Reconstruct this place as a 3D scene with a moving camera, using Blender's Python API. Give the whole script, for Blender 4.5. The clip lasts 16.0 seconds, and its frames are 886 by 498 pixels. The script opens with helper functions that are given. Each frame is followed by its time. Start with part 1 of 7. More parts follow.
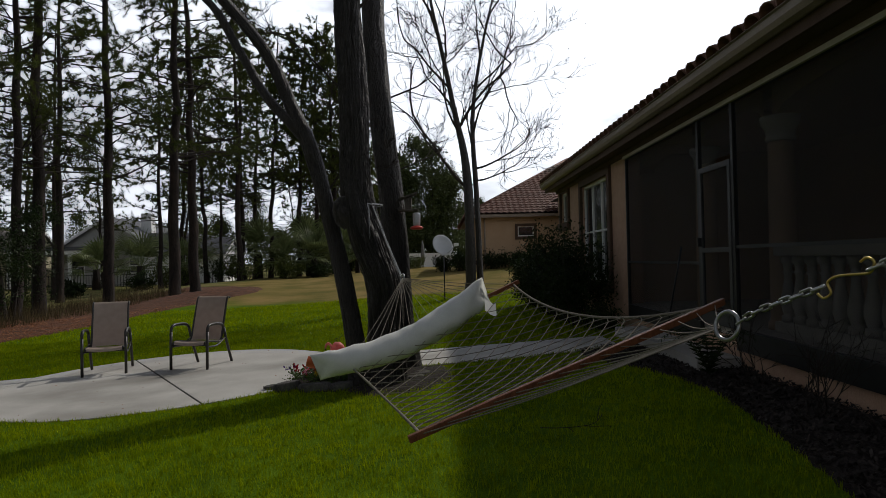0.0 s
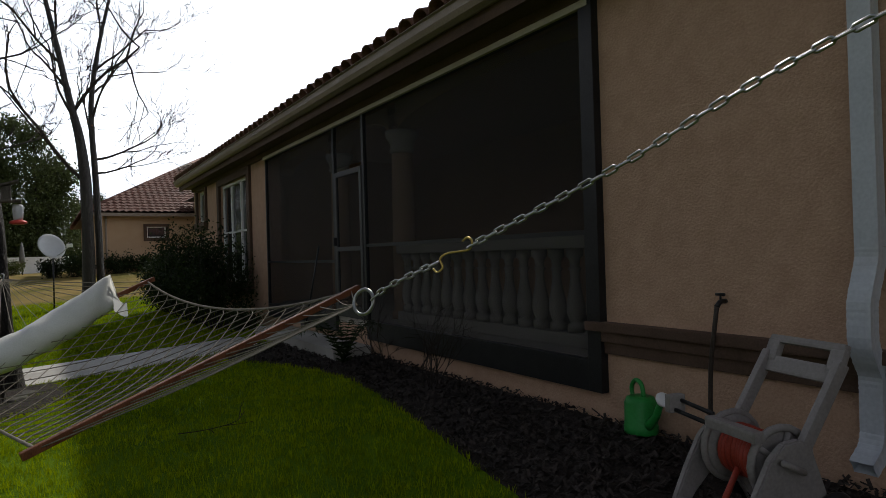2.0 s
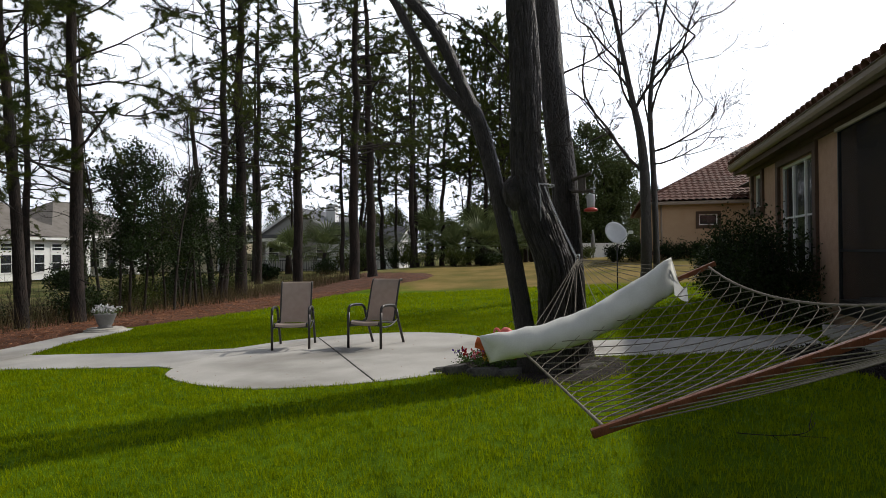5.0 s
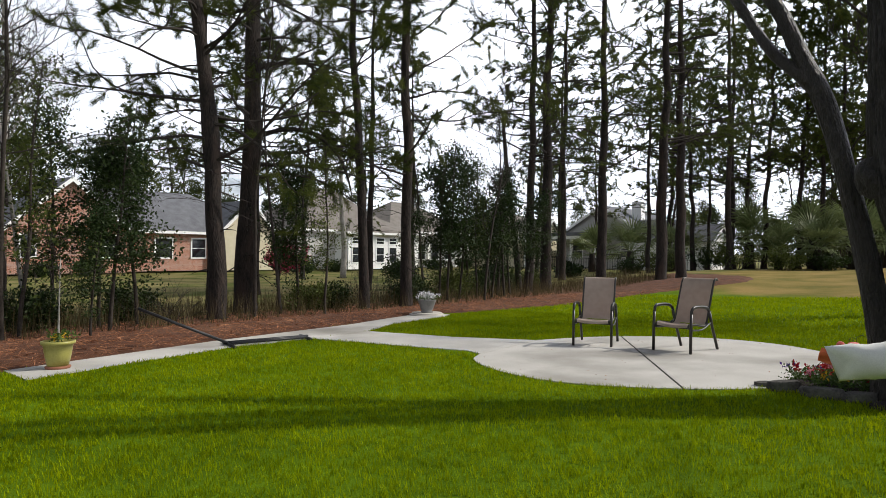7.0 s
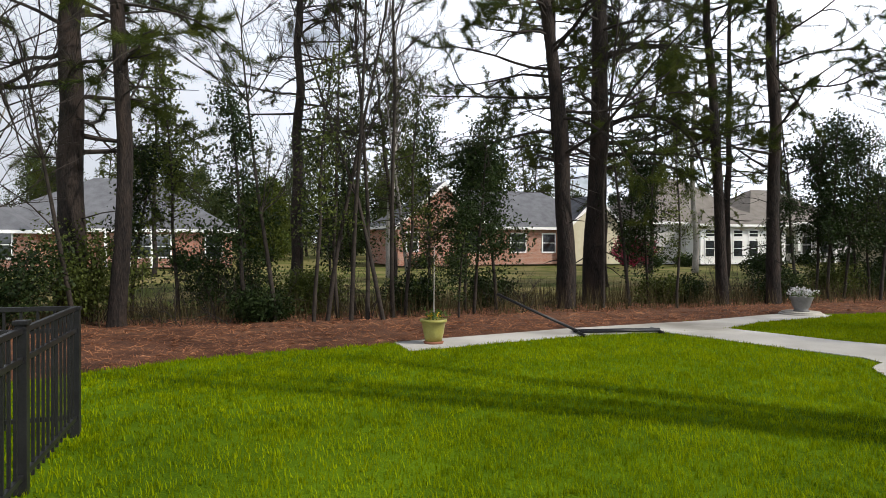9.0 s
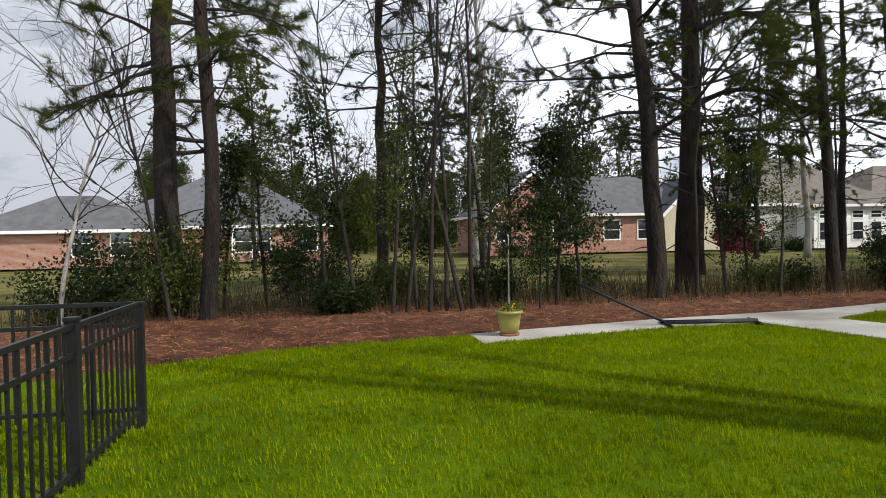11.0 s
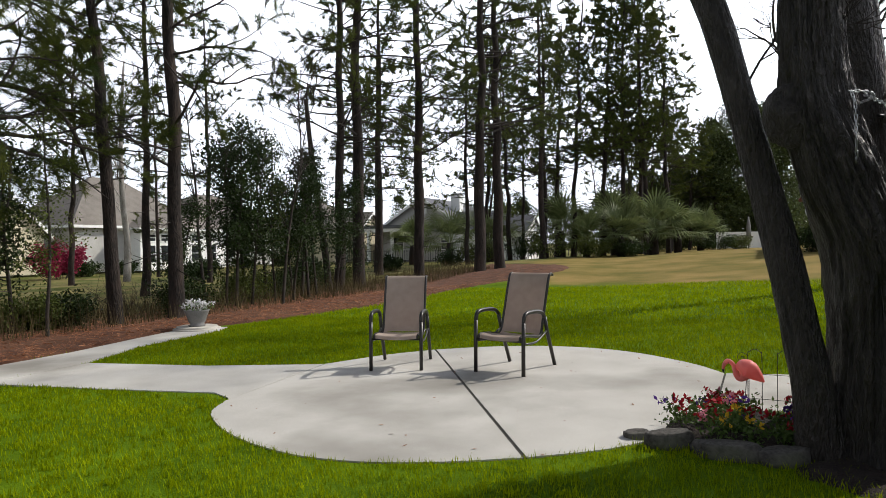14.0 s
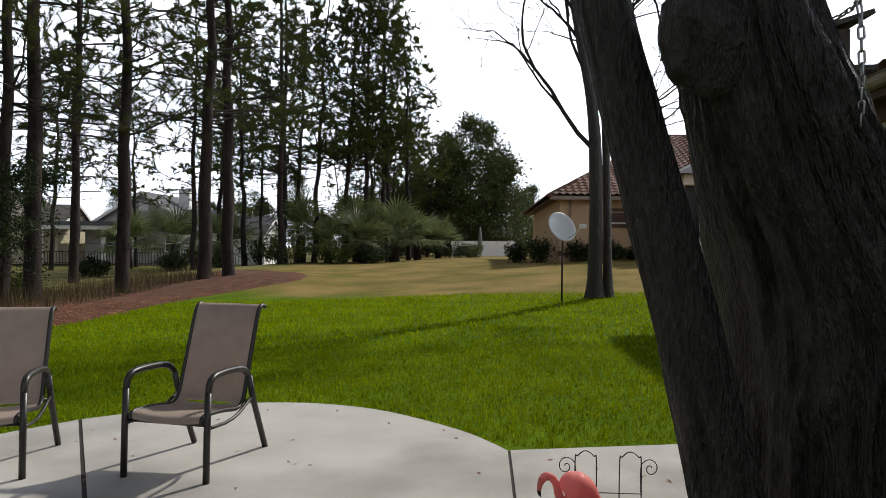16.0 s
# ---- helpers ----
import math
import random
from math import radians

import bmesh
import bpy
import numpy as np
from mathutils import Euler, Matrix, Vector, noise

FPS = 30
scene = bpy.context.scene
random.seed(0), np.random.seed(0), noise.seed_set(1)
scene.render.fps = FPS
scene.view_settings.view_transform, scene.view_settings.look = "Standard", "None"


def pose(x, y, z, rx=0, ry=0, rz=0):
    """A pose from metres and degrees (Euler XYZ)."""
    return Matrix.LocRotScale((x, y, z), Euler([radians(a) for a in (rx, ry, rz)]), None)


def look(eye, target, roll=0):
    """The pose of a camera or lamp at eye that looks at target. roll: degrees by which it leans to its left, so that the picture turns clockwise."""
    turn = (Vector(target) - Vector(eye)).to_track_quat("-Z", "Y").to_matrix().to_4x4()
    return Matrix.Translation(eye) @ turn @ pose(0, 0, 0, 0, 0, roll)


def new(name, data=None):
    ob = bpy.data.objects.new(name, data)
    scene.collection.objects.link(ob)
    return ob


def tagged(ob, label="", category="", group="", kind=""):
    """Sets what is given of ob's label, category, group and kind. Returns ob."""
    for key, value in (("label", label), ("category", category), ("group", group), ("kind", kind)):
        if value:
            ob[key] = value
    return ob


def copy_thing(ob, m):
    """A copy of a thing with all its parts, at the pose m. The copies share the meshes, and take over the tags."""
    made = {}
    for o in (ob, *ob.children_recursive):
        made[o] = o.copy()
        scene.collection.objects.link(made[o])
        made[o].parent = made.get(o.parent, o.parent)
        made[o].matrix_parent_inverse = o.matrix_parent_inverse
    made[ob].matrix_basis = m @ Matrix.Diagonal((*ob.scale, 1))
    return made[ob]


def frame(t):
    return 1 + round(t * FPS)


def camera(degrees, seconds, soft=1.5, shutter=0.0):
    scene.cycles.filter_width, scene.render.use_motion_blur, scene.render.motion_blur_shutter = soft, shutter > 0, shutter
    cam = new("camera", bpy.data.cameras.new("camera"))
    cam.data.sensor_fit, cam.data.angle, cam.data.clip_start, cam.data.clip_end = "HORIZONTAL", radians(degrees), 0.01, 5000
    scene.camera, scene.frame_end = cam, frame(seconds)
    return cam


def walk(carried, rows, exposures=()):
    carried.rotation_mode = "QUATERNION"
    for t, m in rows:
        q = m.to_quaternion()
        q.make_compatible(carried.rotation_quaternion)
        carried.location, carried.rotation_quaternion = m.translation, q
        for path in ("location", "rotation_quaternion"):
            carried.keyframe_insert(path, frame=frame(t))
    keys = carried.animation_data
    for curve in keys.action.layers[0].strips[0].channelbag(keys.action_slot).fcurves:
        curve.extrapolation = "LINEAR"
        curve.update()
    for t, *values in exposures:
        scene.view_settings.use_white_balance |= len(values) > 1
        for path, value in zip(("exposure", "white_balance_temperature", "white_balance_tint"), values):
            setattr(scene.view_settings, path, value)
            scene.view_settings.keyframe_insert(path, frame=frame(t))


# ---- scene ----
cam = camera(69.5, 16.0, soft=0.75)

PATH = [
    (0, (0.461, -0.535, 1.511), (0.47, 1.465, 1.543), -1.3),
    (0.5, (0.488, -0.585, 1.486), (0.934, 1.364, 1.514), -1.3),
    (1, (0.432, -0.665, 1.503), (1.196, 1.183, 1.532), -1.3),
    (1.5, (0.377, -0.745, 1.499), (1.331, 1.012, 1.523), -1.3),
    (2, (0.409, -0.598, 1.451), (1.465, 1.1, 1.464), -1.7),
    (2.5, (0.442, -0.529, 1.466), (1.405, 1.224, 1.482), -2.2),
    (3, (0.452, -0.449, 1.481), (1.168, 1.419, 1.503), -2.4),
    (3.5, (0.441, -0.446, 1.463), (0.805, 1.52, 1.498), -1.3),
    (4, (0.382, -0.422, 1.46), (0.459, 1.576, 1.493), -1.0),
    (4.2, (0.378, -0.38, 1.459), (0.321, 1.619, 1.491), -0.7),
    (6.3, (0.424, -0.144, 1.367), (-0.621, 1.561, 1.373), -0.0),
    (6.5, (0.384, -0.138, 1.368), (-0.741, 1.516, 1.384), 0.7),
    (7, (0.281, -0.013, 1.361), (-1.044, 1.485, 1.366), 0.7),
    (7.5, (0.216, 0.04, 1.325), (-1.317, 1.324, 1.325), 0.8),
    (8, (0.133, 0.053, 1.294), (-1.576, 1.092, 1.287), 0.8),
    (8.5, (0.079, 0.075, 1.251), (-1.748, 0.891, 1.238), 0.3),
    (9, (0.027, 0.097, 1.244), (-1.873, 0.721, 1.226), 0.2),
    (9.2, (-0.041, 0.111, 1.247), (-1.96, 0.673, 1.226), 0.4),
    (11.3, (-0.15, 0.55, 1.24), (-2.121, 0.887, 1.192), -1.2),
    (11.5, (-0.33, 0.62, 1.25), (-2.26, 1.144, 1.202), -0.8),
    (12, (-0.42, 0.83, 1.315), (-2.189, 1.763, 1.262), -0.1),
    (12.5, (-0.6, 1.208, 1.322), (-2.157, 2.461, 1.279), -0.3),
    (13, (-0.726, 1.697, 1.33), (-2.003, 3.236, 1.303), 0.1),
    (13.5, (-0.886, 2.204, 1.305), (-1.92, 3.916, 1.29), 0.0),
    (14, (-0.926, 2.771, 1.329), (-1.798, 4.57, 1.316), -0.7),
    (14.5, (-1.01, 3.36, 1.351), (-1.679, 5.245, 1.35), -0.4),
    (15, (-1.129, 4.049, 1.358), (-1.624, 5.987, 1.355), -0.1),
    (15.5, (-1.240, 4.721, 1.347), (-1.509, 6.703, 1.348), 0.1),
    (16, (-1.438, 5.31, 1.422), (-1.545, 7.307, 1.421), 0.7),
]
walk(cam, [(t, look(eye, target, roll)) for t, eye, target, roll in PATH],
     [(0, -1.4), (0.5, -1.5), (1.0, -1.1), (2.0, -0.85), (3.0, -0.85), (4.2, -0.85), (6.3, -0.33), (9, -0.24), (11.5, -0.3), (12.5, -0.22), (14, -0.25), (16, -0.52)])

# ---- world, sun, exposure ----
SUN_DIR = Vector((0.66, 0.75, 0.84)).normalized()
world = bpy.data.worlds.new("sky_world")
scene.world = world
world.use_nodes = True
wn = world.node_tree
wn.nodes.clear()


def wnode(kind, **kw):
    n = wn.nodes.new(kind)
    for k, v in kw.items():
        n.inputs[k].default_value = v
    return n


w_out = wnode("ShaderNodeOutputWorld")
w_bg = wnode("ShaderNodeBackground")
w_sky = wnode("ShaderNodeTexSky")
w_sky.sky_type = "NISHITA"
w_sky.sun_disc = False
w_sky.sun_elevation = math.asin(SUN_DIR.z)
w_sky.sun_rotation = math.atan2(SUN_DIR.x, SUN_DIR.y)
w_co = wnode("ShaderNodeTexCoord")
w_map = wnode("ShaderNodeMapping")
w_map.inputs["Scale"].default_value = (1.0, 1.0, 2.6)
w_noise = wnode("ShaderNodeTexNoise", Scale=2.6, Detail=7.0, Roughness=0.6)
w_ramp = wnode("ShaderNodeValToRGB")
w_ramp.color_ramp.elements[0].position = 0.27
w_ramp.color_ramp.elements[1].position = 0.44
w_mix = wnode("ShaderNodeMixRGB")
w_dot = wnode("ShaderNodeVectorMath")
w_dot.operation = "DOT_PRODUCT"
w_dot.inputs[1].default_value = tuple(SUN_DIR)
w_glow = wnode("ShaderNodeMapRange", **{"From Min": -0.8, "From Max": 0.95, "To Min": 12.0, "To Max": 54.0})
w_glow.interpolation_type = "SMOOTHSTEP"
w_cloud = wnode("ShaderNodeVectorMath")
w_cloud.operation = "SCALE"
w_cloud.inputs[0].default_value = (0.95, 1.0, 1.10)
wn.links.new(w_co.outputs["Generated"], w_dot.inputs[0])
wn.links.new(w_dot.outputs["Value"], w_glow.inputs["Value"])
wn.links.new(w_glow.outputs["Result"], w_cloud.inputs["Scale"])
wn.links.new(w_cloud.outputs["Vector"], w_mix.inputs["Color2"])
wn.links.new(w_co.outputs["Generated"], w_map.inputs["Vector"])
wn.links.new(w_map.outputs["Vector"], w_noise.inputs["Vector"])
wn.links.new(w_noise.outputs["Fac"], w_ramp.inputs["Fac"])
# clouds thin out towards the zenith
w_sep = wnode("ShaderNodeSeparateXYZ")
w_high = wnode("ShaderNodeMapRange", **{"From Min": 0.36, "From Max": 0.62, "To Min": 1.0, "To Max": 0.10})
w_mul = wnode("ShaderNodeMath")
w_mul.operation = "MULTIPLY"
wn.links.new(w_co.outputs["Generated"], w_sep.inputs[0])
wn.links.new(w_sep.outputs["Z"], w_high.inputs["Value"])
wn.links.new(w_ramp.outputs["Color"], w_mul.inputs[0])
wn.links.new(w_high.outputs["Result"], w_mul.inputs[1])
wn.links.new(w_mul.outputs[0], w_mix.inputs["Fac"])
wn.links.new(w_sky.outputs["Color"], w_mix.inputs["Color1"])
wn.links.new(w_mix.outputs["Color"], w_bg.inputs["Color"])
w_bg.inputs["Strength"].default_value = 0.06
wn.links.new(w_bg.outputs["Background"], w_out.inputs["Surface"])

sun_data = bpy.data.lights.new("sun", "SUN")
sun_data.energy = 5.0
sun_data.angle = radians(1.6)
sun_data.color = (1.0, 0.95, 0.86)
sun = new("sun", sun_data)
sun.matrix_world = look(SUN_DIR * 60, (0, 0, 0))

# ---- materials ----
MATS = {}


def material(name, a, b, scale=8.0, rough=0.8, bump=0.3, fine=60.0, c=None, metal=0.0, stretch=(1, 1, 1), spec=0.3, vary=0.0, dist=0.02):
    """Two noise scales between the colours a and b, stains of c, bump from both."""
    m = bpy.data.materials.new(name)
    MATS[name] = m
    m.use_nodes = True
    nt = m.node_tree
    bs = nt.nodes["Principled BSDF"]
    bs.inputs["Roughness"].default_value = rough
    bs.inputs["Metallic"].default_value = metal
    bs.inputs["Specular IOR Level"].default_value = spec
    co = nt.nodes.new("ShaderNodeTexCoord")
    mp = nt.nodes.new("ShaderNodeMapping")
    mp.inputs["Scale"].default_value = stretch
    nt.links.new(co.outputs["Object"], mp.inputs["Vector"])
    n1 = nt.nodes.new("ShaderNodeTexNoise")
    n1.inputs["Scale"].default_value = scale
    n1.inputs["Detail"].default_value = 5
    n2 = nt.nodes.new("ShaderNodeTexNoise")
    n2.inputs["Scale"].default_value = fine
    n2.inputs["Detail"].default_value = 3
    for n in (n1, n2):
        nt.links.new(mp.outputs["Vector"], n.inputs["Vector"])
    ad = nt.nodes.new("ShaderNodeMath")
    ad.operation = "MULTIPLY_ADD"
    ad.inputs[1].default_value = 0.5
    nt.links.new(n2.outputs["Fac"], ad.inputs[0])
    half = nt.nodes.new("ShaderNodeMath")
    half.operation = "MULTIPLY"
    half.inputs[1].default_value = 0.5
    nt.links.new(n1.outputs["Fac"], half.inputs[0])
    nt.links.new(half.outputs[0], ad.inputs[2])
    rp = nt.nodes.new("ShaderNodeValToRGB")
    rp.color_ramp.elements[0].position = 0.36
    rp.color_ramp.elements[1].position = 0.64
    rp.color_ramp.elements[0].color = (*a, 1)
    rp.color_ramp.elements[1].color = (*b, 1)
    nt.links.new(ad.outputs[0], rp.inputs["Fac"])
    colour = rp.outputs["Color"]
    if c:
        n3 = nt.nodes.new("ShaderNodeTexNoise")
        n3.inputs["Scale"].default_value = scale * 0.23
        n3.inputs["Detail"].default_value = 6
        nt.links.new(mp.outputs["Vector"], n3.inputs["Vector"])
        r3 = nt.nodes.new("ShaderNodeValToRGB")
        r3.color_ramp.elements[0].position = 0.5
        r3.color_ramp.elements[1].position = 0.68
        nt.links.new(n3.outputs["Fac"], r3.inputs["Fac"])
        mx = nt.nodes.new("ShaderNodeMixRGB")
        mx.inputs["Color2"].default_value = (*c, 1)
        nt.links.new(r3.outputs["Color"], mx.inputs["Fac"])
        nt.links.new(colour, mx.inputs["Color1"])
        colour = mx.outputs["Color"]
    if vary:
        ob = nt.nodes.new("ShaderNodeObjectInfo")
        geo = nt.nodes.new("ShaderNodeNewGeometry")
        sm = nt.nodes.new("ShaderNodeMath")
        sm.operation = "ADD"
        nt.links.new(ob.outputs["Random"], sm.inputs[0])
        nt.links.new(geo.outputs["Random Per Island"], sm.inputs[1])
        mr = nt.nodes.new("ShaderNodeMapRange")
        mr.inputs["From Max"].default_value = 2.0
        mr.inputs["To Min"].default_value = 1 - vary
        mr.inputs["To Max"].default_value = 1 + vary
        nt.links.new(sm.outputs[0], mr.inputs["Value"])
        hs = nt.nodes.new("ShaderNodeHueSaturation")
        nt.links.new(mr.outputs["Result"], hs.inputs["Value"])
        nt.links.new(colour, hs.inputs["Color"])
        colour = hs.outputs["Color"]
    nt.links.new(colour, bs.inputs["Base Color"])
    if bump:
        bp = nt.nodes.new("ShaderNodeBump")
        bp.inputs["Strength"].default_value = bump
        bp.inputs["Distance"].default_value = dist
        nt.links.new(ad.outputs[0], bp.inputs["Height"])
        nt.links.new(bp.outputs["Normal"], bs.inputs["Normal"])
    return m


def leafy(name, a, b, rough=0.5, through_light=0.35):
    """Leaf stuff: colour varies leaf by leaf, some light passes through."""
    m = material(name, a, b, scale=1.1, fine=9.0, rough=rough, bump=0.0, vary=0.45, spec=0.12)
    nt = m.node_tree
    bs = nt.nodes["Principled BSDF"]
    tr = nt.nodes.new("ShaderNodeBsdfTranslucent")
    mx = nt.nodes.new("ShaderNodeMixShader")
    mx.inputs["Fac"].default_value = through_light
    nt.links.new(bs.inputs["Base Color"].links[0].from_socket, tr.inputs["Color"])
    nt.links.new(bs.outputs[0], mx.inputs[1])
    nt.links.new(tr.outputs[0], mx.inputs[2])
    nt.links.new(mx.outputs[0], nt.nodes["Material Output"].inputs["Surface"])
    return m


M_BLADE = leafy("grass_blade", (0.145, 0.210, 0.001), (0.300, 0.355, 0.002), 0.7, 0.46)
M_BLADE.node_tree.nodes["Principled BSDF"].inputs["Specular IOR Level"].default_value = 0.03
M_STUCCO = material("stucco", (0.43, 0.272, 0.184), (0.53, 0.35, 0.243), 7.0, 0.9, 0.8, 55, dist=0.02)
M_BROWN = material("brown_trim", (0.075, 0.045, 0.030), (0.115, 0.072, 0.050), 5, 0.75, 0.3, 70)
M_SOFFIT = material("soffit", (0.10, 0.065, 0.045), (0.13, 0.085, 0.06), 3, 0.7, 0.1, 40)
M_GUTTER = material("gutter_paint", (0.24, 0.19, 0.15), (0.30, 0.24, 0.19), 3, 0.45, 0.05, 40)
M_CREAM = material("cream_trim", (0.50, 0.44, 0.36), (0.58, 0.52, 0.44), 4, 0.6, 0.1, 50)
M_TILE = material("roof_tile", (0.10, 0.042, 0.030), (0.20, 0.10, 0.075), 1.6, 0.75, 0.3, 30, c=(0.075, 0.05, 0.042), vary=0.25)
M_CONC = material("concrete", (0.41, 0.39, 0.36), (0.53, 0.51, 0.475), 1.8, 0.9, 0.35, 120, c=(0.235, 0.22, 0.195), dist=0.006)
M_BLACK = material("black_frame", (0.010, 0.010, 0.011), (0.022, 0.022, 0.024), 6, 0.4, 0.1, 90)
M_WHITE = material("white_paint", (0.72, 0.72, 0.70), (0.82, 0.82, 0.80), 4, 0.5, 0.08, 60)
M_STONE = material("cast_stone", (0.40, 0.37, 0.33), (0.50, 0.47, 0.42), 3, 0.85, 0.25, 70)
M_DARKROOM = material("porch_plaster", (0.40, 0.27, 0.18), (0.46, 0.32, 0.22), 2, 0.9, 0.3, 60)
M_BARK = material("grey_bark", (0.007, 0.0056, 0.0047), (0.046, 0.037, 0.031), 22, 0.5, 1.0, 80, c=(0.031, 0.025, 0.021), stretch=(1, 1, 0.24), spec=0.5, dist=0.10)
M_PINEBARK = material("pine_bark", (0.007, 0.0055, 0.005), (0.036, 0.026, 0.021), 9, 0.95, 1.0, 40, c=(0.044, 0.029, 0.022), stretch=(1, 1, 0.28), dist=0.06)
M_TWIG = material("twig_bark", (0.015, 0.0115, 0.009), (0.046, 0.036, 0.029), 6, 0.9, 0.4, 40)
M_PALEBARK = material("pale_bark", (0.16, 0.145, 0.125), (0.36, 0.34, 0.31), 5, 0.9, 0.5, 40, stretch=(1, 1, 0.4))
M_NEEDLE = leafy("pine_needle", (0.022, 0.040, 0.009), (0.100, 0.112, 0.018), 0.5, 0.45)
M_LEAF = leafy("evergreen_leaf", (0.009, 0.020, 0.006), (0.036, 0.054, 0.014), 0.5, 0.25)
M_LIGHTLEAF = leafy("light_leaf", (0.04, 0.058, 0.012), (0.11, 0.13, 0.03), 0.5, 0.35)
M_PALM = leafy("palm_leaf", (0.09, 0.12, 0.045), (0.19, 0.22, 0.09), 0.5, 0.25)
M_REDLEAF = leafy("magenta_bloom", (0.16, 0.012, 0.035), (0.28, 0.03, 0.07), 0.6, 0.3)
M_STRAW = material("pine_straw", (0.030, 0.011, 0.005), (0.15, 0.058, 0.027), 3, 0.95, 0.9, 55, c=(0.115, 0.052, 0.028), dist=0.03)
M_NEEDLES_DRY = material("dry_needle", (0.14, 0.05, 0.022), (0.34, 0.16, 0.08), 3, 0.9, 0.0, 30, vary=0.5)
M_MULCH = material("bark_mulch", (0.010, 0.007, 0.006), (0.040, 0.028, 0.022), 14, 0.95, 1.0, 80, dist=0.04)
M_CHIP = material("bark_chip", (0.008, 0.006, 0.005), (0.055, 0.043, 0.037), 9, 0.9, 0.3, 60, vary=0.6)
M_SHINGLE = material("grey_shingle", (0.085, 0.087, 0.096), (0.15, 0.152, 0.165), 1.5, 0.92, 0.5, 30)
M_SHINGLE_WARM = material("brown_shingle", (0.13, 0.115, 0.10), (0.20, 0.18, 0.16), 1.5, 0.92, 0.5, 30)
M_SIDING = material("grey_siding", (0.38, 0.37, 0.35), (0.46, 0.45, 0.43), 2, 0.7, 0.1, 30)
M_CREAMSIDING = material("cream_siding", (0.47, 0.42, 0.29), (0.54, 0.49, 0.36), 2, 0.7, 0.1, 30)
M_SLING = leafy("sling_fabric", (0.40, 0.315, 0.265), (0.48, 0.395, 0.335), 0.8, 0.38)
M_CHAIRFRAME = material("bronze_frame", (0.012, 0.010, 0.009), (0.026, 0.021, 0.018), 7, 0.38, 0.05, 60, spec=0.5)


def brick_material():
    m = material("brick_wall", (0.25, 0.10, 0.065), (0.36, 0.17, 0.11), 2, 0.9, 0.3, 40)
    nt = m.node_tree
    bs = nt.nodes["Principled BSDF"]
    br = nt.nodes.new("ShaderNodeTexBrick")
    br.inputs["Scale"].default_value = 1.0
    br.inputs["Brick Width"].default_value = 0.22
    br.inputs["Row Height"].default_value = 0.075
    br.inputs["Mortar Size"].default_value = 0.008
    br.inputs["Color1"].default_value = (0.24, 0.085, 0.05, 1)
    br.inputs["Color2"].default_value = (0.38, 0.17, 0.11, 1)
    br.inputs["Mortar"].default_value = (0.42, 0.38, 0.33, 1)
    co = nt.nodes.new("ShaderNodeTexCoord")
    sp = nt.nodes.new("ShaderNodeSeparateXYZ")
    ad = nt.nodes.new("ShaderNodeMath")
    cb = nt.nodes.new("ShaderNodeCombineXYZ")
    nt.links.new(co.outputs["Object"], sp.inputs[0])
    nt.links.new(sp.outputs["X"], ad.inputs[0])
    nt.links.new(sp.outputs["Y"], ad.inputs[1])
    nt.links.new(ad.outputs[0], cb.inputs["X"])
    nt.links.new(sp.outputs["Z"], cb.inputs["Y"])
    nt.links.new(cb.outputs[0], br.inputs["Vector"])
    nt.links.new(br.outputs["Color"], bs.inputs["Base Color"])
    return m


M_BRICK = brick_material()


def glass_material():
    m = material("window_glass", (0.02, 0.024, 0.028), (0.03, 0.034, 0.038), 2, 0.06, 0.0, 20, spec=0.9)
    return m


M_GLASS = glass_material()


def screen_material():
    """Insect screen: a dark weave with open holes."""
    m = material("insect_screen", (0.008, 0.008, 0.009), (0.014, 0.014, 0.015), 3, 0.7, 0.0, 30)
    nt = m.node_tree
    tr = nt.nodes.new("ShaderNodeBsdfTransparent")
    mx = nt.nodes.new("ShaderNodeMixShader")
    mx.inputs["Fac"].default_value = 0.36
    nt.links.new(tr.outputs[0], mx.inputs[1])
    nt.links.new(nt.nodes["Principled BSDF"].outputs[0], mx.inputs[2])
    nt.links.new(mx.outputs[0], nt.nodes["Material Output"].inputs["Surface"])
    return m


M_SCREEN = screen_material()


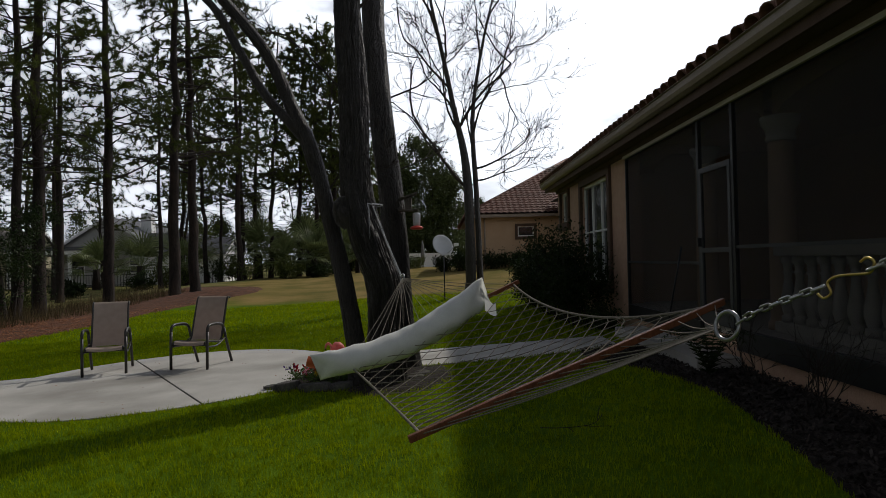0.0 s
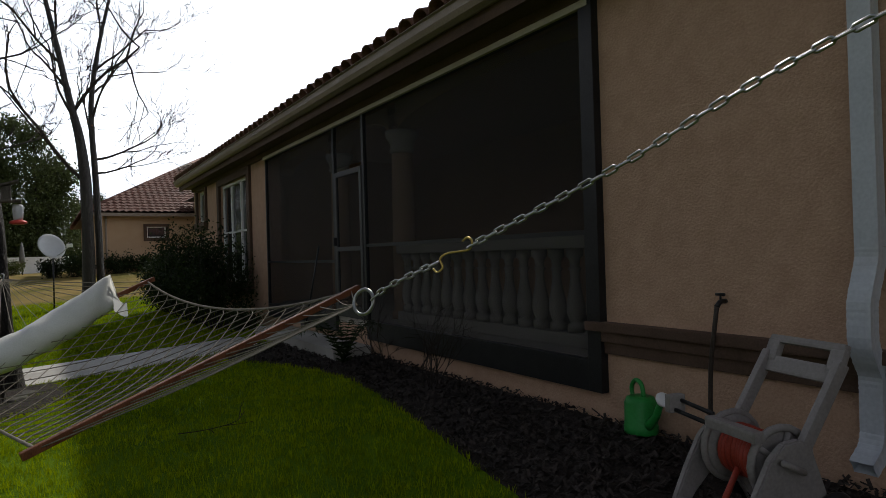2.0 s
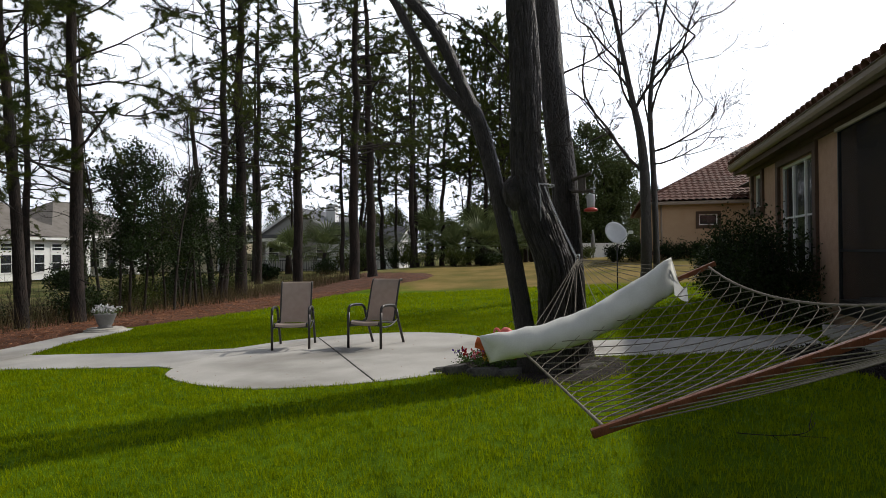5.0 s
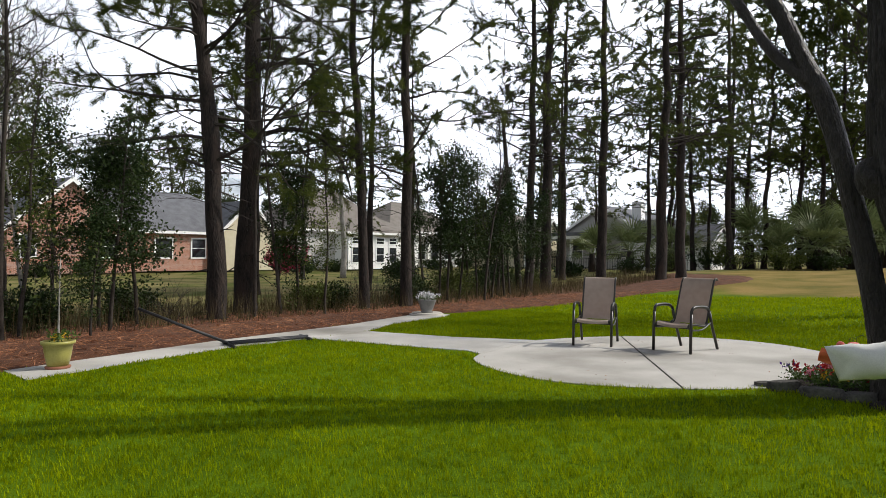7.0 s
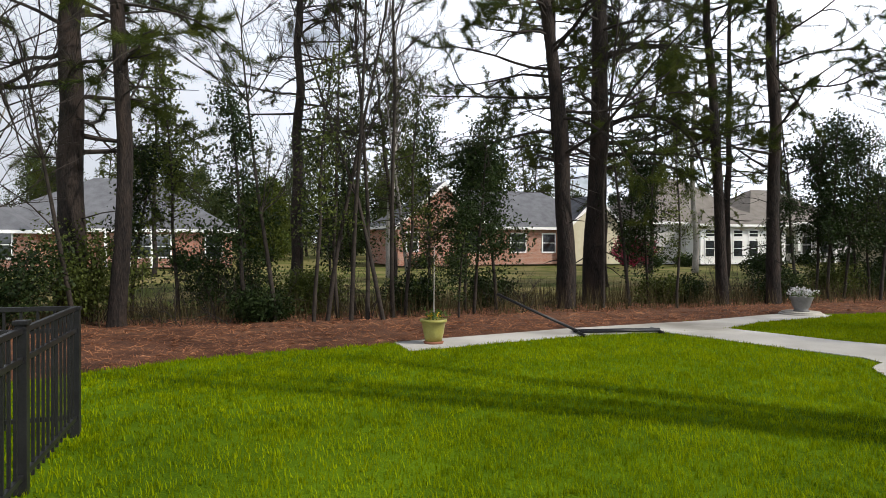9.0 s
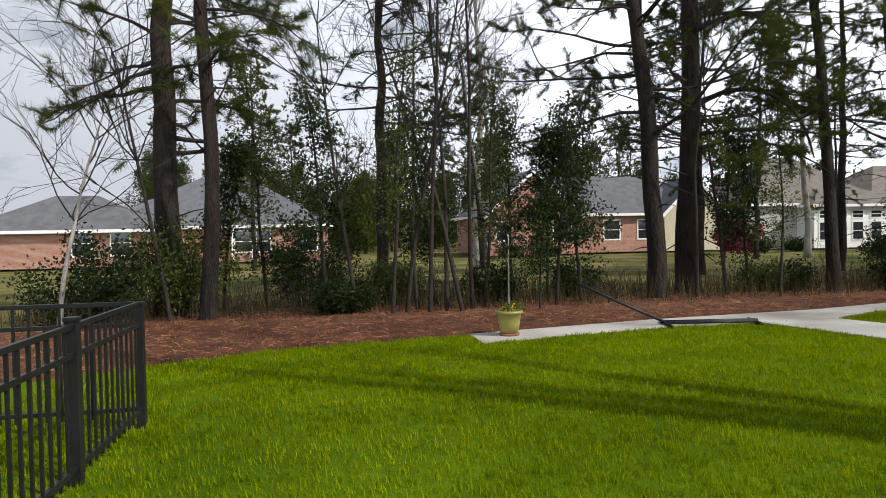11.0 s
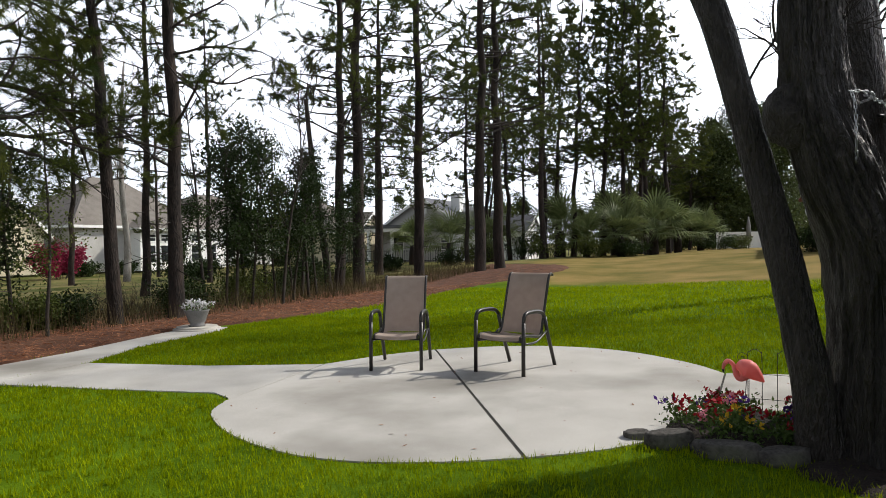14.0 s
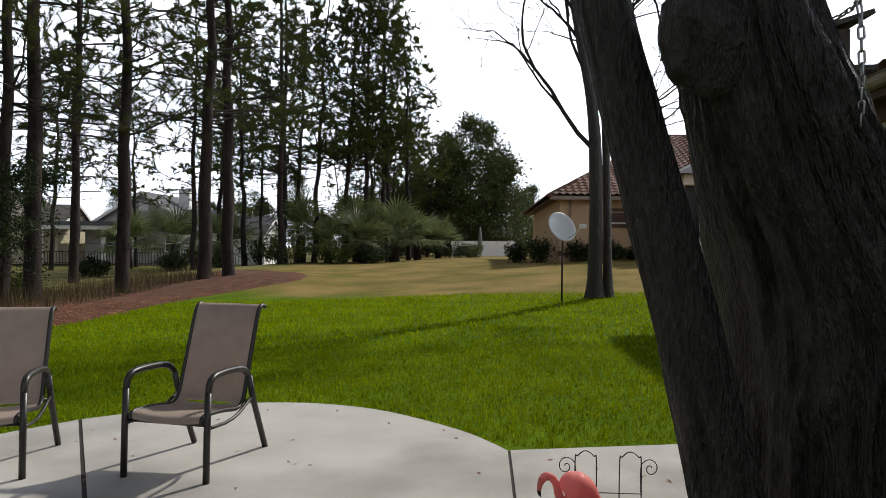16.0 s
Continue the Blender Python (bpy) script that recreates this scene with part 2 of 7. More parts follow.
def lawn_material():
    """Green turf near, dormant tan turf beyond a ragged line, dull yellow-green past the tree line."""
    m = material("lawn_turf", (0.050, 0.095, 0.003), (0.120, 0.195, 0.005), 1.3, 0.95, 0.7, 70, spec=0.04, dist=0.03)
    nt = m.node_tree
    bs = nt.nodes["Principled BSDF"]
    green = bs.inputs["Base Color"].links[0].from_socket
    co = nt.nodes.new("ShaderNodeTexCoord")
    sp = nt.nodes.new("ShaderNodeSeparateXYZ")
    nt.links.new(co.outputs["Object"], sp.inputs[0])
    nz = nt.nodes.new("ShaderNodeTexNoise")
    nz.inputs["Scale"].default_value = 0.5
    nz.inputs["Detail"].default_value = 8
    nt.links.new(co.outputs["Object"], nz.inputs["Vector"])

    def math_node(op, x, y):
        n = nt.nodes.new("ShaderNodeMath")
        n.operation = op
        for i, v in enumerate((x, y)):
            if isinstance(v, (int, float)):
                n.inputs[i].default_value = v
            else:
                nt.links.new(v, n.inputs[i])
        return n.outputs[0]

    def band(v, lo, hi):
        n = nt.nodes.new("ShaderNodeMapRange")
        n.inputs["From Min"].default_value = lo
        n.inputs["From Max"].default_value = hi
        nt.links.new(v, n.inputs["Value"])
        return n.outputs["Result"]

    def blend(fac, c1, col):
        n = nt.nodes.new("ShaderNodeMixRGB")
        nt.links.new(fac, n.inputs["Fac"])
        nt.links.new(c1, n.inputs["Color1"])
        if isinstance(col, tuple):
            n.inputs["Color2"].default_value = (*col, 1)
        else:
            nt.links.new(col, n.inputs["Color2"])
        return n.outputs["Color"]

    tan = nt.nodes.new("ShaderNodeValToRGB")
    tan.color_ramp.elements[0].color = (0.13, 0.115, 0.03, 1)
    tan.color_ramp.elements[1].color = (0.26, 0.185, 0.068, 1)
    tan.color_ramp.elements[0].position = 0.35
    tan.color_ramp.elements[1].position = 0.65
    nt.links.new(nz.outputs["Fac"], tan.inputs["Fac"])
    wob = math_node("MULTIPLY", nz.outputs["Fac"], 2.5)
    line = math_node("ADD", math_node("ADD", sp.outputs["Y"], math_node("MULTIPLY", sp.outputs["X"], 0.35)), wob)
    far = band(line, 23.0, 25.2)
    side = band(math_node("MULTIPLY", math_node("ADD", sp.outputs["X"], wob), -1.0), 10.5, 12.5)
    rough_green = nt.nodes.new("ShaderNodeValToRGB")
    rough_green.color_ramp.elements[0].color = (0.085, 0.10, 0.025, 1)
    rough_green.color_ramp.elements[1].color = (0.20, 0.17, 0.07, 1)
    rough_green.color_ramp.elements[0].position = 0.4
    rough_green.color_ramp.elements[1].position = 0.6
    nt.links.new(nz.outputs["Fac"], rough_green.inputs["Fac"])
    col = blend(far, green, tan.outputs["Color"])
    col = blend(side, col, rough_green.outputs["Color"])
    nt.links.new(col, bs.inputs["Base Color"])
    return m


M_LAWN = lawn_material()

# ---- building helpers ----


def obj(name, verts, faces, mat, parent=None, label="", smooth=False):
    me = bpy.data.meshes.new(name)
    me.from_pydata(verts if isinstance(verts, list) else [tuple(v) for v in verts], [], faces if isinstance(faces, list) else [tuple(int(i) for i in f) for f in faces])
    me.update()
    me.materials.append(mat)
    if smooth:
        for p in me.polygons:
            p.use_smooth = True
    ob = new(name, me)
    if parent:
        ob.parent = parent
    if label:
        ob["label"] = label
    return ob


def part(name, bm, mat, parent=None, label="", smooth=False):
    me = bpy.data.meshes.new(name)
    bmesh.ops.recalc_face_normals(bm, faces=bm.faces)
    bm.to_mesh(me)
    bm.free()
    me.materials.append(mat)
    if smooth:
        for p in me.polygons:
            p.use_smooth = True
    ob = new(name, me)
    if parent:
        ob.parent = parent
    if label:
        ob["label"] = label
    return ob


def thing(name, label, category, loc=(0, 0, 0), rz=0.0, group=""):
    e = new(name)
    e.empty_display_size = 0.1
    e.matrix_basis = pose(*loc, 0, 0, rz)
    return tagged(e, label, category, group)


def box(bm, lo, hi, bevel=0.0, m=None):
    c = [(a + b) / 2 for a, b in zip(lo, hi)]
    s = [abs(b - a) for a, b in zip(lo, hi)]
    mat = Matrix.Translation(c) @ Matrix.Diagonal((*s, 1))
    r = bmesh.ops.create_cube(bm, size=1.0, matrix=(m @ mat) if m else mat)
    if bevel:
        edges = list({e for v in r["verts"] for e in v.link_edges})
        bmesh.ops.bevel(bm, geom=edges, offset=bevel, segments=2, affect="EDGES", profile=0.7)


def boxed(name, lo, hi, mat, parent=None, label="", bevel=0.0):
    bm = bmesh.new()
    box(bm, lo, hi, bevel)
    return part(name, bm, mat, parent, label)


def tube_data(pts, radii, sides=8, closed_ends=True, seed=0, rough=0.0, ridge=0.0):
    """Verts and faces of a tube along pts."""
    pts = [Vector(p) for p in pts]
    vs, fs = [], []
    n = len(pts)
    up = Vector((0.3, 0.9, 0.2)).normalized()
    for i, p in enumerate(pts):
        d = (pts[min(i + 1, n - 1)] - pts[max(i - 1, 0)]).normalized()
        a = d.cross(up)
        if a.length < 1e-3:
            a = d.cross(Vector((1, 0, 0)))
        a.normalize()
        b = d.cross(a)
        for k in range(sides):
            t = 2 * math.pi * k / sides
            r = radii[i]
            if rough:
                r *= 1 + rough * noise.noise(Vector((p.x * 3 + math.cos(t) * 1.3, p.y * 3 + math.sin(t) * 1.3, p.z * 1.6 + seed)))
            if ridge:
                q = Vector((math.cos(t) * 9.0, math.sin(t) * 9.0, p.z * 2.0 + seed))
                r += ridge * (0.5 - abs(noise.noise(q)) * 1.6 - 0.5 * abs(noise.noise(q * 2.3)))
            vs.append(tuple(p + a * (math.cos(t) * r) + b * (math.sin(t) * r)))
    for i in range(n - 1):
        for k in range(sides):
            k2 = (k + 1) % sides
            fs.append((i * sides + k, i * sides + k2, (i + 1) * sides + k2, (i + 1) * sides + k))
    if closed_ends:
        fs.append(tuple(range(sides - 1, -1, -1)))
        fs.append(tuple((n - 1) * sides + k for k in range(sides)))
    return vs, fs


def smooth_line(pts, steps=6):
    """Catmull-Rom through pts."""
    P = [Vector(p) for p in pts]
    P = [P[0] * 2 - P[1]] + P + [P[-1] * 2 - P[-2]]
    out = []
    for i in range(1, len(P) - 2):
        for s in range(steps):
            t = s / steps
            a, b, c, d = P[i - 1], P[i], P[i + 1], P[i + 2]
            out.append(0.5 * ((2 * b) + (c - a) * t + (2 * a - 5 * b + 4 * c - d) * t * t + (3 * b - a - 3 * c + d) * t ** 3))
    out.append(P[-2])
    return out


def tube(name, pts, radius, mat, parent=None, label="", sides=8, steps=0, rough=0.0):
    line = smooth_line(pts, steps) if steps else [Vector(p) for p in pts]
    if isinstance(radius, (int, float)):
        rad = [radius] * len(line)
    else:
        rad = np.interp(np.linspace(0, 1, len(line)), np.linspace(0, 1, len(radius)), radius).tolist()
    vs, fs = tube_data(line, rad, sides, rough=rough)
    return obj(name, vs, fs, mat, parent, label, smooth=True)


class Soup:
    """Gathers many small pieces into one mesh."""

    def __init__(self):
        self.v, self.f, self.n = [], [], 0

    def add(self, vs, fs):
        self.v.extend(vs)
        self.f.extend(tuple(i + self.n for i in f) for f in fs)
        self.n += len(vs)

    def made(self, name, mat, parent=None, label="", smooth=False):
        ob = obj(name, self.v, self.f, mat, parent, label, smooth)
        if name in ("branchwork", "twigwork", "stemwork", "net", "twig", "sapling_twigwork"):
            ob["kind"] = "stuff"
        return ob


def quick_mesh(name, verts, corners, mat, parent=None, label=""):
    """A mesh of triangles or quads from numpy arrays."""
    me = bpy.data.meshes.new(name)
    k = corners.shape[1]
    me.vertices.add(len(verts))
    me.vertices.foreach_set("co", verts.astype(np.float32).ravel())
    me.loops.add(corners.size)
    me.loops.foreach_set("vertex_index", corners.astype(np.int32).ravel())
    me.polygons.add(len(corners))
    me.polygons.foreach_set("loop_start", np.arange(0, corners.size, k, dtype=np.int32))
    me.polygons.foreach_set("loop_total", np.full(len(corners), k, dtype=np.int32))
    me.update(calc_edges=True)
    me.validate()
    me.materials.append(mat)
    ob = new(name, me)
    if parent:
        ob.parent = parent
        ob["kind"] = "stuff"
    if label:
        ob["label"] = label
    return ob


# ---- ground ----


def smoothstep(v, lo, hi):
    t = np.clip((v - lo) / (hi - lo), 0, 1)
    return t * t * (3 - 2 * t)


def level(x, y):
    """The height of the ground."""
    x, y = np.asarray(x, float), np.asarray(y, float)
    z = 0.035 * np.clip(x, -9, 5) + 0.012 * (np.clip(x, -45, -9) + 9)
    z = z + 0.8 * smoothstep(y, 13, 37) * smoothstep(x, -9, 5)
    z = z + 0.65 * smoothstep(y, 25, 42) * smoothstep(x, -24, -14) * (1 - smoothstep(x, -6, 3))
    z = z + 0.45 * np.exp(-(((x + 9.5) / 3.2) ** 2 + ((y - 30) / 4.5) ** 2))
    return z


def lev(x, y):
    return float(level(x, y))


gx = np.concatenate([np.array([-3000, -1200, -500, -250, -140, -95, -70, -55]), np.linspace(-45, -16, 20), np.linspace(-15, 6, 64), np.linspace(8, 40, 14), np.array([60, 100, 200, 500, 1200, 3000])])
gy = np.concatenate([np.array([-3000, -1200, -400, -150, -60, -30, -15]), np.linspace(-8, 26, 86), np.linspace(27, 60, 24), np.array([70, 85, 110, 160, 300, 700, 1500, 3000])])
X, Y = np.meshgrid(gx, gy)
V = np.stack([X, Y, level(X, Y)], -1).reshape(-1, 3)
nx = len(gx)
idx = np.arange((len(gy) - 1) * nx).reshape(-1, nx)[:, :-1].ravel()
ground = quick_mesh("ground", V, np.stack([idx, idx + 1, idx + nx + 1, idx + nx], 1), M_LAWN)
tagged(ground, "mown green lawn turning to tan dormant grass", "lawn", kind="structure")


def inside(px, py, poly):
    """Which points lie in the polygon."""
    px, py = np.asarray(px, float), np.asarray(py, float)
    hit = np.zeros(px.shape, bool)
    n = len(poly)
    for i in range(n):
        x1, y1 = poly[i][:2]
        x2, y2 = poly[(i + 1) % n][:2]
        if y1 == y2:
            continue
        cross = ((y1 > py) != (y2 > py)) & (px < (x2 - x1) * (py - y1) / (y2 - y1) + x1)
        hit ^= cross
    return hit


def slab(name, poly, mat, label, top=0.012, deep=0.12, category="paving"):
    """A cast slab that follows the ground, with real edges."""
    bm = bmesh.new()
    up = [bm.verts.new((x, y, lev(x, y) + top)) for x, y in poly]
    lo = [bm.verts.new((x, y, lev(x, y) - deep)) for x, y in poly]
    face = bm.faces.new(up)
    n = len(poly)
    for i in range(n):
        bm.faces.new((up[i], lo[i], lo[(i + 1) % n], up[(i + 1) % n]))
    bmesh.ops.triangulate(bm, faces=[face])
    return tagged(part(name, bm, mat), label, category, kind="structure")


def round_line(pts, steps=5):
    return [(p.x, p.y) for p in smooth_line([(x, y, 0) for x, y in pts], steps)]


# patio, split by the expansion joints
RIM_LEFT = round_line([(-5.62, 7.5), (-5.35, 7.05), (-4.65, 6.58), (-3.9, 6.33), (-3.3, 6.33), (-2.75, 6.5), (-2.27, 6.75)])
RIM_LOW = round_line([(-2.27, 6.75), (-1.75, 7.15), (-1.4, 7.7), (-1.22, 8.35)])
RIM_TOP = round_line([(-1.2, 9.96), (-1.6, 10.52), (-2.4, 11.2), (-3.3, 11.48), (-4.2, 11.35), (-5.0, 10.92)])
RIM_FAR = round_line([(-5.0, 10.92), (-5.5, 10.35), (-5.92, 9.55)])
J = 0.012
patio_a = [(x - J, y) for x, y in RIM_LEFT][:-1] + [(-2.29, 6.74), (-5.02, 10.9)] + RIM_FAR[1:]
patio_b = [(-2.265, 6.755)] + RIM_LOW[1:-1] + [(-1.22, 8.35), (-1.2, 9.94)] + RIM_TOP[1:]
slab("patio", patio_a, M_CONC, "pale grey broom-finished concrete patio slab")
slab("patio", patio_b, M_CONC, "pale grey broom-finished concrete patio slab")
M_JOINT = material("joint_filler", (0.020, 0.018, 0.015), (0.05, 0.045, 0.038), 9, 0.9, 0.4, 60)
for name_j, a_j, b_j, w_j in (("joint_1", (-2.278, 6.748), (-5.012, 10.912), 0.016), ("joint_2", (-1.212, 8.36), (-1.19, 9.95), 0.014), ("joint_3", (-5.70, 7.60), (-5.93, 9.53), 0.012)):
    dj = Vector((b_j[0] - a_j[0], b_j[1] - a_j[1])).normalized()
    nj = Vector((-dj.y, dj.x)) * w_j
    slab("patio_" + name_j, [(a_j[0] + nj.x, a_j[1] + nj.y), (a_j[0] - nj.x, a_j[1] - nj.y), (b_j[0] - nj.x, b_j[1] - nj.y), (b_j[0] + nj.x, b_j[1] + nj.y)], M_JOINT, "dark filler strip in the slab joint", 0.006, 0.05, "joint")
slab("path", [(-9.42, 7.36), (-7.5, 7.58), (-6.05, 7.77), (-5.72, 7.62), (-5.64, 7.55), (-5.94, 9.52), (-7.5, 9.08), (-9.56, 8.8)], M_CONC, "concrete garden path from patio to tree line")
slab("path", [(-8.8, 2.5), (-9.16, 3.9), (-9.55, 5.95), (-9.44, 7.35), (-9.58, 8.8), (-10.23, 10.26), (-10.5, 12.3), (-10.75, 12.75), (-11.35, 12.7), (-11.4, 11.9), (-11.2, 11.0), (-10.8, 9.4), (-10.46, 6.0), (-10.05, 4.0), (-9.75, 2.5)], M_CONC, "narrow concrete path along the pine straw bed")
slab("path", [(-1.18, 9.95), (-1.2, 8.36), (-0.4, 8.42), (0.21, 8.52), (1.41, 8.72), (2.4, 9.02), (3.2, 9.35), (3.2, 10.56), (2.0, 10.36), (0.9, 10.2), (0.18, 10.08)], M_CONC, "concrete path from patio to the porch step")

CONCRETE = [RIM_LEFT + RIM_LOW[1:] + RIM_TOP + RIM_FAR[1:],
            [(-9.42, 7.36), (-7.5, 7.58), (-5.6, 7.6), (-5.9, 9.52), (-7.5, 9.08), (-9.56, 8.8)],
            [(-8.8, 2.5), (-9.16, 3.9), (-9.55, 5.95), (-9.44, 7.35), (-9.58, 8.8), (-10.23, 10.26), (-10.5, 12.3), (-10.75, 12.75), (-11.35, 12.7), (-11.2, 11.0), (-10.8, 9.4), (-10.46, 6.0), (-10.05, 4.0), (-9.75, 2.5)],
            [(-1.18, 9.95), (-1.2, 8.36), (0.21, 8.52), (1.41, 8.72), (3.2, 9.35), (3.2, 10.56), (0.9, 10.2)],
            [(-1.4, 8.15), (-1.08, 8.3), (-1.0, 10.05), (-1.35, 10.1)]]
STRAW_EDGE = round_line([(-7.4, -3.2), (-8.4, -1.5), (-9.1, -0.4), (-9.4, 0.9), (-9.6, 2.3), (-9.78, 2.7), (-10.05, 4.0), (-10.46, 6.0), (-10.8, 9.4), (-11.25, 11.2), (-11.5, 12.4), (-11.0, 13.3), (-10.5, 16.0), (-10.3, 18.5), (-10.5, 22.5), (-10.1, 25.0), (-8.9, 27.3), (-8.1, 29.8), (-9.5, 33.5), (-11.6, 37.0)], 4)
STRAW = STRAW_EDGE + [(-14.5, 38.0), (-16.5, 30.0), (-15.8, 20.0), (-15.2, 12.0), (-14.8, 6.0), (-14.6, 0.0), (-14.2, -5.0), (-9.0, -6.0)]
MULCH_EDGE = round_line([(2.3, -3.0), (2.42, 0.5), (2.62, 2.3), (2.82, 3.3), (3.0, 4.4), (3.15, 5.6), (3.1, 6.6), (2.8, 7.6), (2.45, 8.3), (2.5, 8.98)], 5)
MULCH = MULCH_EDGE + [(3.2, 9.3), (3.98, 9.3), (3.98, -3.0)]


def bed(name, poly, mat, label, step, lift, bump):
    """A loose bed: a fine sheet clipped to the outline, thickest inside."""
    xs, ys = [p[0] for p in poly], [p[1] for p in poly]
    ax, ay = np.arange(min(xs), max(xs) + step, step), np.arange(min(ys), max(ys) + step, step)
    gxx, gyy = np.meshgrid(ax, ay)
    ok = inside(gxx, gyy, poly)
    soft = ok.astype(float)
    for _ in range(3):
        p = np.pad(soft, 1)
        soft = (p[:-2, 1:-1] + p[2:, 1:-1] + p[1:-1, :-2] + p[1:-1, 2:] + p[1:-1, 1:-1]) / 5
    rough = np.array([noise.noise(Vector((a * 2.2, b * 2.2, 0))) + 0.6 * noise.noise(Vector((a * 6, b * 6, 3))) for a, b in zip(gxx.ravel(), gyy.ravel())]).reshape(gxx.shape)
    z = level(gxx, gyy) + (soft * 1.6 - 0.75) * lift + rough * bump * soft
    n = len(ax)
    cell = soft > 0.12
    keep = (cell[:-1, :-1] & cell[1:, :-1] & cell[:-1, 1:] & cell[1:, 1:])
    ii = (np.arange(len(ay) - 1)[:, None] * n + np.arange(n - 1)[None])[keep]
    ob = quick_mesh(name, np.stack([gxx, gyy, z], -1).reshape(-1, 3), np.stack([ii, ii + 1, ii + n + 1, ii + n], 1), mat)
    for p in ob.data.polygons:
        p.use_smooth = True
    return tagged(ob, label, name.replace("_", " "), kind="structure")


bed("pine_straw_bed", STRAW, M_STRAW, "rust-brown pine straw bed under the trees", 0.14, 0.05, 0.035)
bed("mulch_bed", MULCH, M_MULCH, "dark shredded bark mulch along the house", 0.06, 0.035, 0.02)


def slivers(name, poly, count, size, width, mat, label, flat=0.35, lift=0.05, seed=1):
    """Loose needles or chips scattered on a bed."""
    rng = np.random.default_rng(seed)
    xs, ys = np.array([p[0] for p in poly]), np.array([p[1] for p in poly])
    px, py = rng.uniform(xs.min(), xs.max(), count * 3), rng.uniform(ys.min(), ys.max(), count * 3)
    ok = inside(px, py, poly)
    px, py = px[ok][:count], py[ok][:count]
    n = len(px)
    a, l = rng.uniform(0, 2 * np.pi, n), rng.uniform(0.5, 1.3, n) * size
    d = np.stack([np.cos(a), np.sin(a), rng.normal(0, flat, n)], -1) * l[:, None]
    s = np.stack([-np.sin(a), np.cos(a), rng.normal(0, 0.5, n)], -1) * width * rng.uniform(0.6, 1.5, n)[:, None]
    c = np.stack([px, py, level(px, py) + lift + rng.uniform(-0.01, 0.02, n)], -1)
    v = np.stack([c - d / 2 - s / 2, c - d / 2 + s / 2, c + d / 2 + s / 2, c + d / 2 - s / 2], 1).reshape(-1, 3)
    return tagged(quick_mesh(name, v, np.arange(4 * n).reshape(-1, 4), mat), label, name.replace("_", " "), kind="stuff")


slivers("pine_needles", [p for p in STRAW if p[1] < 27], 26000, 0.13, 0.006, M_NEEDLES_DRY, "loose dry pine needles on the straw bed", 0.25, 0.045, 3)
slivers("bark_chips", MULCH, 16000, 0.045, 0.014, M_CHIP, "loose shredded bark chips on the mulch bed", 0.5, 0.045, 4)


def grass(name, x0, x1, y0, y1, density, height, width, seed, keep=None):
    rng = np.random.default_rng(seed)
    n = int((x1 - x0) * (y1 - y0) * density)
    px, py = rng.uniform(x0, x1, n), rng.uniform(y0, y1, n)
    # clumps: blades gather round random tufts
    k = n // (5 if density > 1450 else 1) + 1
    tuft = rng.integers(0, k, n)
    cx, cy, ch = rng.uniform(x0, x1, k), rng.uniform(y0, y1, k), rng.uniform(0, 1, k)
    px, py, h = cx[tuft] + rng.normal(0, 0.03, n), cy[tuft] + rng.normal(0, 0.03, n), ch[tuft]
    ok = np.ones(n, bool)
    for poly in CONCRETE + [MULCH]:
        ok &= ~inside(px, py, poly)
    ok &= px > np.interp(py, [p[1] for p in STRAW_EDGE[:60]], [p[0] for p in STRAW_EDGE[:60]]) - 0.03
    ok &= py + 0.35 * px < 23.0
    if keep is not None:
        ok &= keep(px, py)
    px, py, h = px[ok], py[ok], h[ok]
    n = len(px)
    a = rng.uniform(0, 2 * np.pi, n)
    lean = rng.uniform(0.15, 0.75, n)
    hh = height * (0.55 + 0.6 * h) * rng.uniform(0.7, 1.25, n)
    base = np.stack([px, py, level(px, py) - 0.004], -1)
    d = np.stack([np.cos(a) * lean, np.sin(a) * lean, np.ones(n)], -1)
    s = np.stack([-np.sin(a), np.cos(a), np.zeros(n)], -1) * width * rng.uniform(0.7, 1.3, n)[:, None]
    mid = base + d * (hh * 0.55)[:, None] * np.array([0.6, 0.6, 1])
    tip = base + d * hh[:, None]
    v = np.stack([base - s / 2, base + s / 2, mid + s * 0.4, mid - s * 0.4, tip], 1).reshape(-1, 3)
    i = np.arange(n) * 5
    f = np.concatenate([np.stack([i, i + 1, i + 2], 1), np.stack([i, i + 2, i + 3], 1), np.stack([i + 3, i + 2, i + 4], 1)])
    ob = quick_mesh(name, v, f, M_BLADE)
    return tagged(ob, "lush bright green lawn grass blades", "grass", kind="stuff")


grass("grass", -4.6, 3.2, 1.2, 8.6, 2300, 0.052, 0.0055, 11)
grass("grass", -9.8, -4.6, -2.5, 8.0, 1500, 0.052, 0.0075, 12)
grass("grass", -4.6, 2.7, -3.0, 1.2, 1100, 0.052, 0.007, 15)
grass("grass", -10.8, 3.6, 8.6, 15.0, 1400, 0.05, 0.0085, 13)
grass("grass", -10.8, 4.2, 15.0, 24.0, 330, 0.07, 0.016, 14)

# ---- the house ----
WX = 4.0          # outer face of the garden wall
SILL, HEAD = 0.5, 3.41
P0, P1 = 2.90, 11.42   # porch opening


def wall_run(name, y0, y1, z0, z1, label):
    return tagged(boxed(name, (WX, y0, z0), (WX + 0.25, y1, z1), M_STUCCO), label, "wall", kind="structure")


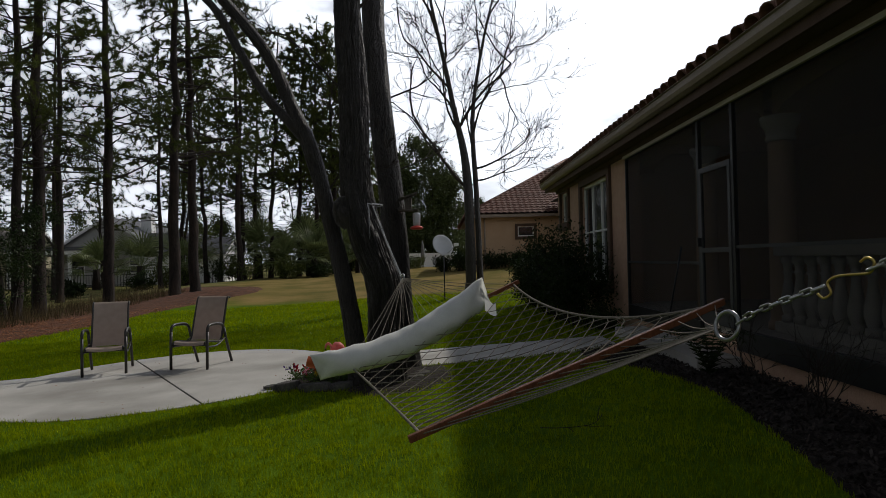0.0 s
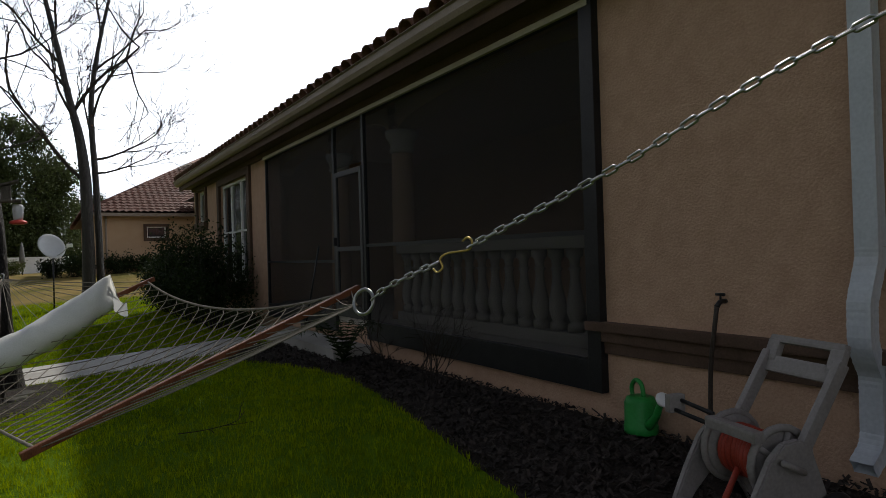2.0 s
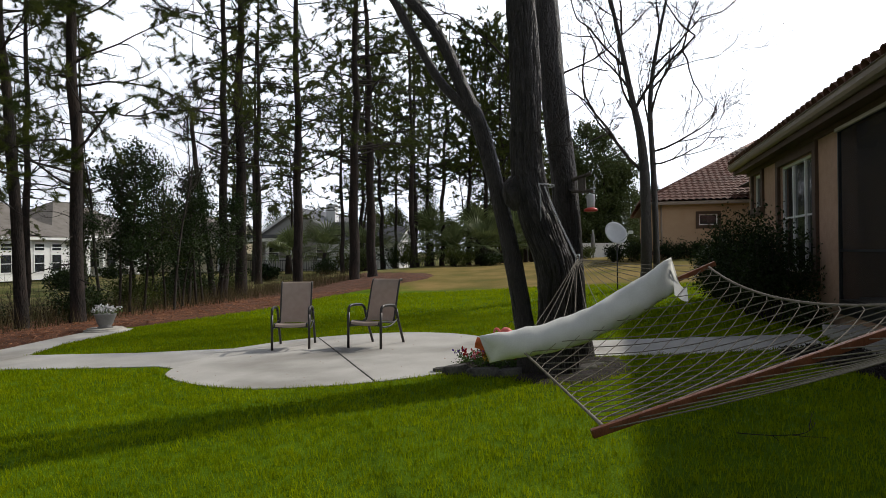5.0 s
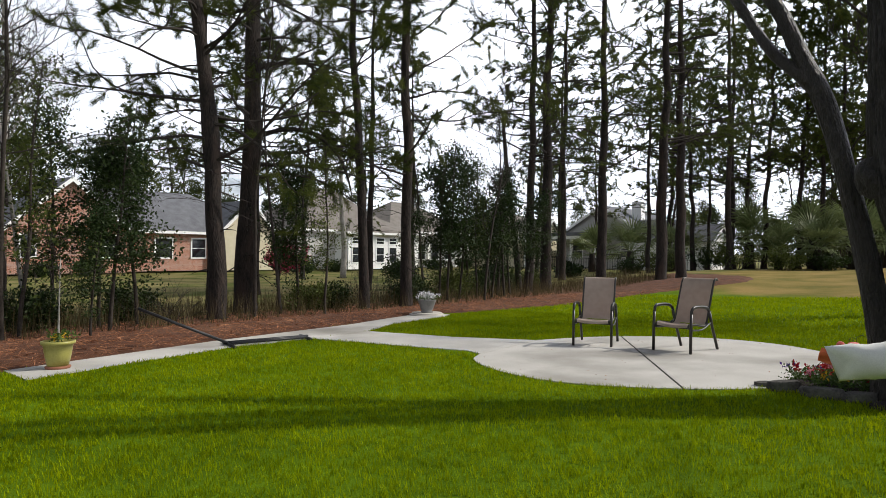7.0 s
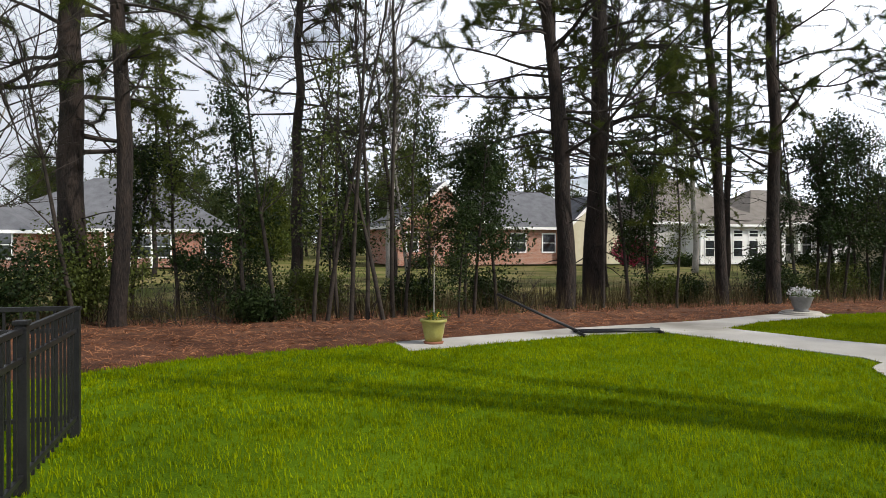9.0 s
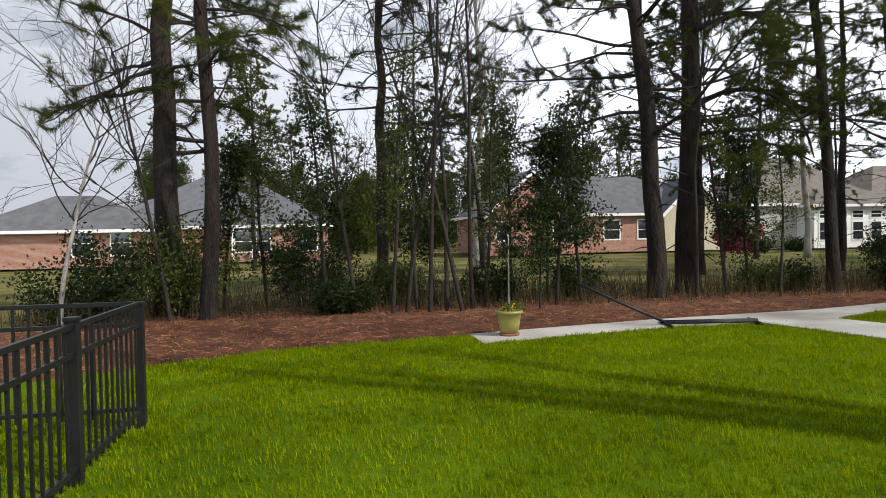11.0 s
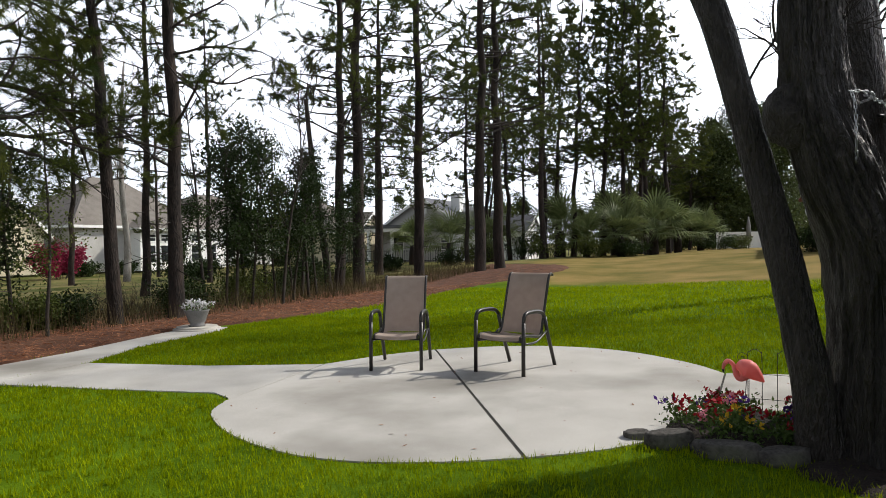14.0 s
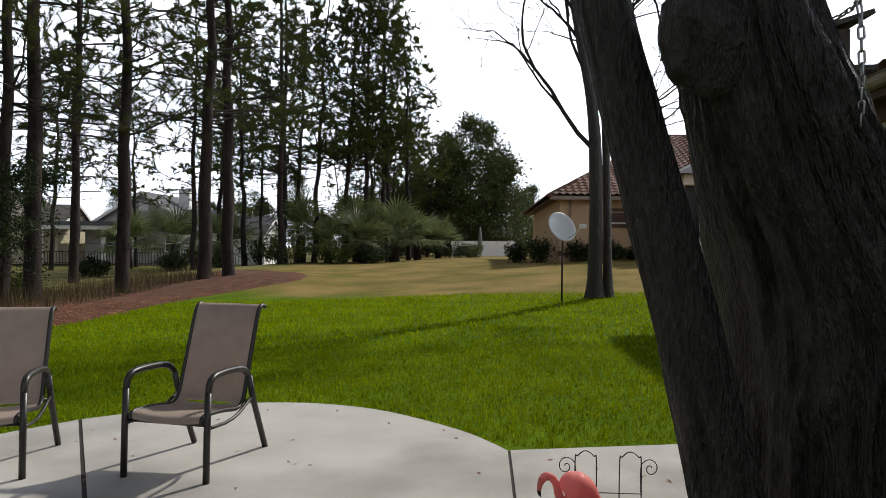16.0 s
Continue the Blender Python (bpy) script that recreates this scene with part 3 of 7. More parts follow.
wall_run("wall_garden_1", -6.0, P0, -0.3, 3.5, "peach sand-finish stucco house wall")
wall_run("wall_garden_2", P0, P1, -0.3, SILL, "peach stucco base wall under the porch screen")
wall_run("wall_garden_3", P0, P1, HEAD, 3.5, "stucco lintel over the porch screen")
W1, W2 = (12.72, 15.2, 0.95, 3.2), (16.85, 17.85, 2.45, 3.3)
wall_run("wall_garden_4", P1, W1[0], -0.3, 3.5, "peach stucco wall pier beside the porch")
wall_run("wall_garden_5", W1[0], W1[1], -0.3, W1[2], "stucco wall under the large window")
wall_run("wall_garden_6", W1[0], W1[1], W1[3], 3.5, "stucco wall above the large window")
wall_run("wall_garden_7", W1[1], W2[0], -0.3, 3.5, "stucco wall between the windows")
wall_run("wall_garden_8", W2[0], W2[1], -0.3, W2[2], "stucco wall under the small window")
wall_run("wall_garden_9", W2[0], W2[1], W2[3], 3.5, "stucco wall above the small window")
wall_run("wall_garden_10", W2[1], 18.4, -0.3, 3.5, "stucco wall at the house corner")
tagged(boxed("wall_east", (WX + 0.25, 18.15, -0.3), (16, 18.4, 3.5), M_STUCCO), "peach stucco end wall of the house", "wall", kind="structure")
tagged(boxed("wall_west", (WX + 0.25, -6.0, -0.3), (16, -5.75, 3.5), M_STUCCO), "peach stucco end wall of the house", "wall", kind="structure")
tagged(boxed("wall_street", (15.75, -5.75, -0.3), (16, 18.15, 3.5), M_STUCCO), "peach stucco street wall of the house", "wall", kind="structure")
# porch room
tagged(boxed("floor_porch", (WX + 0.02, P0 - 0.6, 0.3), (7.6, P1 + 0.6, 0.6), M_STONE), "pale tiled porch floor", "floor", kind="structure")
tagged(boxed("ceiling_porch", (WX + 0.25, P0 - 0.6, 3.45), (7.6, P1 + 0.6, 3.55), M_DARKROOM), "plastered porch ceiling", "ceiling", kind="structure")
tagged(boxed("wall_porch_back", (7.4, P0 - 0.6, 0.6), (7.6, P1 + 0.6, 3.45), M_DARKROOM), "tan porch back wall", "wall", kind="structure")
tagged(boxed("wall_porch_side_1", (WX + 0.25, P0 - 0.6, 0.6), (7.4, P0 - 0.4, 3.45), M_DARKROOM), "tan porch side wall", "wall", kind="structure")
tagged(boxed("wall_porch_side_2", (WX + 0.25, P1 + 0.4, 0.6), (7.4, P1 + 0.6, 3.45), M_DARKROOM), "tan porch side wall", "wall", kind="structure")


def window_unit(name, y0, y1, z0, z1, cols, rows, label, trim=0.2, sill=True):
    """A deep brown stucco surround with white sashes and glass."""
    w = thing(name, label, "window", (WX, (y0 + y1) / 2, z0))
    w["kind"] = "structure"
    h, hw = z1 - z0, (y1 - y0) / 2
    bm = bmesh.new()
    t = trim
    box(bm, (-0.06, -hw - t, h), (0.02, hw + t, h + t), 0.012)
    box(bm, (-0.06, -hw - t, 0), (0.02, -hw, h), 0.012)
    box(bm, (-0.06, hw, 0), (0.02, hw + t, h), 0.012)
    part("surround", bm, M_BROWN, w, "dark brown moulded stucco surround")
    if sill:
        bm = bmesh.new()
        box(bm, (-0.11, -hw - t - 0.04, -0.14), (0.02, hw + t + 0.04, 0), 0.015)
        box(bm, (-0.08, -hw - t, -0.22), (0.02, hw + t, -0.14), 0.01)
        part("window_sill", bm, M_BROWN, w, "dark brown moulded sill")
    bm = bmesh.new()
    for lo, hi in (((0.05, -hw, 0), (0.12, -hw + 0.06, h)), ((0.05, hw - 0.06, 0), (0.12, hw, h)), ((0.05, -hw + 0.06, 0), (0.12, hw - 0.06, 0.06)), ((0.05, -hw + 0.06, h - 0.06), (0.12, hw - 0.06, h))):
        box(bm, lo, hi, 0.006)
    part("window_frame", bm, M_WHITE, w, "white window frame")
    for i in range(1, cols):
        y = -hw + 2 * hw * i / cols
        boxed("mullion", (0.045, y - 0.035, 0.06), (0.125, y + 0.035, h - 0.06), M_WHITE, w, "", 0.006)
    for i in range(cols):
        a, b = -hw + 2 * hw * i / cols + 0.05, -hw + 2 * hw * (i + 1) / cols - 0.05
        for j in range(rows):
            c, d = 0.06 + (h - 0.12) * j / rows, 0.06 + (h - 0.12) * (j + 1) / rows
            boxed("pane", (0.085, a, c + 0.02), (0.09, b, d - 0.02), M_GLASS, w)
            if j:
                boxed("meeting_rail", (0.06, a, c - 0.02), (0.11, b, c + 0.02), M_WHITE, w)
    return w


window_unit("window_1", W1[0], W1[1], W1[2], W1[3], 3, 2, "white three-sash window in a dark brown surround")
window_unit("window_2", W2[0], W2[1], W2[2], W2[3], 1, 1, "small window in a dark brown moulded surround", 0.16)

# eave: soffit, fascia, gutter, moulding
tagged(boxed("soffit", (3.70, -6.4, 3.46), (WX - 0.002, 18.7, 3.5), M_SOFFIT), "dark brown boxed soffit", "soffit", kind="structure")
tagged(boxed("fascia", (3.66, -6.4, 3.42), (3.70, 18.7, 3.66), M_BROWN), "dark brown fascia board", "fascia", kind="structure")
tagged(boxed("trim_frieze", (3.93, -6.0, 3.36), (3.998, 18.4, 3.458), M_BROWN, None, "", 0.015), "dark brown frieze moulding under the eave", "trim", kind="structure")
tagged(boxed("trim_screen_head", (3.92, P0, 3.30), (3.96, P1, 3.355), M_CREAM, None, "", 0.006), "pale strip along the screen head", "trim", kind="structure")
gv, gf = [], []
prof = [(3.66, 3.72), (3.66, 3.60), (3.61, 3.585), (3.555, 3.61), (3.53, 3.66), (3.525, 3.73), (3.50, 3.74), (3.515, 3.755), (3.545, 3.745), (3.55, 3.66), (3.60, 3.60), (3.645, 3.615)]
for yy in (-6.45, 18.75):
    gv += [(x, yy, z) for x, z in prof]
k = len(prof)
gf = [(i, (i + 1) % k, k + (i + 1) % k, k + i) for i in range(k)] + [tuple(range(k)), tuple(range(2 * k - 1, k - 1, -1))]
tagged(obj("gutter", [(x, y, z - 0.06) for x, y, z in gv], gf, M_GUTTER), "taupe painted metal roof gutter", "gutter", kind="structure")

# roof planes and barrel tiles
RIDGE_X, EAVE_Z, PITCH = 10.0, 3.68, 0.42
roof_v = [(3.6, -6.6, EAVE_Z - 0.03), (3.6, 18.9, EAVE_Z - 0.03), (RIDGE_X, 12.5, EAVE_Z + PITCH * 6.4 - 0.03), (RIDGE_X, -0.2, EAVE_Z + PITCH * 6.4 - 0.03), (16.4, -6.6, EAVE_Z - 0.03), (16.4, 18.9, EAVE_Z - 0.03)]
own_roof = tagged(obj("roof", roof_v, [(0, 1, 2, 3), (1, 5, 2), (4, 0, 3), (5, 4, 3, 2), (0, 4, 5, 1)], M_TILE), "hipped clay barrel tile roof", "roof", kind="structure")


def tile_mesh(length=0.42, width=0.30, rise=0.085):
    vs, fs = [], []
    n = 6
    for x, s in ((0.0, 1.0), (length, 0.86)):
        for t, r in ((0, 1.0), (0.018, 0.82)):
            for i in range(n + 1):
                a = math.pi * i / n
                vs.append((x, -math.cos(a) * width / 2 * s * r, math.sin(a) * rise * s * r * 1.25 + 0.03 * (1 - x / length)))
    k = n + 1
    for i in range(n):
        fs += [(i, i + 1, 2 * k + i + 1, 2 * k + i), (k + i, 3 * k + i, 3 * k + i + 1, k + i + 1), (i, k + i, k + i + 1, i + 1)]
    me = bpy.data.meshes.new("roof_tile")
    me.from_pydata(vs, [], fs)
    me.materials.append(M_TILE)
    for p in me.polygons:
        p.use_smooth = True
    return me


TILE_ME = tile_mesh()


def lay_tiles(parent, rows, y0, y1, step, origin, ax):
    """Rows of tiles up a slope that rises along +x."""
    tilt = math.atan(PITCH)
    for r in range(rows):
        d = r * 0.36
        y = y0 + d * math.cos(tilt)
        while y < y1 - d * math.cos(tilt):
            o = new("tile", TILE_ME)
            o.parent = parent
            o.matrix_basis = Matrix.Translation((origin[0] + d * math.cos(tilt), y, origin[1] + d * math.sin(tilt))) @ pose(0, 0, 0, random.uniform(-1.5, 1.5), -math.degrees(tilt), random.uniform(-1.5, 1.5))
            y += step


lay_tiles(own_roof, 3, -6.4, 18.8, 0.30, (3.54, EAVE_Z), 0)


# porch screen with its frame, posts and door
screen = thing("porch_screen", "dark insect screen wall in slim black aluminium frames", "screen", (WX - 0.02, 0, 0))
for lo, hi in (((-0.05, P0 - 0.04, 0.36), (0.03, P0 + 0.10, HEAD - 0.05)), ((-0.045, P0 + 0.02, 0.36), (0.03, 7.0, 0.60)), ((-0.02, P1 - 0.05, 0.6), (0.03, P1, HEAD - 0.06)),
               ((-0.02, 7.02, 0.6), (0.03, 7.09, HEAD - 0.06)), ((-0.02, 8.03, 0.6), (0.03, 8.10, HEAD - 0.06)), ((-0.02, 8.10, 0.36), (0.03, P1, 0.60)), ((-0.015, P0 + 0.02, HEAD - 0.11), (0.03, P1, HEAD - 0.06))):
    boxed("frame", lo, hi, M_BLACK, screen, "", 0.006)
for lo, hi in (((-0.01, P0 + 0.02, 1.56), (0.02, 7.02, 1.60)), ((-0.01, 8.10, 1.36), (0.02, P1 - 0.05, 1.40))):
    boxed("rail", lo, hi, M_BLACK, screen)
for a, b in ((P0 + 0.02, 7.02), (8.10, P1 - 0.05)):
    boxed("mesh_panel", (0.004, a, 0.6), (0.006, b, HEAD - 0.11), M_SCREEN, screen, "black insect mesh")
boxed("mesh_panel", (0.004, 7.09, 2.7), (0.006, 8.03, HEAD - 0.11), M_SCREEN, screen, "black insect mesh")
M_ALU = material("door_aluminium", (0.035, 0.035, 0.037), (0.06, 0.06, 0.063), 4, 0.4, 0.05, 60)
door = thing("door_1", "closed aluminium screen door with a dark mesh panel", "door", (WX - 0.03, 7.56, 0.6))
door["kind"] = "structure"
for lo, hi in (((-0.02, -0.46, 0), (0.02, -0.39, 2.04)), ((-0.02, 0.39, 0), (0.02, 0.46, 2.04)), ((-0.02, -0.39, 1.97), (0.02, 0.39, 2.04)), ((-0.02, -0.39, 0), (0.02, 0.39, 0.16)), ((-0.02, -0.39, 0.92), (0.02, 0.39, 0.98))):
    boxed("stile", lo, hi, M_ALU, door, "", 0.005)
boxed("mesh_panel", (-0.002, -0.39, 0.16), (0.0, 0.39, 1.97), M_SCREEN, door)
boxed("handle", (-0.07, 0.40, 1.0), (-0.02, 0.43, 1.12), M_BLACK, door, "black door handle", 0.008)

# balustrade behind the screen
balustrade = thing("balustrade", "cast stone balustrade with bulbous balusters", "balustrade", (WX + 0.36, 0, 0.6))
boxed("top_rail", (-0.10, P0 + 0.05, 0.86), (0.12, 6.75, 0.98), M_STONE, balustrade, "", 0.02)
boxed("bottom_rail", (-0.10, P0 + 0.05, 0.0), (0.12, 6.75, 0.12), M_STONE, balustrade, "", 0.02)


def turned(profile, sides=14):
    vs, fs = [], []
    for r, z in profile:
        vs += [(r * math.cos(2 * math.pi * k / sides), r * math.sin(2 * math.pi * k / sides), z) for k in range(sides)]
    for i in range(len(profile) - 1):
        for k in range(sides):
            k2 = (k + 1) % sides
            fs.append((i * sides + k, i * sides + k2, (i + 1) * sides + k2, (i + 1) * sides + k))
    fs.append(tuple(range(sides - 1, -1, -1)))
    fs.append(tuple((len(profile) - 1) * sides + k for k in range(sides)))
    return vs, fs


bal = None
yb = P0 + 0.2
while yb < 6.7:
    if bal is None:
        vs, fs = turned([(0.075, 0.12), (0.075, 0.19), (0.05, 0.20), (0.06, 0.23), (0.082, 0.31), (0.078, 0.39), (0.055, 0.50), (0.04, 0.60), (0.042, 0.66), (0.062, 0.68), (0.04, 0.70), (0.05, 0.77), (0.075, 0.79), (0.075, 0.86)])
        bal = obj("baluster", vs, fs, M_STONE, balustrade, "", True)
        bal.location = (0, yb, 0)
    else:
        o = new("baluster", bal.data)
        o.parent = balustrade
        o.location = (0, yb, 0)
    yb += 0.235


def column(y, half=False):
    c = thing("porch_column", "round stucco porch column with a moulded capital", "column", (WX + 0.5, y, 0.6), group="porch columns")
    vs, fs = turned([(0.19, 0.0), (0.19, 0.08), (0.165, 0.1), (0.16, 0.16), (0.155, 1.0), (0.14, 2.18), (0.14, 2.2)], 24)
    obj("shaft", vs, fs, M_DARKROOM, c, "", True)
    vs, fs = turned([(0.14, 2.2), (0.165, 2.22), (0.165, 2.26), (0.15, 2.28), (0.17, 2.36), (0.215, 2.42), (0.22, 2.50)], 24)
    obj("capital", vs, fs, M_STONE, c, "pale moulded capital", True)
    return c


for y in (6.95, 9.1):
    column(y)


def arch_wall(name, y0, y1, z_spring, z_top, x0, x1):
    """A wall head with an arched underside."""
    bm = bmesh.new()
    n = 16
    rows = []
    for i in range(n + 1):
        t = i / n
        y = y0 + (y1 - y0) * t
        z = z_spring + (z_top - 0.12 - z_spring) * math.sqrt(max(0, 1 - (2 * t - 1) ** 2))
        rows.append([bm.verts.new((x, y, zz)) for x in (x0, x1) for zz in (z, z_top)])
    for a, b in zip(rows, rows[1:]):
        bm.faces.new((a[0], a[1], b[1], b[0]))
        bm.faces.new((a[2], b[2], b[3], a[3]))
        bm.faces.new((a[0], b[0], b[2], a[2]))
        bm.faces.new((a[1], a[3], b[3], b[1]))
    return tagged(part(name, bm, M_DARKROOM), "plastered arch between porch columns", "arch", kind="structure")


arch_wall("wall_arch_1", P0 - 0.4, 6.85, 3.08, 3.448, WX + 0.36, WX + 0.64)
arch_wall("wall_arch_2", 7.05, 9.0, 3.08, 3.448, WX + 0.36, WX + 0.64)
arch_wall("wall_arch_3", 9.2, P1 + 0.4, 3.08, 3.448, WX + 0.36, WX + 0.64)

# porch door with glass in the back wall
inner = thing("window_3", "white framed glass door in the porch back wall", "window", (7.4, 5.2, 0.6))
inner["kind"] = "structure"
for lo, hi in (((-0.05, -0.75, 0), (0, -0.62, 2.15)), ((-0.05, 0.62, 0), (0, 0.75, 2.15)), ((-0.05, -0.62, 2.03), (0, 0.62, 2.15)), ((-0.04, -0.05, 0), (0, 0.05, 2.03)), ((-0.04, -0.62, 0), (0, -0.05, 0.25)), ((-0.04, 0.05, 0), (0, 0.62, 0.25))):
    boxed("window_frame", lo, hi, M_WHITE, inner, "", 0.008)
for a, b in ((-0.62, -0.05), (0.05, 0.62)):
    boxed("pane", (-0.02, a, 0.25), (-0.015, b, 2.03), M_GLASS, inner)

# ledge moulding on the wall
ledge = thing("wall_ledge", "dark brown moulded stucco ledge along the wall", "ledge", (WX, 0, 0.9))
bm = bmesh.new()
box(bm, (-0.10, -6.0, -0.07), (0, P0 + 0.1, 0.0), 0.012)
box(bm, (-0.065, -6.0, -0.15), (0, P0 + 0.04, -0.07), 0.01)
box(bm, (-0.035, -6.0, -0.24), (0, P0 + 0.0, -0.15), 0.008)
part("moulding", bm, M_BROWN, ledge)

# door step
tagged(boxed("step_porch", (3.42, 6.9, -0.1), (3.94, 10.4, 0.29), M_CONC, None, "", 0.012), "cast concrete step at the porch door", "step", kind="structure")

# ---- patio chairs ----


def patio_chair(loc, rz):
    c = thing("patio_chair", "high-back sling patio chair, taupe mesh on dark bronze tube frame", "chair", loc, rz, "patio chairs")
    w = 0.29
    fr = M_CHAIRFRAME
    # sling: one sheet curving from seat front over the seat to a rolled top
    line = smooth_line([(0, -0.30, 0.375), (0, -0.27, 0.415), (0, -0.08, 0.405), (0, 0.12, 0.375), (0, 0.20, 0.42), (0, 0.25, 0.56), (0, 0.33, 0.80), (0, 0.40, 1.00), (0, 0.45, 1.045), (0, 0.50, 1.03)], 5)
    for nm, lo, hi in (("seat", 0, 18), ("backrest", 18, len(line) - 1)):
        vs, fs = [], []
        seg = line[lo:hi + 1]
        for p in seg:
            for x in (-0.245, -0.12, 0, 0.12, 0.245):
                sag = 0.018 * (1 - (x / 0.245) ** 2)
                vs.append((x, p.y + sag * (0.8 if nm == "backrest" else 0), p.z - sag * (1 if nm == "seat" else 0)))
        n = len(vs)
        vs += [(x, y + 0.004, z - 0.005) for x, y, z in vs]
        for i in range(len(seg) - 1):
            for k in range(4):
                a = i * 5 + k
                fs += [(a, a + 1, a + 6, a + 5), (n + a, n + a + 5, n + a + 6, n + a + 1)]
        obj(nm, vs, fs, M_SLING, c, "taupe woven sling fabric", True)
    for s in (-1, 1):
        x = 0.25 * s
        tube("side_rail", [(x, p.y + 0.004, p.z - 0.006) for p in line], 0.015, fr, c)
        xo = w * s
        tube("leg", [(xo, -0.30, 0.0), (xo, -0.295, 0.30), (xo, -0.285, 0.56)], 0.021, fr, c)
        tube("armrest", [(xo, -0.285, 0.56), (xo, -0.265, 0.625), (xo, -0.20, 0.655), (xo, 0.0, 0.655), (xo, 0.14, 0.63), (xo, 0.21, 0.575)], [0.021, 0.022, 0.023, 0.023, 0.022, 0.021], fr, c, steps=4)
        tube("leg", [(xo, 0.21, 0.575), (xo, 0.27, 0.40), (xo, 0.46, 0.0)], 0.021, fr, c)
        tube("side_bar", [(xo, -0.293, 0.34), (xo, 0.0, 0.33), (xo, 0.255, 0.42)], 0.012, fr, c, steps=3)
    tube("cross_bar", [(-w, -0.28, 0.36), (w, -0.28, 0.36)], 0.012, fr, c)
    tube("cross_bar", [(-w, 0.22, 0.40), (w, 0.22, 0.40)], 0.012, fr, c)
    tube("cross_bar", [(-0.25, 0.45, 1.02), (0.25, 0.45, 1.02)], 0.012, fr, c)
    return c


chair = patio_chair((-3.40, 9.66, lev(-3.40, 9.66) + 0.012), -9)
chair.scale = (1.04, 1.04, 1.04)
copy_thing(chair, pose(-4.83, 9.60, lev(-4.83, 9.60) + 0.012, 0, 0, 19))

# ---- trees ----


def limb_line(rng, start, direction, length, droop, wob, n=6):
    p, d = np.array(start, float), np.array(direction, float)
    d /= np.linalg.norm(d)
    pts = [p.copy()]
    for i in range(n):
        d = d + rng.normal(0, wob, 3) + np.array([0, 0, droop])
        d /= np.linalg.norm(d)
        p = p + d * length / n
        pts.append(p.copy())
    return pts


def tufts_mesh(name, centres, axes, rng, count, length, width, mat, parent, spread=0.8):
    """Needle tufts: thin long triangles fanning round an axis."""
    c = np.repeat(np.array(centres), count, 0)
    a = np.repeat(np.array(axes), count, 0)
    n = len(c)
    d = a + rng.normal(0, spread, (n, 3))
    d /= np.linalg.norm(d, axis=1)[:, None]
    s = np.cross(d, rng.normal(0, 1, (n, 3)))
    s /= np.linalg.norm(s, axis=1)[:, None] + 1e-6
    l = length * rng.uniform(0.7, 1.25, n)[:, None]
    b = c + rng.normal(0, 0.02, (n, 3))
    v = np.stack([b - s * width / 2, b + s * width / 2, b + d * l], 1).reshape(-1, 3)
    return quick_mesh(name, v, np.arange(3 * n).reshape(-1, 3), mat, parent)


def leaves_mesh(name, centres, rng, count, spread, size, mat, parent):
    c = np.repeat(np.array(centres), count, 0)
    n = len(c)
    c = c + rng.normal(0, spread, (n, 3))
    d = rng.normal(0, 1, (n, 3)) + np.array([0, 0, 0.2])
    d /= np.linalg.norm(d, axis=1)[:, None]
    s = np.cross(d, rng.normal(0, 1, (n, 3)))
    s /= np.linalg.norm(s, axis=1)[:, None] + 1e-6
    l = size * rng.uniform(0.6, 1.3, n)[:, None]
    v = np.stack([c, c + d * l * 0.5 + s * l * 0.28, c + d * l, c + d * l * 0.5 - s * l * 0.28], 1).reshape(-1, 3)
    return quick_mesh(name, v, np.arange(4 * n).reshape(-1, 4), mat, parent)


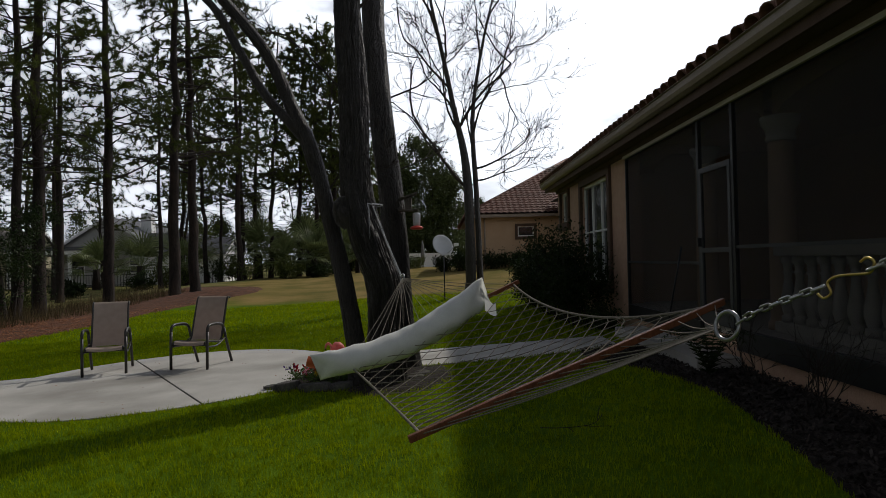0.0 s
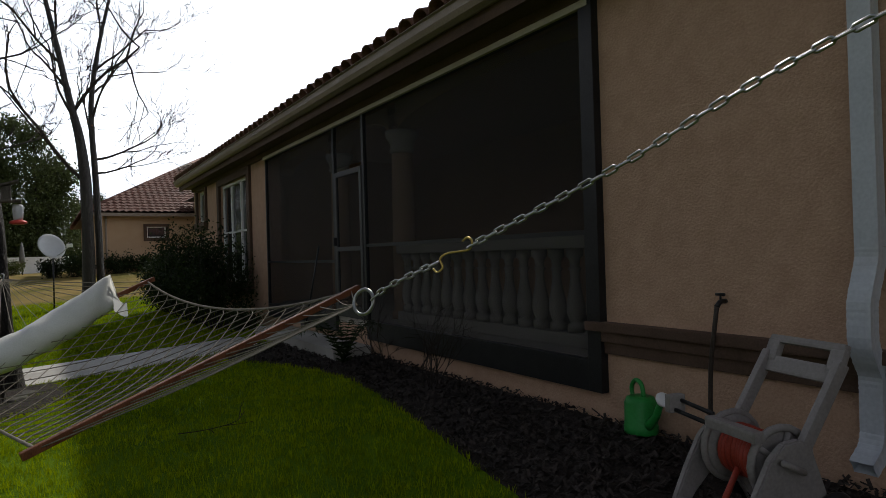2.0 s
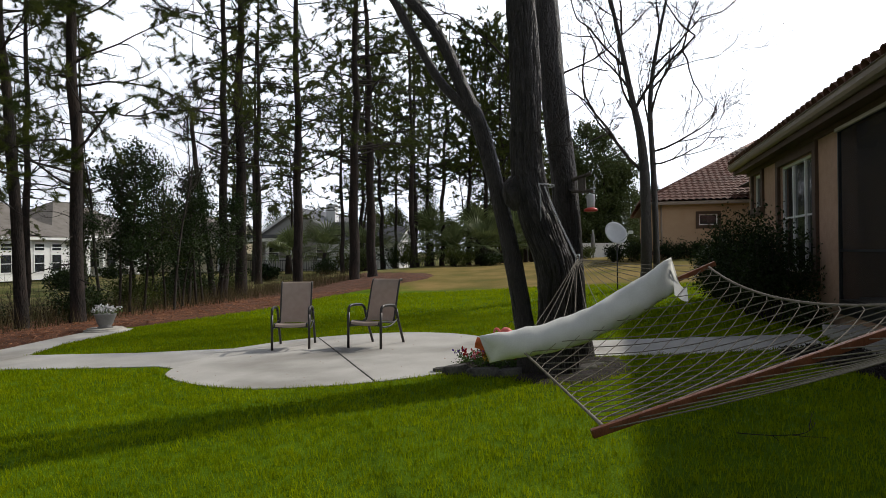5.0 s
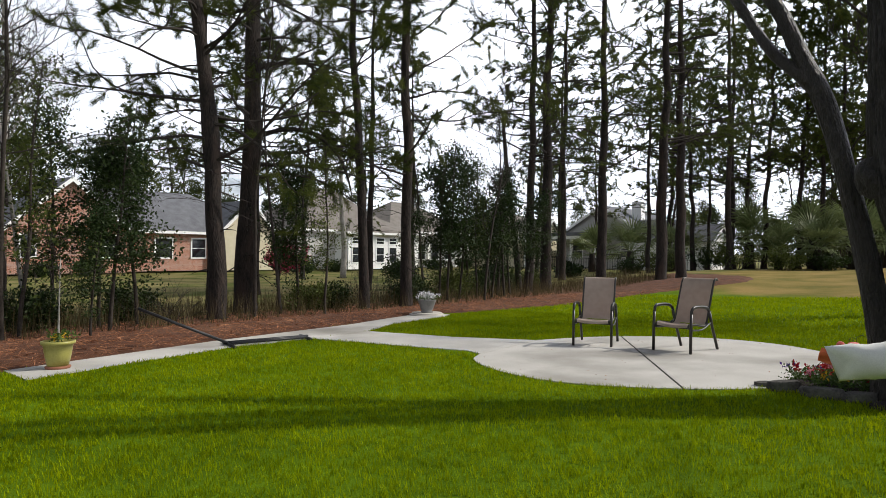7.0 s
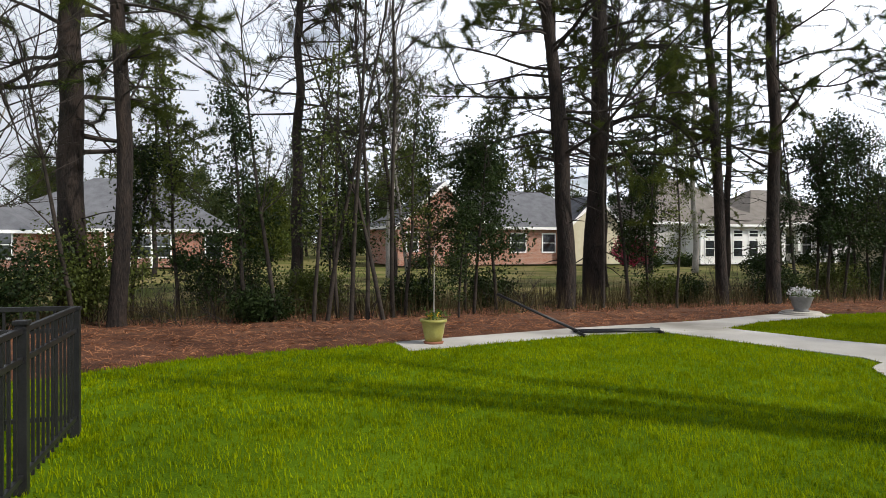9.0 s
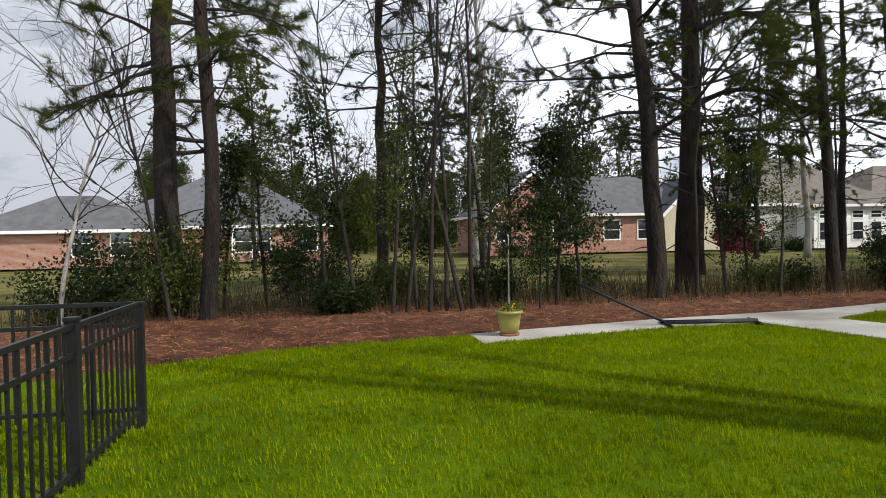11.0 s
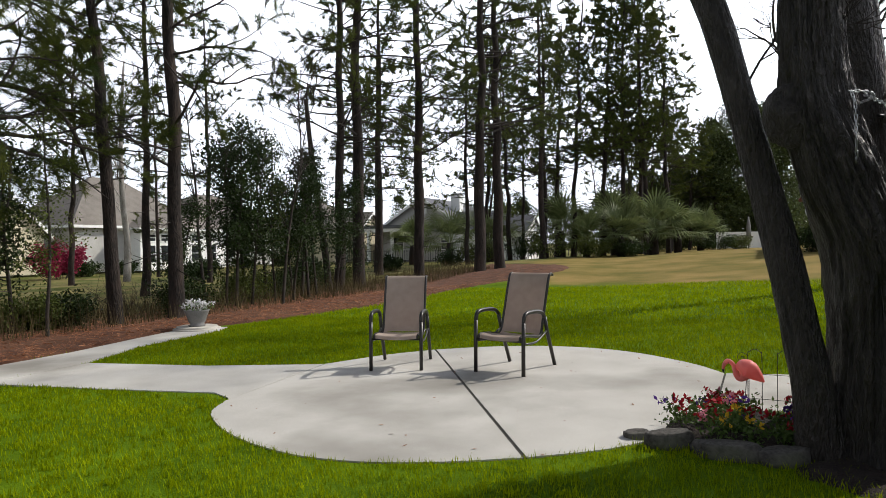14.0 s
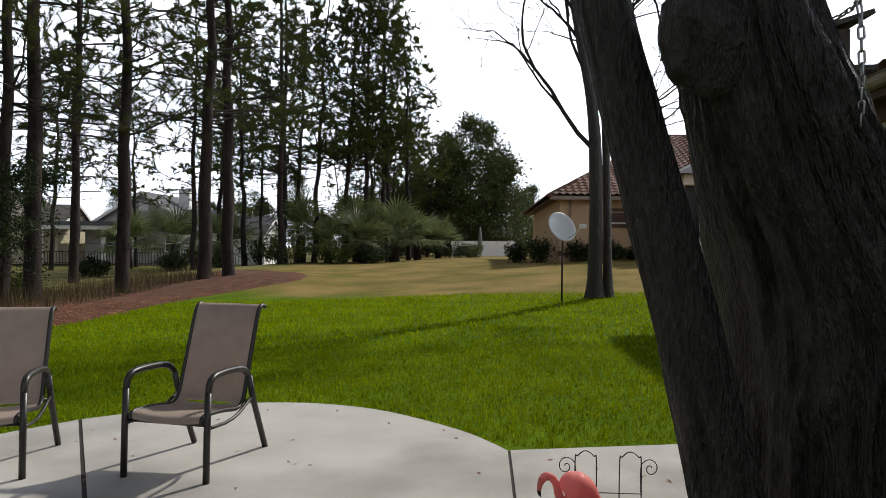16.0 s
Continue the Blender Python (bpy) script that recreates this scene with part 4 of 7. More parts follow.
def pine(seed, height, radius, first, limbs, reach, lean=(0, 0), needles=15, dead=0, stubs=6, wide=0.013):
    """A tall pine: bare lower trunk with dead stubs, limbs with branchlets and needle tufts."""
    rng = np.random.default_rng(seed)
    t = thing("pine_tree", "tall loblolly pine with furrowed bark and needled limbs", "tree", group="pines along the boundary")
    n = 12
    pts, rad = [], []
    for i in range(n + 1):
        f = i / n
        pts.append((lean[0] * f ** 1.4 + rng.normal(0, 0.05) * (i > 0), lean[1] * f ** 1.4 + rng.normal(0, 0.05) * (i > 0), height * f))
        rad.append(radius * (1 - 0.82 * f) * (1.28 if i == 0 else 1.0))
    pts.insert(1, (0, 0, 0.35)), rad.insert(1, radius * 1.03)
    vs, fs = tube_data(smooth_line(pts, 3), np.interp(np.linspace(0, 1, 3 * (len(pts) - 1) + 1), np.linspace(0, 1, len(rad)), rad).tolist(), 14, rough=0.14, seed=seed)
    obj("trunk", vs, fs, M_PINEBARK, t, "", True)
    zz = np.array([p[2] for p in pts])
    px, py = np.array([p[0] for p in pts]), np.array([p[1] for p in pts])
    wood = Soup()
    cen, axe = [], []
    for i in range(limbs):
        f = (i + rng.uniform(0, 1)) / limbs
        z = first + (height - first) * f ** 0.9
        base = (np.interp(z, zz, px), np.interp(z, zz, py), z)
        az = rng.uniform(0, 2 * np.pi)
        ln = reach * (1 - 0.65 * f) * rng.uniform(0.6, 1.25)
        rise = rng.uniform(-0.05, 0.4)
        line = limb_line(rng, base, (math.cos(az), math.sin(az), rise), ln, rng.uniform(-0.09, 0.05), 0.13, 7)
        r0 = radius * 0.22 * (1 - 0.5 * f) * (0.6 + 0.4 * ln / reach)
        wood.add(*tube_data(line, np.linspace(r0, 0.008, len(line)).tolist(), 5, False))
        bare = rng.uniform() < dead
        if ln > reach * 0.35:
            side = limb_line(rng, line[3], line[4] - line[3] + rng.normal(0, 0.35, 3), ln * 0.5, rng.uniform(-0.05, 0.08), 0.15, 7)
            wood.add(*tube_data(side, np.linspace(r0 * 0.55, 0.006, len(side)).tolist(), 4, False))
        else:
            side = line
        for k in range(12):
            g = rng.uniform(0.55, 1.0) if k < 9 else rng.uniform(0.3, 0.7)
            path = side if k % 3 == 2 else line
            j = min(int(g * 7), 6)
            p = path[j] + (path[j + 1] - path[j]) * (g * 7 - j)
            d = path[j + 1] - path[j]
            d = d / np.linalg.norm(d) + rng.normal(0, 0.7, 3) + np.array([0, 0, 0.15])
            tw = limb_line(rng, p, d, rng.uniform(0.25, 0.75) * (0.5 + 0.5 * ln / reach), rng.uniform(-0.12, 0.1), 0.18, 3)
            wood.add(*tube_data(tw, [0.009, 0.006, 0.005, 0.003], 3, False))
            if not bare and k < 10:
                for q in range(1, 4):
                    ax = tw[q] - tw[q - 1]
                    cen.append(tw[q]), axe.append(ax / np.linalg.norm(ax))
                    cen.append((tw[q] + tw[q - 1]) / 2), axe.append(ax / np.linalg.norm(ax))
    for i in range(stubs):
        z = rng.uniform(1.2, first + 1.0)
        az = rng.uniform(0, 2 * np.pi)
        line = limb_line(rng, (np.interp(z, zz, px), np.interp(z, zz, py), z), (math.cos(az), math.sin(az), rng.uniform(-0.3, 0.3)), rng.uniform(0.4, 1.8), -0.05, 0.2, 4)
        wood.add(*tube_data(line, np.linspace(0.02, 0.005, 5).tolist(), 4, False))
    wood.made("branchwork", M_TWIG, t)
    tufts_mesh("needle_cover", cen, axe, rng, needles, 0.20, wide, M_NEEDLE, t)
    return t


def placed(t, x, y, s=1.0, rz=0.0):
    m = pose(x, y, lev(x, y) - 0.06, 0, 0, rz)
    t.matrix_basis = m @ Matrix.Diagonal((s, s, s, 1))
    return t


def again(t, x, y, s=1.0, rz=0.0, sxy=None):
    c = copy_thing(t, pose(x, y, lev(x, y) - 0.06, 0, 0, rz))
    c.scale = (sxy or s, sxy or s, s)
    return c


pineA = placed(pine(101, 17, 0.22, 3.4, 60, 4.0, (-1.6, -1.1), 26, stubs=8, wide=0.011), -13.74, 7.8)
pineB = placed(pine(102, 19, 0.29, 3.6, 62, 3.8, (0.2, 0.3), 26, stubs=14, wide=0.011), -14.9, 9.25)
pineC = placed(pine(103, 18, 0.15, 4.1, 48, 2.8, (-0.7, -0.9), 24, stubs=9, wide=0.011), -13.6, 12.3)
pineD = placed(pine(104, 20, 0.18, 3.6, 56, 3.2, (-0.3, -0.3), 26, dead=0.1, stubs=9, wide=0.011), -13.4, 13.8)
pineE = placed(pine(105, 20, 0.20, 5.0, 56, 3.6, (0.2, 0.3), 20, dead=0.15, stubs=14, wide=0.014), -15.3, 23.2)
pineF = placed(pine(106, 22, 0.25, 5.2, 58, 4.4, (0.3, -0.2), 20, dead=0.1, stubs=12, wide=0.014), -15.0, 24.1)
pineG = placed(pine(107, 23, 0.29, 6.4, 60, 4.8, (0.4, 0.3), 20, dead=0.1, stubs=10, wide=0.016), -12.95, 31.7)
pineH = placed(pine(108, 21, 0.22, 6.6, 84, 4.6, (0.9, 0.2), 18, stubs=6, wide=0.024), -13.6, 52.5)
ROWS = [(pineF, -13.8, 27.0, 0.95, 150), (pineG, -12.4, 33.0, 0.93, 130), (pineE, -14.3, 46.5, 1.15, 75), (pineE, -15.4, 51.0, 1.1, 200),
        (pineH, -11.6, 54.0, 1.0, 20), (pineE, -10.2, 54.5, 1.1, 300), (pineH, -8.4, 55.0, 0.97, 205), (pineH, -7.0, 57.0, 0.92, 120), (pineH, -9.6, 60.0, 1.05, 255),
        (pineB, -14.4, -3.0, 0.95, 90), (pineC, -13.1, -1.95, 1.05, 160), (pineC, -16.8, 9.3, 0.95, 60), (pineE, -21.5, 19.5, 0.8, 15), (pineF, -24.0, 40.0, 0.8, 85), (pineE, -19.0, 44.0, 0.85, 240), (pineE, -27.0, 28.0, 0.75, 110),
        (pineH, -18.0, 50.0, 0.9, 170), (pineH, -22.0, 55.0, 0.95, 330), (pineH, -16.5, 58.0, 1.0, 45), (pineF, -19.5, 33.0, 0.85, 15), (pineG, -22.0, 14.0, 0.7, 190), (pineG, -21.0, 2.0, 0.7, 20)]
for src, x, y, s, r in ROWS:
    again(src, x, y, s, r)

# ---- the double-trunked shade tree ----
shade_tree = thing("shade_tree", "old hardwood with leaning trunks and ridged grey bark", "tree", (0, 0, 0))


def trunk(name, pts, rad, parent, mat=M_BARK, sides=22, steps=5, rough=0.16, label="", ridge=0.0, oval=None):
    line = smooth_line(pts, steps)
    r = np.interp(np.linspace(0, 1, len(line)), np.linspace(0, 1, len(rad)), rad).tolist()
    vs, fs = tube_data(line, r, sides, rough=rough, ridge=ridge)
    if oval:
        # stretched along a level axis, round again higher up
        ax, zs, ks = Vector(oval[0]), oval[1], oval[2]
        out = []
        for i, v in enumerate(vs):
            off = Vector(v) - line[i // sides]
            out.append(tuple(Vector(v) + ax * (off.dot(ax) * (float(np.interp(v[2], zs, ks)) - 1))))
        vs = out
    return obj(name, vs, fs, mat, parent, label, True)


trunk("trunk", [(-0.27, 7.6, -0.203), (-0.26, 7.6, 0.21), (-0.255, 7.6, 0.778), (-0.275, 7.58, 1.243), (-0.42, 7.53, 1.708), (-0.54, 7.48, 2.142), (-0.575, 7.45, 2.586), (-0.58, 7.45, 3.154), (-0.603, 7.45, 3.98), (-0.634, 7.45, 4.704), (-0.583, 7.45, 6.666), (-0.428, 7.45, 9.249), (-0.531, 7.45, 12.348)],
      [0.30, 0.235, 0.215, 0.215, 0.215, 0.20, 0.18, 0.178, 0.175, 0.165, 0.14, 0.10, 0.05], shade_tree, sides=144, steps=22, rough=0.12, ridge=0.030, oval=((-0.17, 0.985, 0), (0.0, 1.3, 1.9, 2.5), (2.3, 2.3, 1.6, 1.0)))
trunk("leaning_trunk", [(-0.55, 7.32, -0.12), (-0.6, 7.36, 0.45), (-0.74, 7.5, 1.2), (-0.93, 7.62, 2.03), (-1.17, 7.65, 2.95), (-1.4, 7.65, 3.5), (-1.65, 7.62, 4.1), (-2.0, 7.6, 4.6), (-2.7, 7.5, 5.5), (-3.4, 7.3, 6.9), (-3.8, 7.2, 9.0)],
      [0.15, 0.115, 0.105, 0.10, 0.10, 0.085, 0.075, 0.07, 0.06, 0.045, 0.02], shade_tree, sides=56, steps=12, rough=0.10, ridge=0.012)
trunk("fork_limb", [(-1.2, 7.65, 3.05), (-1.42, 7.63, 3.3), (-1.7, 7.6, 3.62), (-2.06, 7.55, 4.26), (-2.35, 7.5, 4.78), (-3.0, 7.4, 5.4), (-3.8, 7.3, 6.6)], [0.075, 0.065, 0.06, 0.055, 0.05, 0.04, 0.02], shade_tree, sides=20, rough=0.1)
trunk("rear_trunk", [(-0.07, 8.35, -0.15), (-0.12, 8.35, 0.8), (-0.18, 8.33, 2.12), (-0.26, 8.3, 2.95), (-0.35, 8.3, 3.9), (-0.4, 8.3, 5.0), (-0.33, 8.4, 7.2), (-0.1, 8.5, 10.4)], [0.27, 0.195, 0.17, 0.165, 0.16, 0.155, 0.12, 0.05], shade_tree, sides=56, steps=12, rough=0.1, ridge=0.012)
bm = bmesh.new()
bmesh.ops.create_icosphere(bm, subdivisions=4, radius=0.16)
for v in bm.verts:
    v.co *= 1 + 0.25 * noise.noise(v.co * 9) + 0.10 * noise.noise(v.co * 30)
    v.co = Vector((v.co.x * 0.95, v.co.y * 0.8, v.co.z * 1.25)) + Vector((-0.70, 7.38, 2.12))
part("burl", bm, M_BARK, shade_tree, "rounded bark burl", True)


def bare_limbs(name, rng, starts, parent, mat, depth=4, length=2.0, radius=0.03, rise=0.05, tips=None, thin=0.0035):
    """Forking bare branches from the given starts and directions."""
    s = Soup()
    stack = [(np.array(p, float), np.array(d, float), length * l, radius * l, 0) for p, d, l in starts]
    while stack:
        p, d, ln, r, lv = stack.pop()
        line = limb_line(rng, p, d, ln, rise, 0.13, 5)
        s.add(*tube_data(line, np.linspace(r, r * 0.5, 6).tolist(), 5 if lv < 2 else 3, False))
        if lv >= depth:
            if tips is not None:
                tips.append(line[-1])
            continue
        for k in range(3 if lv < 2 else 2 + int(rng.uniform() < 0.5)):
            j = 5 if k == 0 else int(rng.integers(2, 5))
            dd = line[j] - line[j - 1]
            dd = dd / np.linalg.norm(dd) + rng.normal(0, 0.42, 3)
            stack.append((line[j], dd, ln * rng.uniform(0.5, 0.78), max(r * 0.55, thin), lv + 1))
    return s.made(name, mat, parent)


rng = np.random.default_rng(7)
bare_limbs("twigwork", rng, [((-0.65, 7.4, 3.6), (-0.6, 0.4, 0.8), 0.6), ((-0.60, 7.45, 4.6), (0.8, 0.2, 0.7), 0.8), ((-2.7, 7.5, 5.5), (-0.9, -0.2, 0.2), 1.0), ((-3.0, 7.4, 5.4), (-0.9, 0.3, -0.1), 0.9), ((-2.0, 7.6, 4.6), (-0.3, 0.2, 1), 0.8), ((-0.22, 8.3, 2.75), (0.9, 0.3, 0.35), 0.45), ((-0.32, 8.3, 3.7), (0.8, 0.4, 0.5), 0.6), ((-1.0, 7.63, 2.3), (0.5, 0.5, 0.9), 0.4),
                            # higher starts: unseen upper limbs, added to throw dappled shade on the lawn
                            ((-0.59, 7.45, 6.4), (-0.7, 0.3, 0.8), 1.5), ((-0.50, 7.45, 8.0), (0.6, -0.5, 0.8), 1.5), ((-0.43, 7.45, 9.2), (-0.4, -0.6, 0.9), 1.3), ((-0.33, 8.4, 7.2), (0.8, 0.5, 0.7), 1.4), ((-0.2, 8.45, 9.2), (0.3, 0.7, 0.9), 1.3), ((-3.4, 7.3, 6.9), (-0.7, -0.4, 0.7), 1.4), ((-3.7, 7.25, 8.4), (-0.2, 0.5, 0.9), 1.2), ((-3.7, 7.3, 6.5), (-0.8, 0.5, 0.4), 1.2)], shade_tree, M_TWIG, 5, 1.9, 0.028, 0.05, None, 0.0045)

# ---- bare double-stemmed tree on the far lawn ----
bare_tree = thing("bare_tree", "slender leafless tree with two stems and fine twigs", "tree", (0, 0, 0))
z0 = lev(1.5, 21.4)
trunk("trunk", [(1.52, 21.4, z0 - 0.1), (1.5, 21.4, z0 + 0.5), (1.5, 21.4, 2.2), (1.47, 21.4, 3.9), (1.35, 21.4, 5.2), (1.1, 21.4, 6.4), (0.7, 21.3, 8.5), (0.3, 21.2, 10.5), (0.0, 21.0, 12.5)], [0.30, 0.19, 0.165, 0.16, 0.13, 0.10, 0.075, 0.05, 0.02], bare_tree, M_BARK, 14, 4, 0.08)
trunk("second_trunk", [(1.85, 21.45, z0 - 0.1), (1.82, 21.45, z0 + 0.6), (1.8, 21.45, 2.1), (1.75, 21.5, 4.0), (1.68, 21.5, 6.3), (2.0, 21.5, 8.5), (2.6, 21.6, 11.0)], [0.16, 0.115, 0.10, 0.095, 0.08, 0.055, 0.02], bare_tree, M_BARK, 12, 4, 0.08)
tips = []
rng = np.random.default_rng(21)
starts = [((1.47, 21.4, 3.9), (-1.0, 0, 0.75), 1.6), ((1.2, 21.4, 6.0), (0.7, -0.2, 0.9), 1.4), ((1.72, 21.5, 4.6), (0.9, 0.1, 0.35), 1.0), ((1.75, 21.5, 4.2), (0.8, -0.3, 0.1), 0.8)]
for zz, xa, xb in ((5.0, 1.37, 1.72), (5.8, 1.22, 1.69), (6.6, 1.06, 1.7), (7.4, 0.9, 1.85), (8.2, 0.75, 1.96), (9.0, 0.6, 2.1), (9.8, 0.43, 2.3), (10.6, 0.28, 2.5), (11.4, 0.15, 2.6)):
    starts.append(((xa, 21.35, zz), (rng.normal(-0.5, 0.35), rng.normal(0, 0.4), 1.0), 1.1))
    starts.append(((xb, 21.5, zz), (rng.normal(0.5, 0.35), rng.normal(0, 0.4), 1.0), 1.0))
bare_limbs("branchwork", rng, starts, bare_tree, M_TWIG, 5, 2.0, 0.042, 0.05, tips, 0.0085)
leaves_mesh("buds", tips[::3], rng, 3, 0.12, 0.05, M_NEEDLES_DRY, bare_tree)

# ---- hammock ----
M_ROPE = material("cotton_rope", (0.15, 0.13, 0.105), (0.27, 0.24, 0.20), 30, 0.9, 0.4, 300, dist=0.002)
M_OAK = material("stained_oak", (0.10, 0.032, 0.014), (0.21, 0.075, 0.034), 5, 0.45, 0.2, 80, stretch=(6, 6, 1))
M_ZINC = material("galvanised_steel", (0.26, 0.265, 0.27), (0.40, 0.405, 0.41), 12, 0.35, 0.1, 80, metal=0.9)
M_BRASS = material("yellow_zinc", (0.50, 0.36, 0.10), (0.62, 0.46, 0.16), 9, 0.35, 0.05, 60, metal=0.9)
M_PILLOW = material("white_canvas", (0.62, 0.62, 0.58), (0.76, 0.76, 0.72), 8, 0.85, 0.3, 180, dist=0.004)
NL, NR = Vector((0.37, 1.93, 0.84)), Vector((1.684, 2.32, 1.278))
FL, FR = Vector((-0.161, 3.7, 0.829)), Vector((0.985, 4.1, 1.318))
RING, RING2 = Vector((1.284, 1.36, 1.288)), Vector((0.147, 4.7, 1.364))
hammock = thing("rope_hammock", "rope hammock with oak spreader bars, slung from tree to house", "hammock", (0, 0, 0))


def bar(name, a, b):
    d = (b - a).normalized()
    m = Matrix.Translation((a + b) / 2) @ d.to_track_quat("X", "Z").to_matrix().to_4x4()
    bm = bmesh.new()
    l = (b - a).length / 2 + 0.05
    box(bm, (-l, -0.012, -0.015), (l, 0.012, 0.015), 0.006, m)
    return part(name, bm, M_OAK, hammock, "red-brown varnished oak bar")


bar("spreader_bar", NL, NR)
bar("spreader_bar", FL, FR)


def bed_point(u, v):
    """u across, v from the far bar to the near bar."""
    p = FL.lerp(FR, u).lerp(NL.lerp(NR, u), v)
    belly = 4 * v * (1 - v)
    p.z -= (0.10 + 0.07 * math.sin(math.pi * u)) * belly
    pinch = 0.08 * belly * (0.5 - u) * 2
    return p + (FR - FL).normalized() * pinch


net = Soup()
NU, NV = 15, 30
for i in range(NU + 1):
    # zigzag cords that meet their neighbours
    pts = []
    for j in range(NV + 1):
        u = (i + 0.5 * (-1) ** (i + j)) / NU
        pts.append(bed_point(min(max(u, 0), 1), j / NV))
    net.add(*tube_data(pts, [0.0027] * len(pts), 4, False))
net.made("net", M_ROPE, hammock, "knotted off-white rope net")
for u in (0.0, 1.0):
    tube("edge_rope", [bed_point(u, j / 16) for j in range(17)], 0.007, M_ROPE, hammock)
for a, b, ring in ((NL, NR, RING), (FL, FR, RING2)):
    for i in range(15):
        p = a.lerp(b, i / 14)
        q = (p + ring) / 2 - Vector((0, 0, 0.015))
        tube("clew_cord", [p, q, ring], 0.0025, M_ROPE, hammock, sides=4, steps=3)


def ring_mesh(name, centre, axis, radius, thick, mat, parent):
    q = Vector(axis).normalized().to_track_quat("Z", "Y").to_matrix()
    n, k = 20, 8
    vs, fs = [], []
    for i in range(n):
        a = 2 * math.pi * i / n
        for j in range(k):
            b = 2 * math.pi * j / k
            r = radius + thick * math.cos(b)
            vs.append(tuple(Vector(centre) + q @ Vector((r * math.cos(a), r * math.sin(a), thick * math.sin(b)))))
    for i in range(n):
        for j in range(k):
            fs.append((i * k + j, ((i + 1) % n) * k + j, ((i + 1) % n) * k + (j + 1) % k, i * k + (j + 1) % k))
    return obj(name, vs, fs, mat, parent, "", True)


ring_mesh("ring", RING + Vector((0.01, -0.03, 0.01)), (0.8, 0.35, -0.2), 0.042, 0.006, M_ZINC, hammock)
ring_mesh("ring", RING2, (0.8, 0.35, -0.2), 0.035, 0.005, M_ZINC, hammock)


def link_mesh(length=0.045, width=0.021, wire=0.0035):
    n, k = 16, 6
    vs, fs = [], []
    st = (length - width) / 2
    for i in range(n):
        a = 2 * math.pi * i / n
        cx = (width / 2 - wire) * math.cos(a) + (st if math.cos(a) > 0 else -st)
        cy = (width / 2 - wire) * math.sin(a)
        for j in range(k):
            b = 2 * math.pi * j / k
            vs.append((cx + wire * math.cos(b) * math.cos(a), cy + wire * math.cos(b) * math.sin(a), wire * math.sin(b)))
    for i in range(n):
        for j in range(k):
            fs.append((i * k + j, ((i + 1) % n) * k + j, ((i + 1) % n) * k + (j + 1) % k, i * k + (j + 1) % k))
    me = bpy.data.meshes.new("chain_link")
    me.from_pydata(vs, [], fs)
    me.materials.append(M_ZINC)
    for p in me.polygons:
        p.use_smooth = True
    return me


LINK = link_mesh()


def chain(name, pts, label, pitch=0.035):
    c = thing(name, label, "chain")
    line = smooth_line(pts, 12) if len(pts) > 2 else [Vector(p) for p in pts]
    dist = [0.0]
    for a, b in zip(line, line[1:]):
        dist.append(dist[-1] + (b - a).length)
    n = int(dist[-1] / pitch)
    arr = np.array([tuple(p) for p in line])
    for i in range(n):
        s = (i + 0.5) * pitch
        p = Vector([float(np.interp(s, dist, arr[:, k])) for k in range(3)])
        q = Vector([float(np.interp(s + 0.01, dist, arr[:, k])) for k in range(3)])
        o = new("link", LINK)
        o.parent = c
        o.matrix_basis = Matrix.Translation(p) @ (q - p).to_track_quat("X", "Z").to_matrix().to_4x4() @ pose(0, 0, 0, 90 * (i % 2) + 25, 0, 0)
    return c


HOOK_A, HOOK_B = Vector((1.392, 1.0, 1.428)), Vector((1.424, 0.90, 1.466))
chain("chain", [RING + Vector((0.02, -0.07, 0.02)), (1.33, 1.2, 1.355), HOOK_A], "galvanised steel chain between hammock ring and hook")
chain("chain", [HOOK_B, (1.56, 0.45, 1.646), (1.72, -0.08, 1.875), (2.3, -1.7, 2.45), (3.64, -5.0, 3.47)], "galvanised steel chain running up to the eave")
d = (HOOK_B - HOOK_A)
up = Vector((0, 0, 1))
hook = thing("s_hook", "yellow zinc S-hook joining two chains", "hook")
tube("hook_body", [HOOK_A + up * -0.012 - d * 0.28, HOOK_A + up * -0.028 - d * 0.12, HOOK_A + up * -0.022 + d * 0.08, HOOK_A + up * 0.006, HOOK_A + up * 0.012 + d * 0.25, HOOK_A + d * 0.7 + up * 0.0, HOOK_B + up * -0.008 + d * 0.05, HOOK_B + up * 0.012 + d * 0.14, HOOK_B + up * 0.028 - d * 0.02, HOOK_B + up * 0.024 - d * 0.18], 0.0032, M_BRASS, hook, steps=5)
chain("chain", [RING2 + Vector((-0.01, 0.04, 0.01)), (-0.10, 6.1, 1.73), (-0.345, 7.18, 2.178)], "galvanised chain from hammock to the tree")
chain("chain", [(-0.40, 7.16, 2.19), (-0.384, 7.145, 2.10), (-0.382, 7.135, 1.92), (-0.381, 7.14, 1.75)], "loose chain end hanging down the trunk")
wrap = [(-0.54 + 0.288 * math.cos(a), 7.45 + 0.288 * math.sin(a), 2.205) for a in np.linspace(-1.1, 2.2, 14)]
chain("chain", wrap, "galvanised chain wrapped round the tree trunk")

